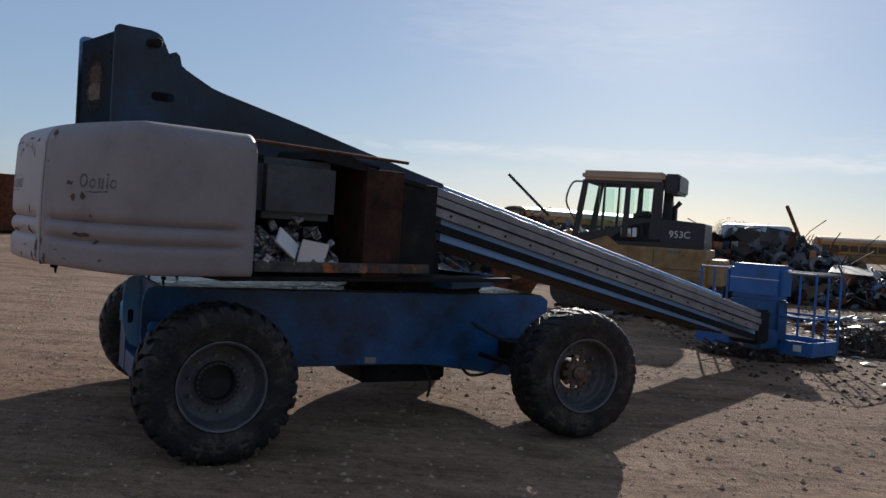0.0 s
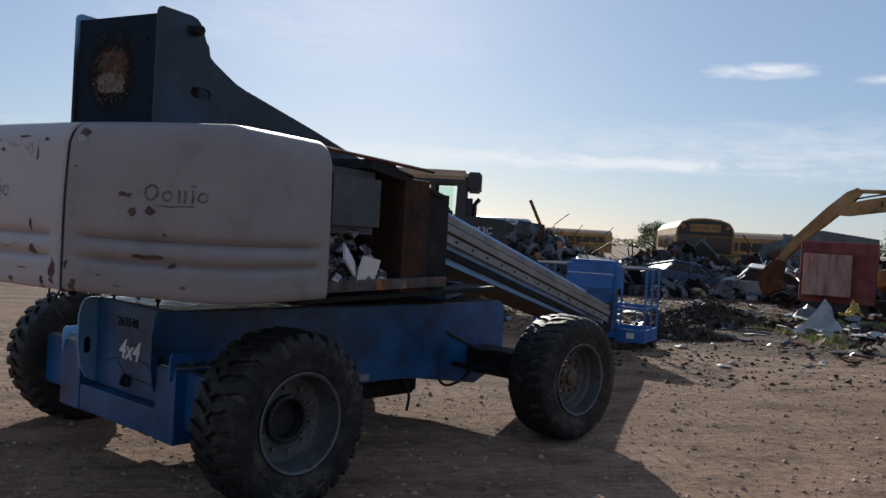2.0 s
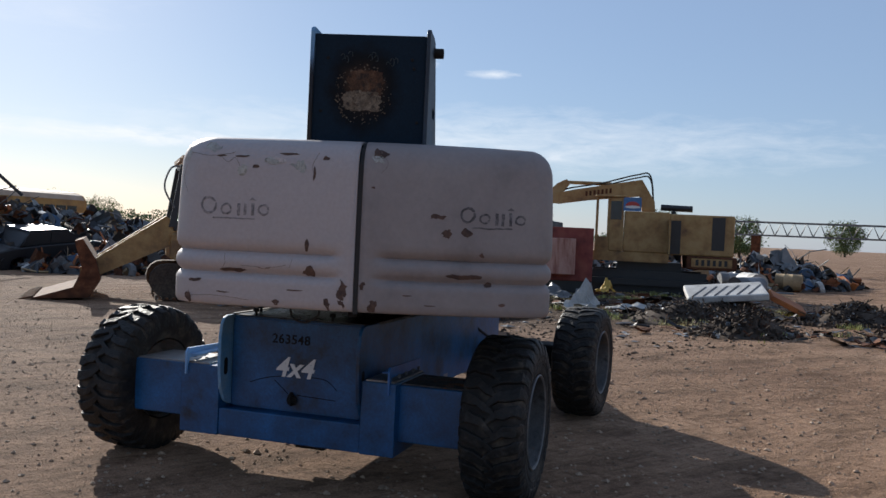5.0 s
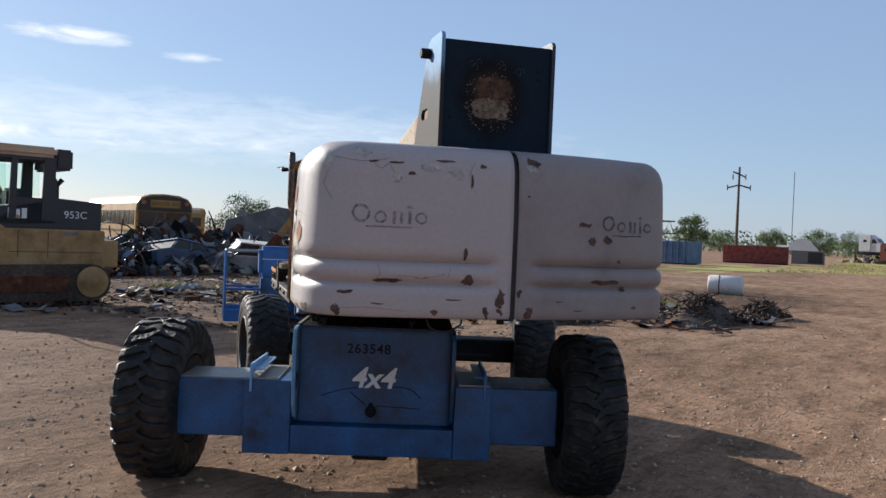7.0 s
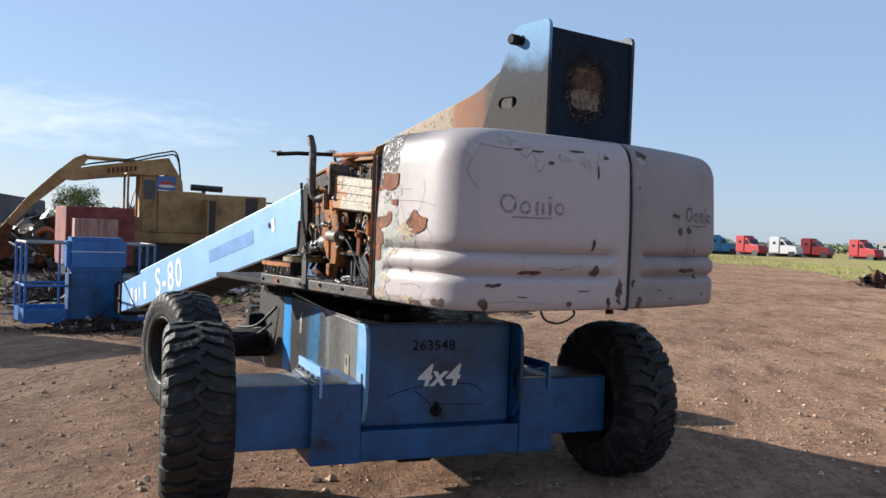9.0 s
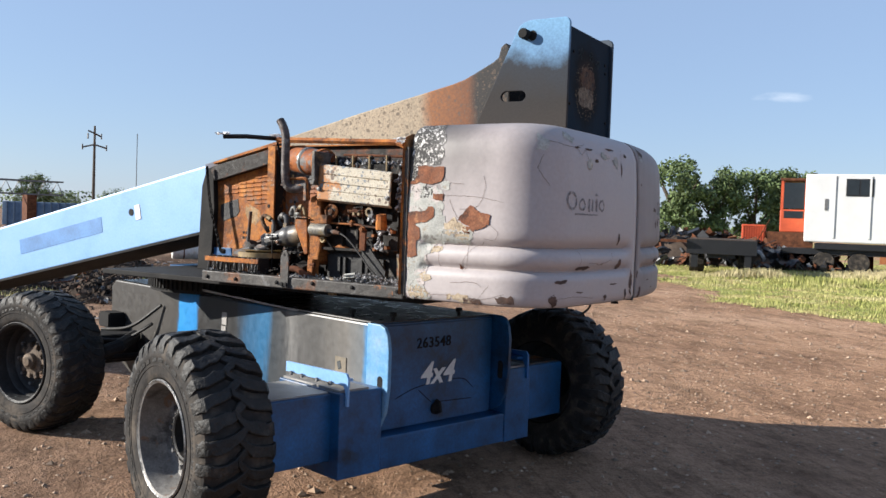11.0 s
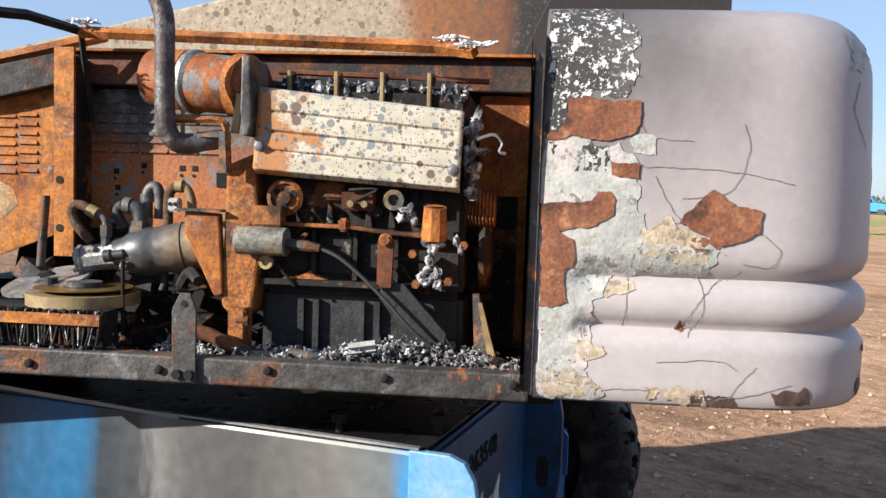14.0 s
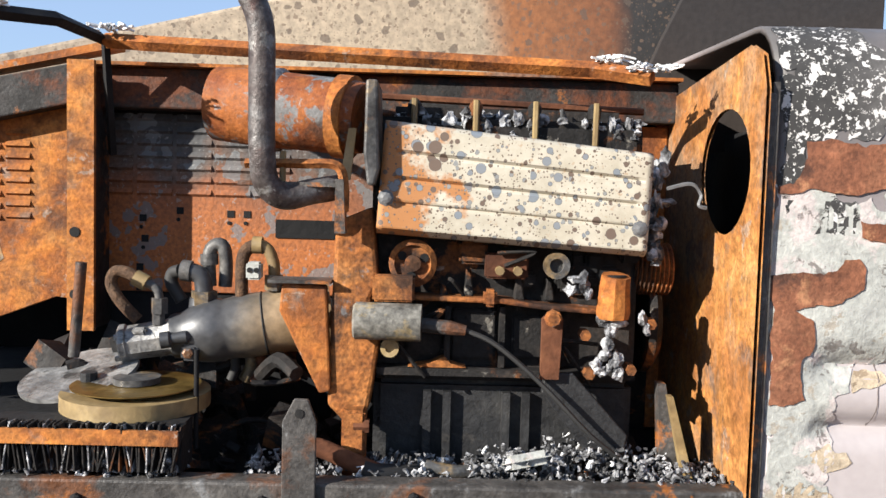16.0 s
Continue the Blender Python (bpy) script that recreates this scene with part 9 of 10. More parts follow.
def orange_excavator():
    e = thing("excavator", pose(24.3, -22.9, 0, 0, 0, -137), "orange red crawler excavator parked on the grass", "excavator")
    # x runs along the picture from the engine end to the boom
    part("engine_house", box(fresh(), -2.7, 0.56, -1.2, 1.25, 1.3, 2.55), M_ORANGERED, e, "orange engine house", bevel=0.05)
    part("engine_opening", box(fresh(), -1.0, 0.2, -1.216, -1.2, 1.4, 2.15), M_BLACKP, e, "open engine bay")
    for i in range(5):
        part("engine_pipe", ring_path(fresh(), [(-0.85 + i * 0.22, -1.23, 1.42), (-0.8 + i * 0.22, -1.23, 2.05)], 0.03, 6), M_BROWNRUST, e)
    part("panel_seam", cbox(fresh(), (-1.2, -1.205, 1.9), (0.02, 0.01, 1.1)), M_BLACKP, e)
    part("panel_seam", cbox(fresh(), (-1.7, -1.205, 1.6), (1.2, 0.01, 0.02), rot=(0, -28, 0)), M_BLACKP, e)
    part("white_top", box(fresh(), -2.7, 0.5, -1.1, 1.1, 2.56, 3.1), M_WHITEP, e, "white box load on the deck")
    part("dark_vent", box(fresh(), -1.75, -1.0, -1.13, -1.1, 2.6, 2.88), M_BLACKP, e)
    M_RED = plain("cab_red", (0.60, 0.04, 0.03), 0.4)
    cab = part("cab_base", box(fresh(), 0.58, 2.2, -1.25, -0.1, 1.15, 1.92), M_RED, e, "red cab lower panels", bevel=0.04)
    part("cab_roof", box(fresh(), 0.85, 1.95, -1.25, -0.1, 3.08, 3.2), M_RED, e, bevel=0.03)
    for u0, u1, v in ((0.58, 0.98, -1.25), (1.80, 1.92, -1.25), (2.55, 2.62, -1.25), (0.58, 0.8, -0.16), (2.3, 2.4, -0.16)):
        part("cab_post", prism(fresh(), [(u0, 1.92), (u1, 1.92), (min(max(u1, 1.0), 1.93), 3.08), (min(max(u0, 0.88), 1.82), 3.08)], v, v + 0.06, "y"), M_RED, e)
    part("cab_glass", box(fresh(), 1.0, 1.80, -1.235, -1.225, 1.93, 3.03), M_DARKGLASS, e, "tinted door glass")
    part("cab_glass", prism(fresh(), [(1.93, 1.95), (2.52, 1.95), (1.98, 2.95), (1.93, 2.95)], -1.235, -1.225, "y"), M_DARKGLASS, e)
    part("cab_nose", prism(fresh(), [(2.2, 1.2), (2.5, 1.3), (2.75, 1.92), (2.2, 1.92)], -1.25, -0.1, "y"), M_RED, e)
    part("deck", box(fresh(), -2.8, 2.2, -1.22, 1.3, 1.0, 1.2), M_BLACKP, e)
    part("boom", prism(fresh(), [(1.0, 2.6), (1.3, 3.37), (2.08, 3.72), (2.86, 3.87), (3.56, 3.76), (5.45, 3.41), (7.3, 2.94), (7.95, 2.75), (7.9, 2.45), (7.15, 2.54), (5.48, 2.84), (3.59, 3.15), (2.82, 3.02), (2.5, 2.6), (2.3, 2.0), (1.0, 2.0)], 0.05, 0.65, "y"), M_ORANGERED, e, "orange boom with black lettering")
    words("boom_lettering", "H-1000-C", 0.44, M_BLACKP, pose(4.9, 0.044, 3.16, 90, 0, 0) @ pose(0, 0, 0, 0, 0, -10.5), e)
    part("boom_ram", ring_path(fresh(), [(4.0, 0.35, 3.64), (6.27, 0.35, 3.81)], 0.14, 10), M_ORANGERED, e)
    part("ram_rod", ring_path(fresh(), [(6.27, 0.35, 3.81), (7.3, 0.35, 3.85)], 0.07, 8), M_GREYSTEEL, e)
    part("stick", prism(fresh(), [(7.72, 4.62), (7.13, 3.98), (7.3, 3.4), (7.47, 2.8), (7.9, 1.6), (8.22, 0.78), (8.5, 0.66), (8.75, 0.75), (9.05, 1.26), (8.55, 2.2), (8.15, 3.0), (8.2, 3.9), (8.25, 4.3), (8.0, 4.58)], 0.1, 0.6, "y"), COLS["orange"], e, "rusty orange stick")
    part("stick_ram", ring_path(fresh(), [(7.96, 0.35, 4.42), (8.75, 0.35, 3.3), (9.15, 0.35, 2.6)], 0.13, 8), M_ORANGERED, e)
    part("bucket_link", ring_path(fresh(), [(9.15, 0.35, 2.6), (9.5, 0.35, 1.2), (8.75, 0.35, 0.9)], 0.12, 8), M_BROWNRUST, e)
    for z in (3.70, 3.75):
        part("boom_hose", ring_path(fresh(), bezier([(1.2, 0.0, 3.3), (1.9, 0.0, z - 0.02), (2.9, 0.0, z + 0.18), (4.0, 0.0, z - 0.05), (6.5, 0.0, z - 0.62), (7.6, 0.0, z - 0.8)]), 0.022, 6), M_RUBBERHOSE, e)
    for sd in (1, -1):
        prof = [(-1.75 + 0.42 * math.cos(math.radians(a)), 0.44 + 0.42 * math.sin(math.radians(a))) for a in np.linspace(90, 270, 8)] + [(2.35 + 0.42 * math.cos(math.radians(a)), 0.44 + 0.42 * math.sin(math.radians(a))) for a in np.linspace(-90, 90, 8)]
        tr = part("track", prism(fresh(), prof, sd * 0.8, sd * 1.4, "y"), M_BROWNRUST, e, "rusty brown crawler track")
        for i in range(7):
            part("track_roller", lathe(fresh(), [(0.14, 0), (0.14, 0.03), (0.06, 0.05)], 14, pose(-1.6 + i * 0.62, sd * 1.4, 0.25, 0, 0, 0 if sd > 0 else 180)), M_BLACKP, tr)
    part("car_body", box(fresh(), -0.9, 0.9, -0.8, 0.8, 0.5, 1.0), M_BLACKP, e)


orange_excavator()


def cabin_truck():
    e = thing("crew_cabin", pose(25.2, -18.9, 0, 0, 0, -128), "white box cabin with a window on a black carrier", "cabin")
    part("cabin_body", box(fresh(), -2.45, 1.6, -1.2, 1.2, 1.3, 4.28), M_WHITEP, e, "white steel cabin", bevel=0.05)
    part("cabin_skirt", box(fresh(), -2.0, 2.0, -1.15, 1.15, 1.0, 1.25), M_BLACKP, e)
    w = part("window_frame", box(fresh(), -0.84, 0.24, -1.225, -1.2, 3.32, 4.08, bev=0.0), M_BLACKP, e, "black rounded window frame", bevel=0.06)
    for u in (-0.78, -0.27):
        part("pane", box(fresh(), u, u + 0.45, -1.232, -1.225, 3.38, 4.02), M_DARKGLASS, e)
    for u in (-1.28, 0.12):
        part("rib", box(fresh(), u - 0.04, u + 0.04, -1.24, -1.2, 1.5, 4.2), M_WHITEP, e)
    for u in (-1.6, 1.9):
        part("handle", box(fresh(), u - 0.06, u + 0.06, -1.23, -1.2, 2.7, 3.2), M_GREYSTEEL, e)
    for i in range(5):
        part("mark_bar", cbox(fresh(), (1.45 + i * 0.11, -1.203, 1.9), (0.07, 0.004, 0.10)), M_GREYSTEEL, e)
    part("carrier_frame", box(fresh(), -3.4, 3.2, -0.9, 0.9, 0.75, 1.0), M_BLACKP, e, "black carrier frame")
    for u in (-1.6, -0.2, 1.6):
        part("carrier_wheel", lathe(fresh(), [(0.2, -0.15), (0.42, -0.16), (0.45, 0), (0.42, 0.16), (0.2, 0.15)], 20, pose(u, -0.8, 0.45)), M_TYRE, e)
        part("carrier_wheel", lathe(fresh(), [(0.2, -0.15), (0.42, -0.16), (0.45, 0), (0.42, 0.16), (0.2, 0.15)], 20, pose(u, 0.8, 0.45)), M_TYRE, e)
    part("tool_box", box(fresh(), 0.6, 1.1, -1.1, -0.7, 0.45, 0.75), COLS["orange"], e)
    c = thing("operator_cab", pose(28.49, -17.57, 0, 0, 0, -125), "narrow orange operator cab on a rusty crane base", "crane cab")
    part("cab_body", box(fresh(), -0.58, 0.58, -0.8, 0.8, 1.7, 2.75), M_ORANGERED, c, "orange cab lower body", bevel=0.04)
    part("cab_glass", box(fresh(), -0.45, 0.45, -0.8, -0.78, 2.8, 4.0), M_DARKGLASS, c)
    for u in (-0.58, 0.46):
        for v in (-0.8, 0.7):
            part("cab_post", box(fresh(), u, u + 0.12, v, v + 0.1, 2.75, 4.1), M_ORANGERED, c)
    part("cab_roof", box(fresh(), -0.62, 0.62, -0.85, 0.85, 4.1, 4.22), M_BROWNRUST, c, bevel=0.03)
    part("cab_panel", box(fresh(), -0.42, 0.42, -0.815, -0.80, 2.35, 2.68), M_DARKGLASS, c, "dark lower window")
    for k in range(9):
        part("engine_grille_bar", box(fresh(), -2.2 + k * 0.11, -2.15 + k * 0.11, -0.86, -0.80, 0.95, 1.95), M_ORANGERED, c)
    part("engine_box", box(fresh(), -2.25, -1.2, -0.80, 0.6, 0.9, 2.0), M_ORANGERED, c, "orange engine box beside the cab", bevel=0.03)
    part("crane_base", box(fresh(), -1.15, 0.9, -0.78, 0.8, 0.3, 1.7), M_BROWNRUST, c)


cabin_truck()


def flatbed():
    e = thing("flatbed_trailer", pose(21.3, -9.6, 0, 0, 0, -31), "black flatbed trailer seen from its end", "trailer")
    part("deck", box(fresh(), 0, 9.0, -1.25, 1.25, 1.1, 1.3), M_SOIL, e, "dark worn deck")
    part("end_beam", box(fresh(), -0.1, 0.0, -1.25, 1.25, 0.75, 1.28), M_BLACKP, e)
    part("under_frame", box(fresh(), 0.2, 8.5, -0.5, 0.5, 0.6, 1.1), M_BLACKP, e)
    for v in (-0.95, 0.95):
        part("end_post", box(fresh(), -0.05, 0.1, v - 0.12, v + 0.12, 0.25, 0.8), M_BLACKP, e)
        for u in (1.2, 2.4):
            part("wheel", lathe(fresh(), [(0.2, -0.25), (0.44, -0.26), (0.47, 0), (0.44, 0.26), (0.2, 0.25)], 20, pose(u, v * 0.95, 0.47)), M_TYRE, e)
    part("platform_wing", box(fresh(), -0.3, 0.6, 1.25, 2.2, 1.15, 1.25), M_BROWNRUST, e)


flatbed()
scrap_heap(29.0, -12.5, 7.5, 2.2, 1.7, 230, 21, -120, ("rust", "dark", "dark", "rust", "grey"), "long row of rusty machinery scrap beyond the trailer")
scrap_heap(33.5, -36.0, 6.0, 2.5, 2.2, 130, 22, -140, ("white", "white", "white", "tan"), "heap of white pipes and frames")
scrap_heap(38.0, -44.0, 4.0, 2.0, 1.4, 70, 23, -140, ("tan", "orange", "grey"), "low heap of mixed machinery parts")


def pickup_cap(x, y, rot, lab):
    e = thing("pickup_cap", pose(x, y, 0, 0, 0, rot), lab, "truck cap")
    part("shell", prism(fresh(), [(-1.3, 0.0), (-1.2, 0.9), (-0.9, 1.15), (0.9, 1.15), (1.2, 0.9), (1.3, 0.0), (1.15, 0), (1.05, 0.8), (-1.05, 0.8), (-1.15, 0)], -0.9, 0.9, "y"), M_WHITEP, e, "white shell", bevel=0.03)
    part("dark_window", box(fresh(), -0.95, 0.95, -0.7, 0.7, 0.02, 0.78), M_BLACKP, e)


pickup_cap(24.8, -32.2, -145, "white truck cap set on the grass")
pickup_cap(20.9, -35.0, -147, "white truck cap set on the grass beside the bucket")
for x, y in ((22.9, -33.0), (22.2, -33.6)):
    tagged(part("upright_fork", prism(fresh(), [(-0.3, 0), (-0.12, 1.7), (0.02, 2.0), (0.12, 1.7), (0.25, 0)], -0.12, 0.12, "y", pose(x, y, 0, 0, 0, -145)), COLS["tan"], None, bevel=0.02), "rusty yellow upright steel fork", "steel fork")


def truck_cab(m, mat, label, stacked=False):
    e = thing("truck_cab", m, label, "truck cab", "row of truck cabs beyond the yard")
    part("sleeper", box(fresh(), -2.2, -0.3, -1.15, 1.15, 0.5, 3.2, bev=0.15), mat, e, "painted sleeper box", smooth=40)
    part("cab", prism(fresh(), [(-0.4, 0.5), (-0.4, 3.0), (0.3, 2.7), (0.9, 1.9), (2.4, 1.7), (2.6, 1.0), (2.6, 0.5)], -1.05, 1.05, "y"), mat, e, bevel=0.08)
    part("windscreen", prism(fresh(), [(0.36, 2.58), (0.42, 2.6), (0.88, 1.95), (0.82, 1.93)], -0.95, 0.95, "y"), M_DARKGLASS, e)
    for s in (1, -1):
        part("side_window", prism(fresh(), [(-0.25, 1.85), (-0.25, 2.5), (0.2, 2.5), (0.6, 1.9)], *sorted((s * 1.05, s * 1.065)), "y"), M_DARKGLASS, e)
        part("sleeper_window", box(fresh(), -1.5, -1.0, *sorted((s * 1.15, s * 1.16)), 2.0, 2.4), M_DARKGLASS, e)
        part("wheel_arch", box(fresh(), 1.2, 2.3, *sorted((s * 0.8, s * 1.07)), 0.0, 0.9), M_BLACKP, e)
    part("frame", box(fresh(), -2.6, 2.5, -0.45, 0.45, 0.0, 0.5), M_BLACKP, e)
    return e


WHITE_T, BLUE_T, RED_T, MAROON_T = ("white_truck_paint", (0.72, 0.72, 0.72)), ("blue_truck_paint", (0.03, 0.28, 0.55)), ("red_truck_paint", (0.42, 0.015, 0.02)), ("maroon_truck_paint", (0.22, 0.015, 0.02))
GREY_T, ORANGE_T, BLACK_T, CREAM_T = ("grey_truck_paint", (0.42, 0.43, 0.44)), ("orange_truck_paint", (0.24, 0.07, 0.04)), ("black_truck_paint", (0.03, 0.03, 0.035)), ("cream_truck_paint", (0.65, 0.64, 0.6))
# paint, distance, bearing, height of what it stands on
TRUCKS = [(WHITE_T, 150, 2.5, 1.3), (WHITE_T, 152, 0.5, 1.6), (ORANGE_T, 146, 1.3, 0.0), (BLUE_T, 150, -0.7, 0.0), (MAROON_T, 148, -1.7, 0.0), (RED_T, 200, -4.0, 0.0),
          (WHITE_T, 150, -6.2, 0.0), (BLUE_T, 150, -8.2, 0.0), (RED_T, 146, -9.9, 0.0), (WHITE_T, 150, -11.9, 0.0), (MAROON_T, 155, -13.7, 0.0), (RED_T, 150, -16.4, 0.0), (GREY_T, 160, -18.0, 0.0), (BLACK_T, 156, -19.6, 0.0),
          (GREY_T, 150, -57.6, 0.0), (MAROON_T, 150, -59.6, 0.0), (CREAM_T, 148, -61.4, 0.0), (BLUE_T, 148, -63.6, 0.0), (WHITE_T, 150, -65.6, 0.0), (GREY_T, 150, -55.6, 0.0)]
scrap_heap(-7.5 + 150 * math.cos(radians(0.9)), 5.5 + 150 * math.sin(radians(0.9)), 3.5, 9.0, 2.0, 150, 25, 0.9, ("rust", "dark", "orange", "white", "dark"), "heap of crushed trucks beyond the yard")
_first, _paints = None, {}
for (nm, col), dd, bb, up in TRUCKS:
    if nm not in _paints:
        _paints[nm] = plain(nm, col, 0.35)
    x, y = -7.5 + dd * math.cos(radians(bb)), 5.5 + dd * math.sin(radians(bb))
    truck_cab(pose(x, y, up, 0, 0, bb + 180 + rnd.uniform(35, 100)), _paints[nm], nm.split("_")[0] + " road truck cab off its chassis, standing in a row")


# ---- boxes, tank and far buildings ----
def bin_box(name, x, y, rot, sx, sy, sz, mat, label, cat):
    e = thing(name, pose(x, y, 0, 0, 0, rot), label, cat)
    part("shell", box(fresh(), -sx / 2, sx / 2, -sy / 2, sy / 2, 0.1, sz), mat, e, bevel=0.04)
    for i in range(int(sx / 0.6)):
        for s in (1, -1):
            part("rib", box(fresh(), -sx / 2 + 0.25 + i * 0.6, -sx / 2 + 0.35 + i * 0.6, *sorted((s * sy / 2, s * (sy / 2 + 0.07))), 0.1, sz), mat, e)
    part("skid", box(fresh(), -sx / 2, sx / 2, -0.5, 0.5, 0.0, 0.1), M_BLACKP, e)
    return e


bin_box("roll_off_bin", 67, 24.0, 75, 5.5, 2.4, 2.0, COLS["blue"], "blue ribbed steel roll-off bin", "bin")
bin_box("roll_off_bin", 88.5, 20.4, 100, 6.5, 2.4, 1.9, M_REDBOX, "rusty red roll-off bin", "bin")
bin_box("container", -25.6, 38.2, 30, 6.0, 2.4, 2.75, M_BROWNRUST, "rusty brown shipping container", "container")
sh = thing("shed", pose(102.5, 17.6, 0, 0, 0, 96) @ Matrix.Scale(0.72, 4), "grey shed frame with a curved white roof", "shed")
part("shed_wall", box(fresh(), -3.5, 1.5, -2, 2, 0, 2.2), M_GREYSTEEL, sh)
part("shed_opening", box(fresh(), -3.2, -1.0, 2.0, 2.02, 0.2, 2.0), M_BLACKP, sh)
part("shed_roof", prism(fresh(), [(-2.2 + 2.6 * (i / 10) * 2 - 0.4, 2.2 + 2.0 * math.sin(math.pi * i / 10)) for i in range(11)], -2, 2, "y"), M_WHITEP, sh)
part("leaning_sheet", box(fresh(), 2.0, 4.0, -1, -0.9, 0, 3.0), M_WHITEP, sh)
tk = thing("tank", pose(22.4, 9.57, 0.34, 0, 0, 100), "white rusty cylindrical tank lying on the dirt", "tank")
part("shell", lathe(fresh(), [(0.02, -0.58), (0.30, -0.56), (0.34, -0.50), (0.34, 0.50), (0.30, 0.56), (0.02, 0.58)], 30, pose(0, 0, 0, 0, 0, 90)), surf("white_rusty_tank", [(0.3, (0.35, 0.25, 0.18)), (0.42, (0.62, 0.60, 0.57)), (0.7, (0.72, 0.71, 0.69))], scale=2.5, rough=0.6), tk, smooth=40)
part("band", lathe(fresh(), [(0.345, -0.02), (0.35, 0), (0.345, 0.02)], 30, pose(0.2, 0, 0, 0, 0, 90)), M_BROWNRUST, tk)
tk2 = thing("tank", pose(9.6, 33.2, 1.9, 0, 0, 165), "silver tank on the scrap heap, shining in the sun", "tank")
part("shell", lathe(fresh(), [(0.02, -1.3), (0.42, -1.25), (0.5, -1.1), (0.5, 1.1), (0.42, 1.25), (0.02, 1.3)], 24, pose(0, 0, 0, 0, 0, 90)), M_ALU, tk2, smooth=40)
sl = thing("white_trailer", pose(-6.5, 47.5, 0, 0, 0, 5), "dented white box trailer behind the scrap", "trailer")
part("box_body", box(fresh(), -4, 4, -1.2, 1.2, 0.7, 2.75), COLS["white"], sl)
part("wheel_set", box(fresh(), -3, -1, -1.0, 1.0, 0.0, 0.7), M_BLACKP, sl)
wb = thing("lattice_boom", pose(52.0, 27.5, 0, 0, 0, -62), "long grey lattice crane boom lying on stands", "crane boom")
for y in (-0.5, 0.5):
    for z in (2.4, 3.3):
        part("chord", box(fresh(), -8, 8, y - 0.06, y + 0.06, z, z + 0.1), COLS["grey"], wb)
for i in range(20):
    part("lacing", ring_path(fresh(), [(-8 + i * 0.8, -0.5, 2.45), (-7.6 + i * 0.8, -0.5, 3.35), (-7.2 + i * 0.8, -0.5, 2.45)], 0.04, 4), COLS["grey"], wb)
for x in (-6, 6):
    part("stand", box(fresh(), x - 0.3, x + 0.3, -0.6, 0.6, 0, 2.4), M_BROWNRUST, wb)


def drum(x, y, z, rot, lie, mat, label, r=0.29, h=0.88):
    m = pose(x, y, z + (r if lie else 0), 0, 0, rot) @ (pose(0, -h / 2, 0) if lie else pose(0, 0, 0, 90) @ Matrix.Scale(-1, 4, (0, 1, 0)))
    e = thing("steel_drum", pose(0, 0, 0), label, "drum", "drums and cylinders by the excavator")
    e.matrix_basis = m
    part("shell", lathe(fresh(), [(r * 0.93, 0.02), (r, 0.0), (r, h * 0.32), (r * 1.03, h * 0.34), (r, h * 0.36), (r, h * 0.64), (r * 1.03, h * 0.66), (r, h * 0.68), (r, h), (r * 0.93, h - 0.02)], 20), mat, e, smooth=30)
    return e


dr = random.Random(64)
for k, (x, y) in enumerate(((21.0, 17.0), (22.2, 16.6), (23.0, 18.0), (24.3, 17.4), (25.0, 18.8), (26.1, 18.2), (26.8, 19.4), (28.0, 18.6), (23.6, 19.2), (29.2, 19.8), (30.5, 19.0), (27.6, 20.6), (31.5, 20.8), (25.4, 20.0))):
    kind = k % 4
    drum(x, y, 0.0, dr.uniform(0, 180), dr.random() < 0.65, (COLS["grey"], COLS["tan"], COLS["white"], COLS["grey"])[kind], ("dented grey steel drum on the dirt", "dented tan steel drum on the dirt", "pale steel cylinder on the dirt", "dented grey steel cylinder on the dirt")[kind], dr.uniform(0.26, 0.36), dr.uniform(0.8, 1.5))


# ---- mud heaps and loose sheets near the machine ----
def mud_heap(x, y, rx, ry, h, seed, label, rot=0.0):
    e = thing("mud_heap", pose(x, y, 0, 0, 0, rot), label, "mud heap")
    part("earth", mound(0, 0, rx, ry, h, seed, 40), M_SOIL, e, smooth=20)
    r = random.Random(seed)
    for nm, mt, cnt in (("twig", M_SOIL, 150), ("rusty_bit", COLS["rust"], 40), ("scrap_bit", COLS["grey"], 46), ("pale_bit", COLS["white"], 10), ("dark_bit", COLS["dark"], 40), ("clod", M_SOIL, 420)):
        bm = fresh()
        for _ in range(cnt):
            f, a = r.random(), r.uniform(0, 6.283)
            x2, y2, z2 = rx * f * math.cos(a), ry * f * math.sin(a), h * (math.cos(f * math.pi) * 0.5 + 0.5)
            if nm == "twig":
                d = Vector((r.uniform(-1, 1), r.uniform(-1, 1), r.uniform(-0.1, 0.6))) * r.uniform(0.1, 0.4)
                ring_path(bm, [(x2, y2, z2), Vector((x2, y2, z2)) + d], 0.012, 4)
            elif nm != "clod":
                bent_sheet(bm, (x2, y2, z2 + 0.02), r.uniform(0.02, 0.09), r.uniform(0.05, 0.2), (r.uniform(-60, 60), r.uniform(-60, 60), r.uniform(0, 360)), r.uniform(0.3, 2.0), r)
            else:
                s = r.uniform(0.02, 0.09)
                cbox(bm, (x2, y2, z2 + 0.02), (s * 1.6, s, s * 0.7), rot=(r.uniform(0, 180), r.uniform(0, 180), r.uniform(0, 180)))
        part(nm, bm, mt, e, kind="stuff")


mud_heap(11.9, 7.9, 2.1, 0.9, 0.50, 31, "heap of dark mud, roots and scrap bits")
mud_heap(14.2, 7.0, 1.1, 0.7, 0.34, 32, "low dark mud heap with scrap bits")
mud_heap(10.4, 12.3, 1.9, 1.2, 0.34, 33, "dark mud heap with debris beside white sheets")
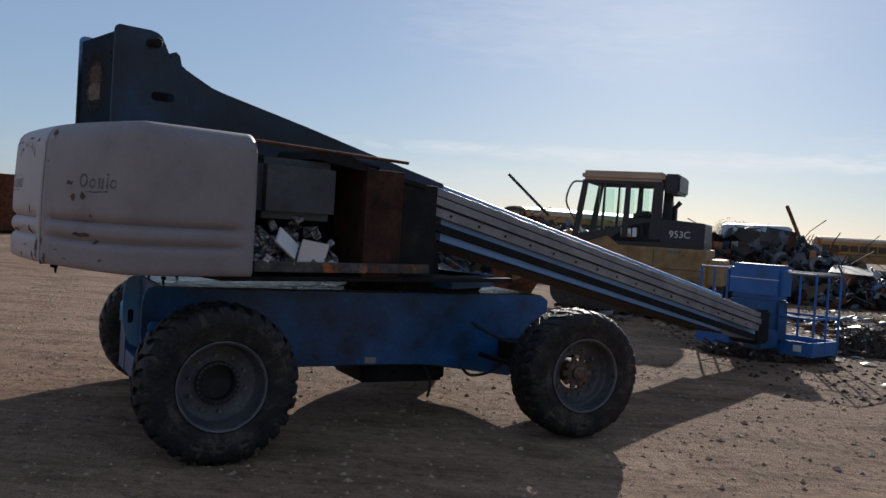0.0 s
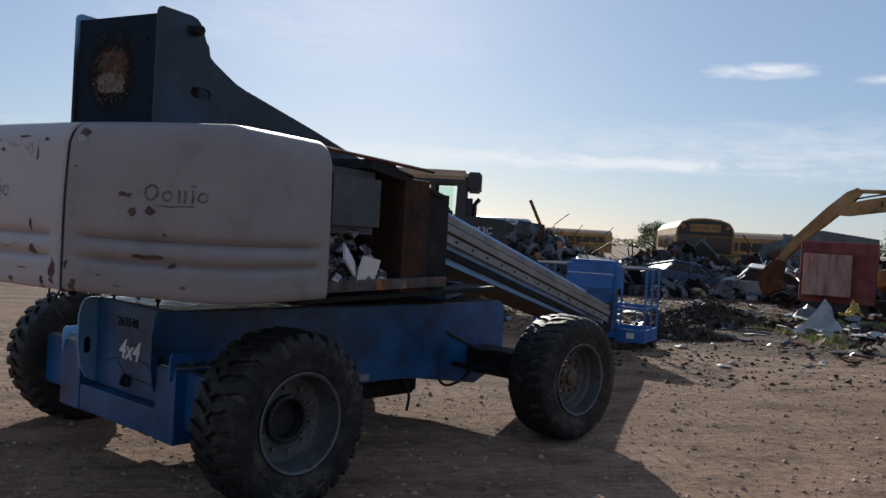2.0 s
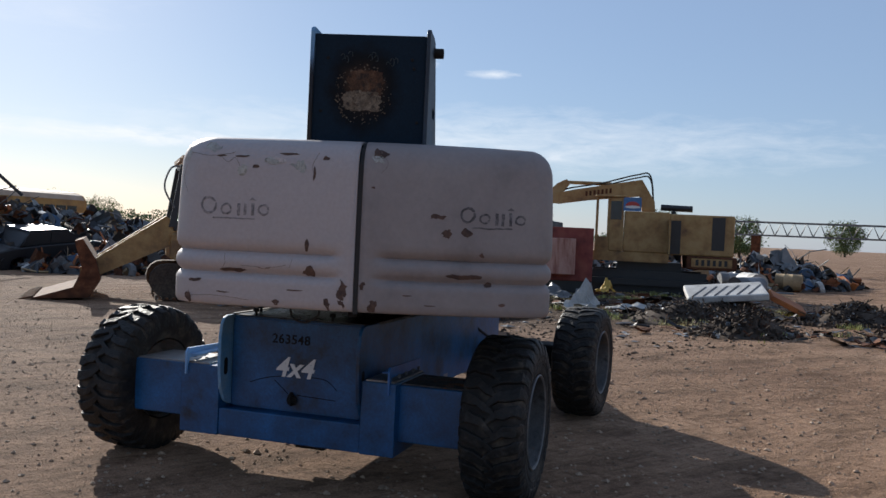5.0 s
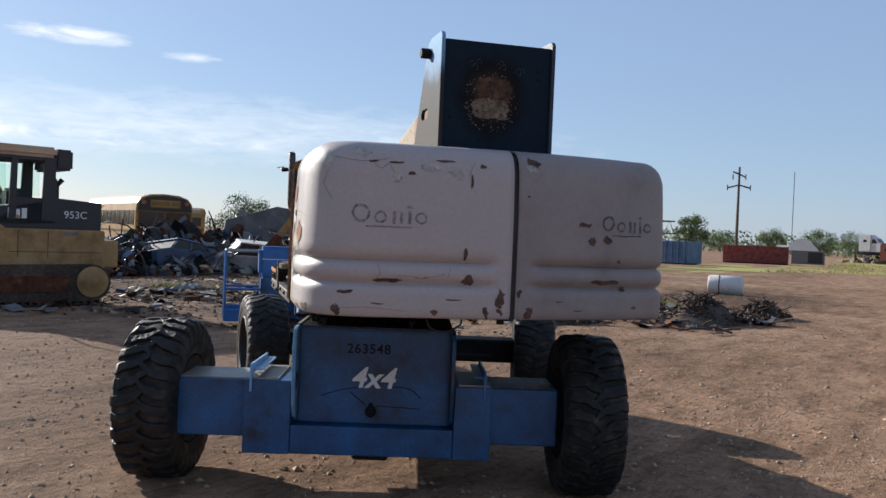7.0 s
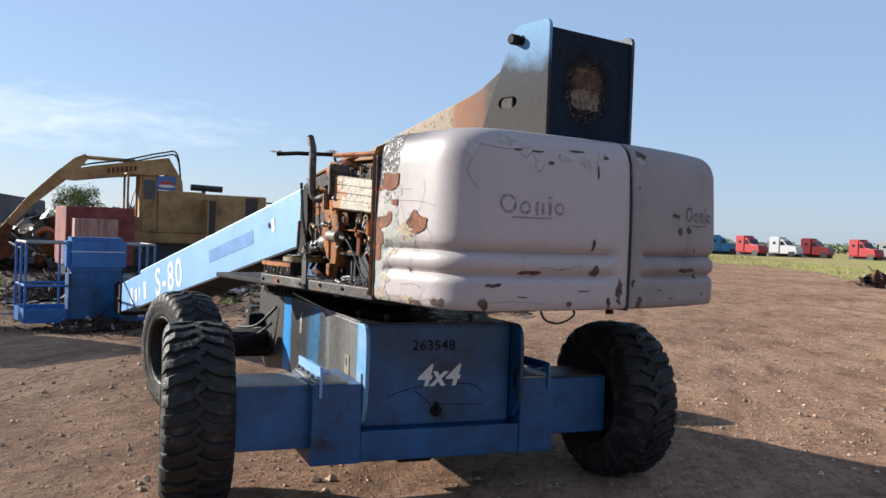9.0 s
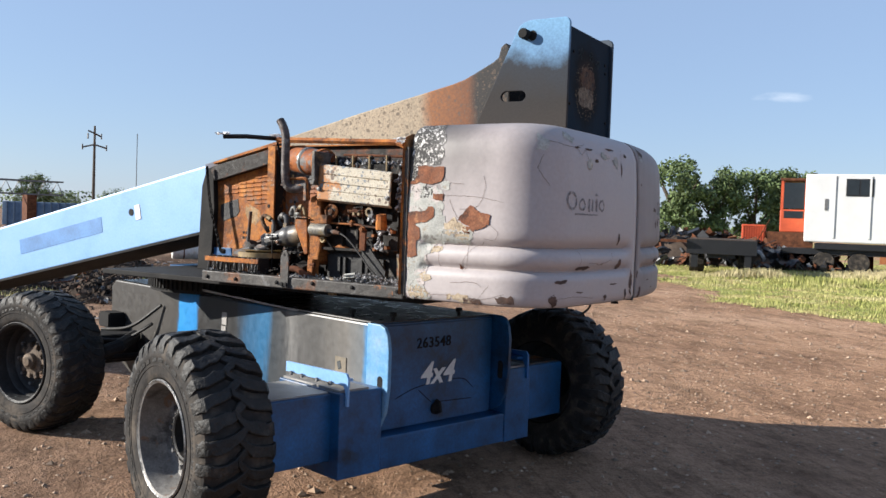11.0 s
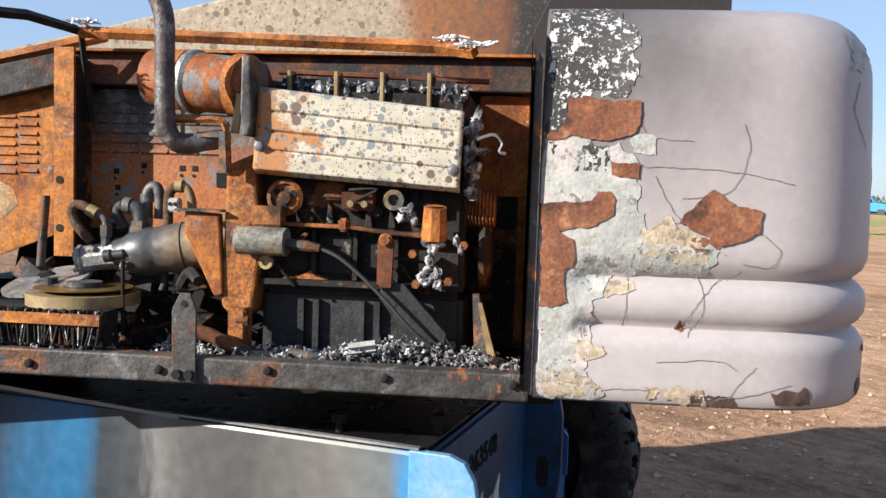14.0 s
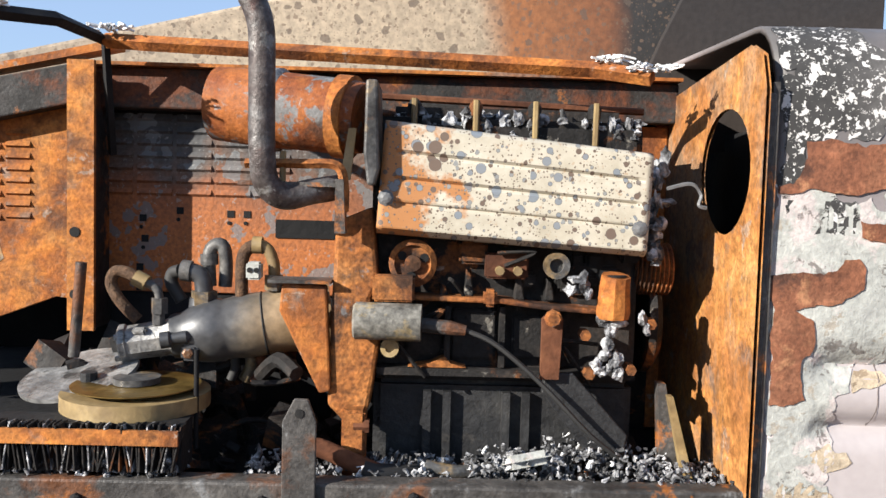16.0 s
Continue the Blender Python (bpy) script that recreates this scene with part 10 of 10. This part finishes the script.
mud_heap(12.6, 12.6, 1.7, 1.0, 0.36, 34, "dark mud heap under a white slab")
mud_heap(9.2, 10.2, 1.4, 0.9, 0.35, 35, "low dark mud heap with scrap")
mud_heap(14.5, 10.5, 2.2, 1.0, 0.4, 36, "low dark mud heap with weeds")
mud_heap(6.0, 14.0, 1.2, 0.6, 0.22, 37, "low dark mud ridge with scrap")
mud_heap(8.5, 16.5, 2.0, 0.8, 0.35, 38, "dark mud ridge with crushed metal")
mud_heap(4.0, 12.8, 0.9, 0.5, 0.15, 39, "low dark ridge of mud")


def crumpled(name, x, y, z, w, l, hgt, rot, mat, label, cat, seed):
    """A torn sheet: folded facets with a ragged outline and one raised flap."""
    bm, rr = fresh(), random.Random(int(seed * 100))
    n = 7
    g = {}
    for i in range(n + 1):
        for j in range(n + 1):
            u, v = i / n, j / n
            fold = abs(((u * 2.3 + v * 1.1 + seed) % 1.0) - 0.5) * 2
            rise = max(0.0, 1 - 2.2 * math.hypot(u - 0.62, v - 0.45))
            g[i, j] = bm.verts.new(((u - 0.5) * w + rr.gauss(0, w * 0.035), (v - 0.5) * l + rr.gauss(0, l * 0.035), hgt * (0.22 * fold + 0.9 * rise * (0.5 + 0.5 * fold)) + rr.uniform(0, 0.05) * hgt))
    for i in range(n):
        for j in range(n):
            edge = i in (0, n - 1) or j in (0, n - 1)
            if not (edge and rr.random() < 0.4):
                bm.faces.new((g[i, j], g[i + 1, j], g[i + 1, j + 1], g[i, j + 1]))
    bmesh.ops.delete(bm, geom=[v for v in bm.verts if not v.link_faces], context="VERTS")
    bmesh.ops.triangulate(bm, faces=bm.faces[:])
    o = part(name, bm, mat, None, m=pose(x, y, z, 0, 0, rot))
    so2 = o.modifiers.new("thick", "SOLIDIFY")
    so2.thickness = 0.012
    return tagged(o, label, cat)


crumpled("torn_sheet", 9.6, 14.5, 0.02, 0.95, 0.8, 0.78, 40, COLS["white"], "torn white plastic sheet crumpled on the mud", "plastic sheet", 1.3)
crumpled("foam_lump", 10.2, 14.35, 0.42, 0.34, 0.34, 0.4, 10, plain("yellow_foam", (0.55, 0.37, 0.08), 0.8), "lump of yellow foam on the sheet", "foam", 2.1)
crumpled("torn_sheet", 10.5, 13.9, 0.06, 1.0, 0.5, 0.22, -30, COLS["white"], "grey white crumpled sheet on the mud", "plastic sheet", 3.7)
crumpled("torn_sheet", 7.6, 19.2, 0.06, 1.3, 0.6, 0.2, 10, COLS["grey"], "flat pale sheet by the scrap", "plastic sheet", 4.7)
crumpled("tarp", 11.4, 17.0, 0.08, 1.2, 0.9, 0.4, 70, COLS["grey"], "crumpled grey tarpaulin on the mud", "tarp", 5.9)
sb = thing("slab", pose(12.6, 12.7, 0.45, 14, -6, -50), "white slab with dark slanting stripes on the mud", "slab")
part("slab_body", box(fresh(), -0.9, 0.9, -0.5, 0.5, 0, 0.16), COLS["white"], sb, bevel=0.03)
for i in range(6):
    part("stripe", cbox(fresh(), (-0.6 + i * 0.25, -0.1, 0.162), (0.05, 0.8, 0.006), rot=(0, 0, -30)), M_BLACKP, sb)
tagged(part("orange_panel", cbox(fresh(), (0, 0, 0), (0.9, 0.5, 0.12), bev=0.02), COLS["orange"], None, m=pose(13.6, 11.7, 0.35, 20, 25, -40)), "bent orange steel panel on the mud", "steel panel")


# ---- trees, hedges and poles ----
def tree(x, y, h, w, seed, label="broad leafy green tree with gaps in its crown"):
    r = random.Random(seed)
    e = thing("tree", pose(x, y, 0), label, "tree", "trees round the yard")
    bm = ring_path(fresh(), [(0, 0, -0.1), (0.05 * h * 0.1, 0, h * 0.25), (0.1, 0.1, h * 0.55)], [h * 0.035, h * 0.028, h * 0.012], 8)
    for k in range(9):
        a, z0 = r.uniform(0, 6.28), h * r.uniform(0.2, 0.45)
        q = Vector((math.cos(a) * w * 0.35, math.sin(a) * w * 0.35, h * r.uniform(0.5, 0.8)))
        ring_path(bm, [(0, 0, z0), q * 0.5 + Vector((0, 0, z0 * 0.5)), q], [h * 0.016, h * 0.011, h * 0.004], 6)
    part("trunk", bm, M_BARK, e, "brown trunk with limbs")
    clumps = []
    for k in range(54):
        a, f = r.uniform(0, 6.28), math.sqrt(r.random())
        z = h * r.uniform(0.16, 0.93)
        lim = w * 0.5 * math.sqrt(max(0.05, 1 - ((z / h - 0.55) / 0.48) ** 2))
        clumps.append((math.cos(a) * lim * f, math.sin(a) * lim * f, z, w * r.uniform(0.10, 0.19)))
    vs, fs = [], []
    per = 120
    for cx, cy, cz, cr in clumps:
        for _ in range(per):
            d = Vector((r.gauss(0, 1), r.gauss(0, 1), r.gauss(0, 0.8)))
            d = d.normalized() * cr * (0.55 + 0.6 * r.random())
            p = Vector((cx, cy, cz)) + d
            s = h * r.uniform(0.012, 0.024)
            u = Vector((r.gauss(0, 1), r.gauss(0, 1), r.gauss(0, 1))).normalized()
            v = u.cross(d).normalized()
            b = len(vs)
            vs += [p + u * s, p + v * s * 0.8, p - u * s, p - v * s * 0.8]
            fs.append((b, b + 1, b + 2, b + 3))
    me = bpy.data.meshes.new("crown")
    me.from_pydata([tuple(v) for v in vs], [], fs)
    me.materials.append(M_LEAF)
    o = new("crown", me)
    o.parent = e
    tagged(o, "uneven crown of small leaves", kind="stuff")
    return e


def at_bearing(t_eye, bearing, d):
    return t_eye[0] + d * math.cos(radians(bearing)), t_eye[1] + d * math.sin(radians(bearing))


EYE_E, EYE_S, EYE_N = (-7.1, 3.4), (-6.5, 8.0), (0.0, 0.0)
for k, (eye2, b, d, h, w) in enumerate(((EYE_S, -28.5, 92, 9.2, 6.5), (EYE_S, -30.7, 94, 8.6, 5.5), (EYE_S, -33.2, 97, 8.4, 6.0), (EYE_S, -35.4, 100, 8.8, 6.5), (EYE_S, -43.2, 92, 8.6, 6.5), (EYE_S, -46.0, 93, 9.0, 6.5),
                                        (EYE_E, 14.0, 235, 9.6, 9), (EYE_E, 12.2, 300, 7, 9), (EYE_E, 6.4, 260, 7.0, 10), (EYE_E, 4.4, 250, 6.5, 10), (EYE_E, 9.2, 320, 8.5, 10), (EYE_E, 43.2, 170, 7.5, 9),
                                        (EYE_N, 75.4, 260, 7.6, 12), (EYE_N, 72.9, 265, 7.2, 11), (EYE_N, 60.8, 120, 4.6, 6), (EYE_N, 38.4, 95, 5.0, 5.5), (EYE_E, 29.5, 120, 5.5, 5), (EYE_E, 24.0, 240, 9, 9), (EYE_E, 19.0, 230, 9.5, 10), (EYE_S, -23.5, 260, 8, 9))):
    tree(*at_bearing(eye2, b, d), h, w, 50 + k)


def hedge(eye2, b0, b1, d, h, seed, label):
    """A far belt of trees along the horizon, one object."""
    r = random.Random(seed)
    vs, fs = [], []
    steps = int(abs(b1 - b0) * d * 0.0175 / 3.0)
    for i in range(steps):
        b = b0 + (b1 - b0) * (i + r.random()) / steps
        x, y = at_bearing(eye2, b, d + r.uniform(-15, 15))
        hh = h * r.uniform(0.55, 1.1)
        for _ in range(90):
            p = Vector((x + r.gauss(0, 2.2), y + r.gauss(0, 2.2), hh * abs(r.random()) ** 0.8))
            s = r.uniform(0.3, 0.65)
            u = Vector((r.gauss(0, 1), r.gauss(0, 1), r.gauss(0, 1))).normalized()
            v = u.orthogonal().normalized()
            k = len(vs)
            vs += [p + u * s, p + v * s, p - u * s, p - v * s]
            fs.append((k, k + 1, k + 2, k + 3))
    me = bpy.data.meshes.new("tree_belt")
    me.from_pydata([tuple(v) for v in vs], [], fs)
    me.materials.append(M_LEAF)
    tagged(new("tree_belt", me), label, "tree belt", kind="stuff")


hedge(EYE_E, 17, 3, 330, 7.5, 71, "far belt of low green trees on the horizon")
hedge(EYE_E, 3, -24, 330, 4.0, 75, "far belt of low bushes on the horizon")
hedge(EYE_S, -20, -70, 420, 4.6, 72, "far belt of low green trees on the horizon")
hedge(EYE_E, -3, -9, 165, 1.8, 73, "low green bushes beyond the yard")
hedge(EYE_N, 110, 30, 420, 6.0, 74, "far belt of low trees on the horizon")


def pole(x, y, h, rot):
    e = thing("power_pole", pose(x, y, 0, 0, 0, rot), "tall wooden power pole with crossarms", "power pole")
    part("shaft", ring_path(fresh(), [(0, 0, 0), (0, 0, h)], [0.28, 0.16], 10), M_BARK, e)
    for z, w in ((h - 1.2, 1.0), (h - 3.0, 1.8)):
        part("crossarm", ring_path(fresh(), [(-w, 0, z - 0.5), (0, 0, z), (w, 0, z + (0.4 if w < 1.5 else -0.5))], 0.13, 6), M_BARK, e)
        for s in (-1, 1):
            part("insulator", ring_path(fresh(), [(s * w, 0, z), (s * w, 0, z - 0.9)], 0.12, 6), M_GREYSTEEL, e)


pole(*at_bearing(EYE_E, 11.25, 150), 15.0, 100)
pole(*at_bearing(EYE_S, -41.5, 125), 13.6, 60)
tagged(part("mast", ring_path(fresh(), [(0, 0, 0), (0, 0, 26)], 0.12, 5), M_GREYSTEEL, None, m=pose(*at_bearing(EYE_E, 8.0, 290), 0)), "thin far radio mast on the horizon", "mast")

# ---- grass ----
GRASS = [(5.6, -3.5), (8.5, -3.0), (14.0, -4.5), (24.0, -7.5), (60.0, -9.0), (78.0, -1.0), (64.5, 7.0), (55.0, 13.0), (44.0, 17.0), (50.0, 21.0), (65.0, 23.5), (86.0, 18.5), (126.0, 14.0), (420.0, 70.0), (420.0, -420.0), (60.0, -420.0), (30.0, -90.0), (19.0, -52.0), (15.2, -36.0), (13.2, -21.5), (8.8, -12.6), (7.2, -8.4), (5.4, -5.0)]


def near_grass(x, y):
    w = 1.3 * noise.noise((x * 0.35, y * 0.35, 9.0)) + 0.7 * noise.noise((x * 1.3, y * 1.3, 2.0)) + 0.55 * noise.noise((x * 4.1, y * 4.1, 6.0))
    return inside(GRASS, x + w, y + w)


r = random.Random(5)
bm = fresh()
gv = {}
xs = [3 + i * 0.25 for i in range(168)] + [45 + i * 4.0 for i in range(95)]
ys = [-430 + i * 6.0 for i in range(65)] + [-40 + i * 0.22 for i in range(246)] + [14.2 + i * 0.6 for i in range(18)]
for i, x in enumerate(xs):
    for j, y in enumerate(ys):
        if near_grass(x, y):
            gv[i, j] = bm.verts.new((x, y, ground_height(x, y) + 0.008))
for (i, j), v in list(gv.items()):
    q = [gv.get(k) for k in ((i, j), (i + 1, j), (i + 1, j + 1), (i, j + 1))]
    if all(q):
        bm.faces.new(q)
bmesh.ops.delete(bm, geom=[v for v in bm.verts if not v.link_faces], context="VERTS")
tagged(part("turf", bm, M_TURF, None), "thin patchy green and dry turf", "turf", kind="structure")


def blades(name, area, count, hmin, hmax, label, seed, test, mat=None):
    r2 = random.Random(seed)
    vs, fs, made, tries = [], [], 0, 0
    while made < count and tries < count * 6:
        tries += 1
        x, y = area(r2)
        if not test(x, y):
            continue
        made += 1
        z = ground_height(x, y) + 0.01
        hh = r2.uniform(hmin, hmax) * (0.5 + 0.9 * abs(noise.noise((x * 0.25, y * 0.25, 4.0))) * 1.6)
        for _ in range(5):
            a = r2.uniform(0, 6.28)
            dx, dy = math.cos(a), math.sin(a)
            w = hh * 0.05 + 0.006
            bx, by = x + r2.gauss(0, 0.05), y + r2.gauss(0, 0.05)
            lean = r2.uniform(0.1, 0.6) * hh
            k = len(vs)
            vs += [(bx - dy * w, by + dx * w, z), (bx + dy * w, by - dx * w, z), (bx + dx * lean, by + dy * lean, z + hh)]
            fs.append((k, k + 1, k + 2))
    me = bpy.data.meshes.new(name)
    me.from_pydata(vs, [], fs)
    me.materials.append(mat or M_GRASS)
    tagged(new(name, me), label, "grass", kind="stuff")


def wedge(r2):
    d = 8 + 45 * r2.random() ** 1.3
    b = radians(r2.uniform(-66, -18))
    return -6.5 + d * math.cos(b), 8.0 + d * math.sin(b)


blades("grass", wedge, 22000, 0.03, 0.11, "green and straw coloured rough grass", 81, near_grass)
blades("dry_weeds", lambda r2: (r2.uniform(15, 30), r2.uniform(-32, -8)), 3600, 0.10, 0.30, "tall straw coloured weeds round the parked machines", 84, lambda x, y: near_grass(x, y) and noise.noise((x * 0.22, y * 0.22, 6.0)) > -0.05 and abs(x - 21.0 + (y + 18.0) * 0.25) < 2.6 + 1.5 * noise.noise((x * 0.5, y * 0.5, 3.0)), M_STRAW)
blades("grass", lambda r2: (r2.uniform(14, 26), r2.uniform(-36, -8)), 3000, 0.10, 0.24, "tall green weeds before the parked machines", 85, lambda x, y: near_grass(x, y) and abs(x - 17.5 + (y + 18.0) * 0.25) < 1.6 + 1.5 * noise.noise((x * 0.4, y * 0.4, 8.0)))
blades("grass", lambda r2: (r2.uniform(8, 17), r2.uniform(9, 21)), 900, 0.05, 0.16, "sparse weeds between the mud heaps", 82, lambda x, y: noise.noise((x * 0.6, y * 0.6, 1.0)) > 0.25)
blades("grass", lambda r2: (r2.uniform(40, 120), r2.uniform(-15, 14)), 5000, 0.10, 0.26, "rough green grass along the far edge of the yard", 83, near_grass)

# ---- scattered scrap over the yard ----
def debris_field(mat, count, size, label, seed, areas):
    r2 = random.Random(seed)
    bm = fresh()
    for _ in range(count):
        x0, x1, y0, y1 = r2.choice(areas)
        x, y = r2.uniform(x0, x1), r2.uniform(y0, y1)
        z = ground_height(x, y) + 0.03
        q, s = r2.random(), size * (0.3 + 1.2 * r2.random() ** 2)
        if q < 0.5:
            bent_sheet(bm, (x, y, z), s * r2.uniform(0.2, 0.8), s, (r2.uniform(-14, 14), r2.uniform(-14, 14), r2.uniform(0, 360)), r2.uniform(0.1, 0.9), r2)
        elif q < 0.8:
            a = r2.uniform(0, 6.28)
            d = Vector((math.cos(a), math.sin(a), r2.uniform(-0.02, 0.25))) * s * 1.3
            ring_path(bm, [(x, y, z), Vector((x, y, z)) + d * 0.5 + Vector((0, 0, 0.05 * s)), Vector((x, y, z)) + d], r2.uniform(0.006, 0.02), 5)
        else:
            cbox(bm, (x, y, z + 0.02), (s * 0.5, s * 0.3, s * 0.12), rot=(r2.uniform(-15, 15), r2.uniform(-15, 15), r2.uniform(0, 180)))
    tagged(part("scattered_scrap", bm, mat, None), label, "scrap", kind="stuff")


AREAS = [(5, 12, 14, 20), (7, 16, 11, 16), (9, 20, 16, 22), (2, 9, 16, 21), (9, 15, 6.5, 9.5)]
debris_field(COLS["dark"], 260, 0.45, "black scraps of metal and rubber strewn on the soil", 101, AREAS)
debris_field(COLS["rust"], 200, 0.5, "rusty scraps and rods strewn on the soil", 102, AREAS)
debris_field(COLS["grey"], 200, 0.45, "grey sheet scraps strewn on the soil", 103, AREAS)
debris_field(COLS["white"], 60, 0.32, "pale scraps strewn on the soil", 104, AREAS)
debris_field(COLS["tan"], 90, 0.4, "splintered boards strewn on the soil", 105, AREAS)

# ---- pebbles and litter on the dirt ----
def crumbs(name, area, count, smin, smax, mat, label, seed, flat=0.6):
    r2 = random.Random(seed)
    base = [(1, 0, 0), (-1, 0, 0), (0, 1, 0), (0, -1, 0), (0, 0, 1), (0, 0, -1)]
    tri = [(0, 2, 4), (2, 1, 4), (1, 3, 4), (3, 0, 4), (2, 0, 5), (1, 2, 5), (3, 1, 5), (0, 3, 5)]
    vs, fs = [], []
    for _ in range(count):
        x, y = area(r2)
        if near_grass(x, y):
            continue
        s = smin + (smax - smin) * r2.random() ** 3
        z = ground_height(x, y) + s * 0.2
        a, k = r2.uniform(0, 6.28), len(vs)
        for p in base:
            q = [c * s * r2.uniform(0.6, 1.3) for c in p]
            vs.append((x + q[0] * math.cos(a) - q[1] * math.sin(a), y + q[0] * math.sin(a) + q[1] * math.cos(a), z + q[2] * flat))
        fs += [tuple(k + i for i in t) for t in tri]
    me = bpy.data.meshes.new(name)
    me.from_pydata(vs, [], fs)
    me.materials.append(mat)
    tagged(new(name, me), label, "pebbles", kind="stuff")


M_PEBBLE = surf("pebbles", [(0.3, (0.30, 0.20, 0.13)), (0.6, (0.45, 0.32, 0.22)), (0.8, (0.6, 0.5, 0.42))], scale=3, rough=0.9, per_island=0.45, bump=0.1)
around = lambda r2: (-1.5 + r2.gauss(0, 5.5), 5.0 + r2.gauss(0, 5.5))
crumbs("pebbles", around, 22000, 0.004, 0.024, M_PEBBLE, "small pebbles and dirt clods strewn on the yard", 91)
crumbs("pebbles", lambda r2: (r2.uniform(-4, 22), r2.uniform(-6, 22)), 9000, 0.006, 0.04, M_PEBBLE, "pebbles and dirt clods strewn on the yard", 92)
crumbs("clods", lambda r2: (r2.uniform(3, 20), r2.uniform(9, 24)), 9000, 0.008, 0.05, M_SOIL, "dark mud clods near the scrap", 93)
crumbs("litter", lambda r2: (r2.uniform(5, 20), r2.uniform(9, 24)), 260, 0.015, 0.10, COLS["white"], "pale scraps of plastic and metal on the mud", 94, 0.15)
crumbs("litter", lambda r2: (r2.uniform(4, 20), r2.uniform(10, 24)), 500, 0.02, 0.14, COLS["grey"], "grey metal scraps on the mud", 95, 0.2)
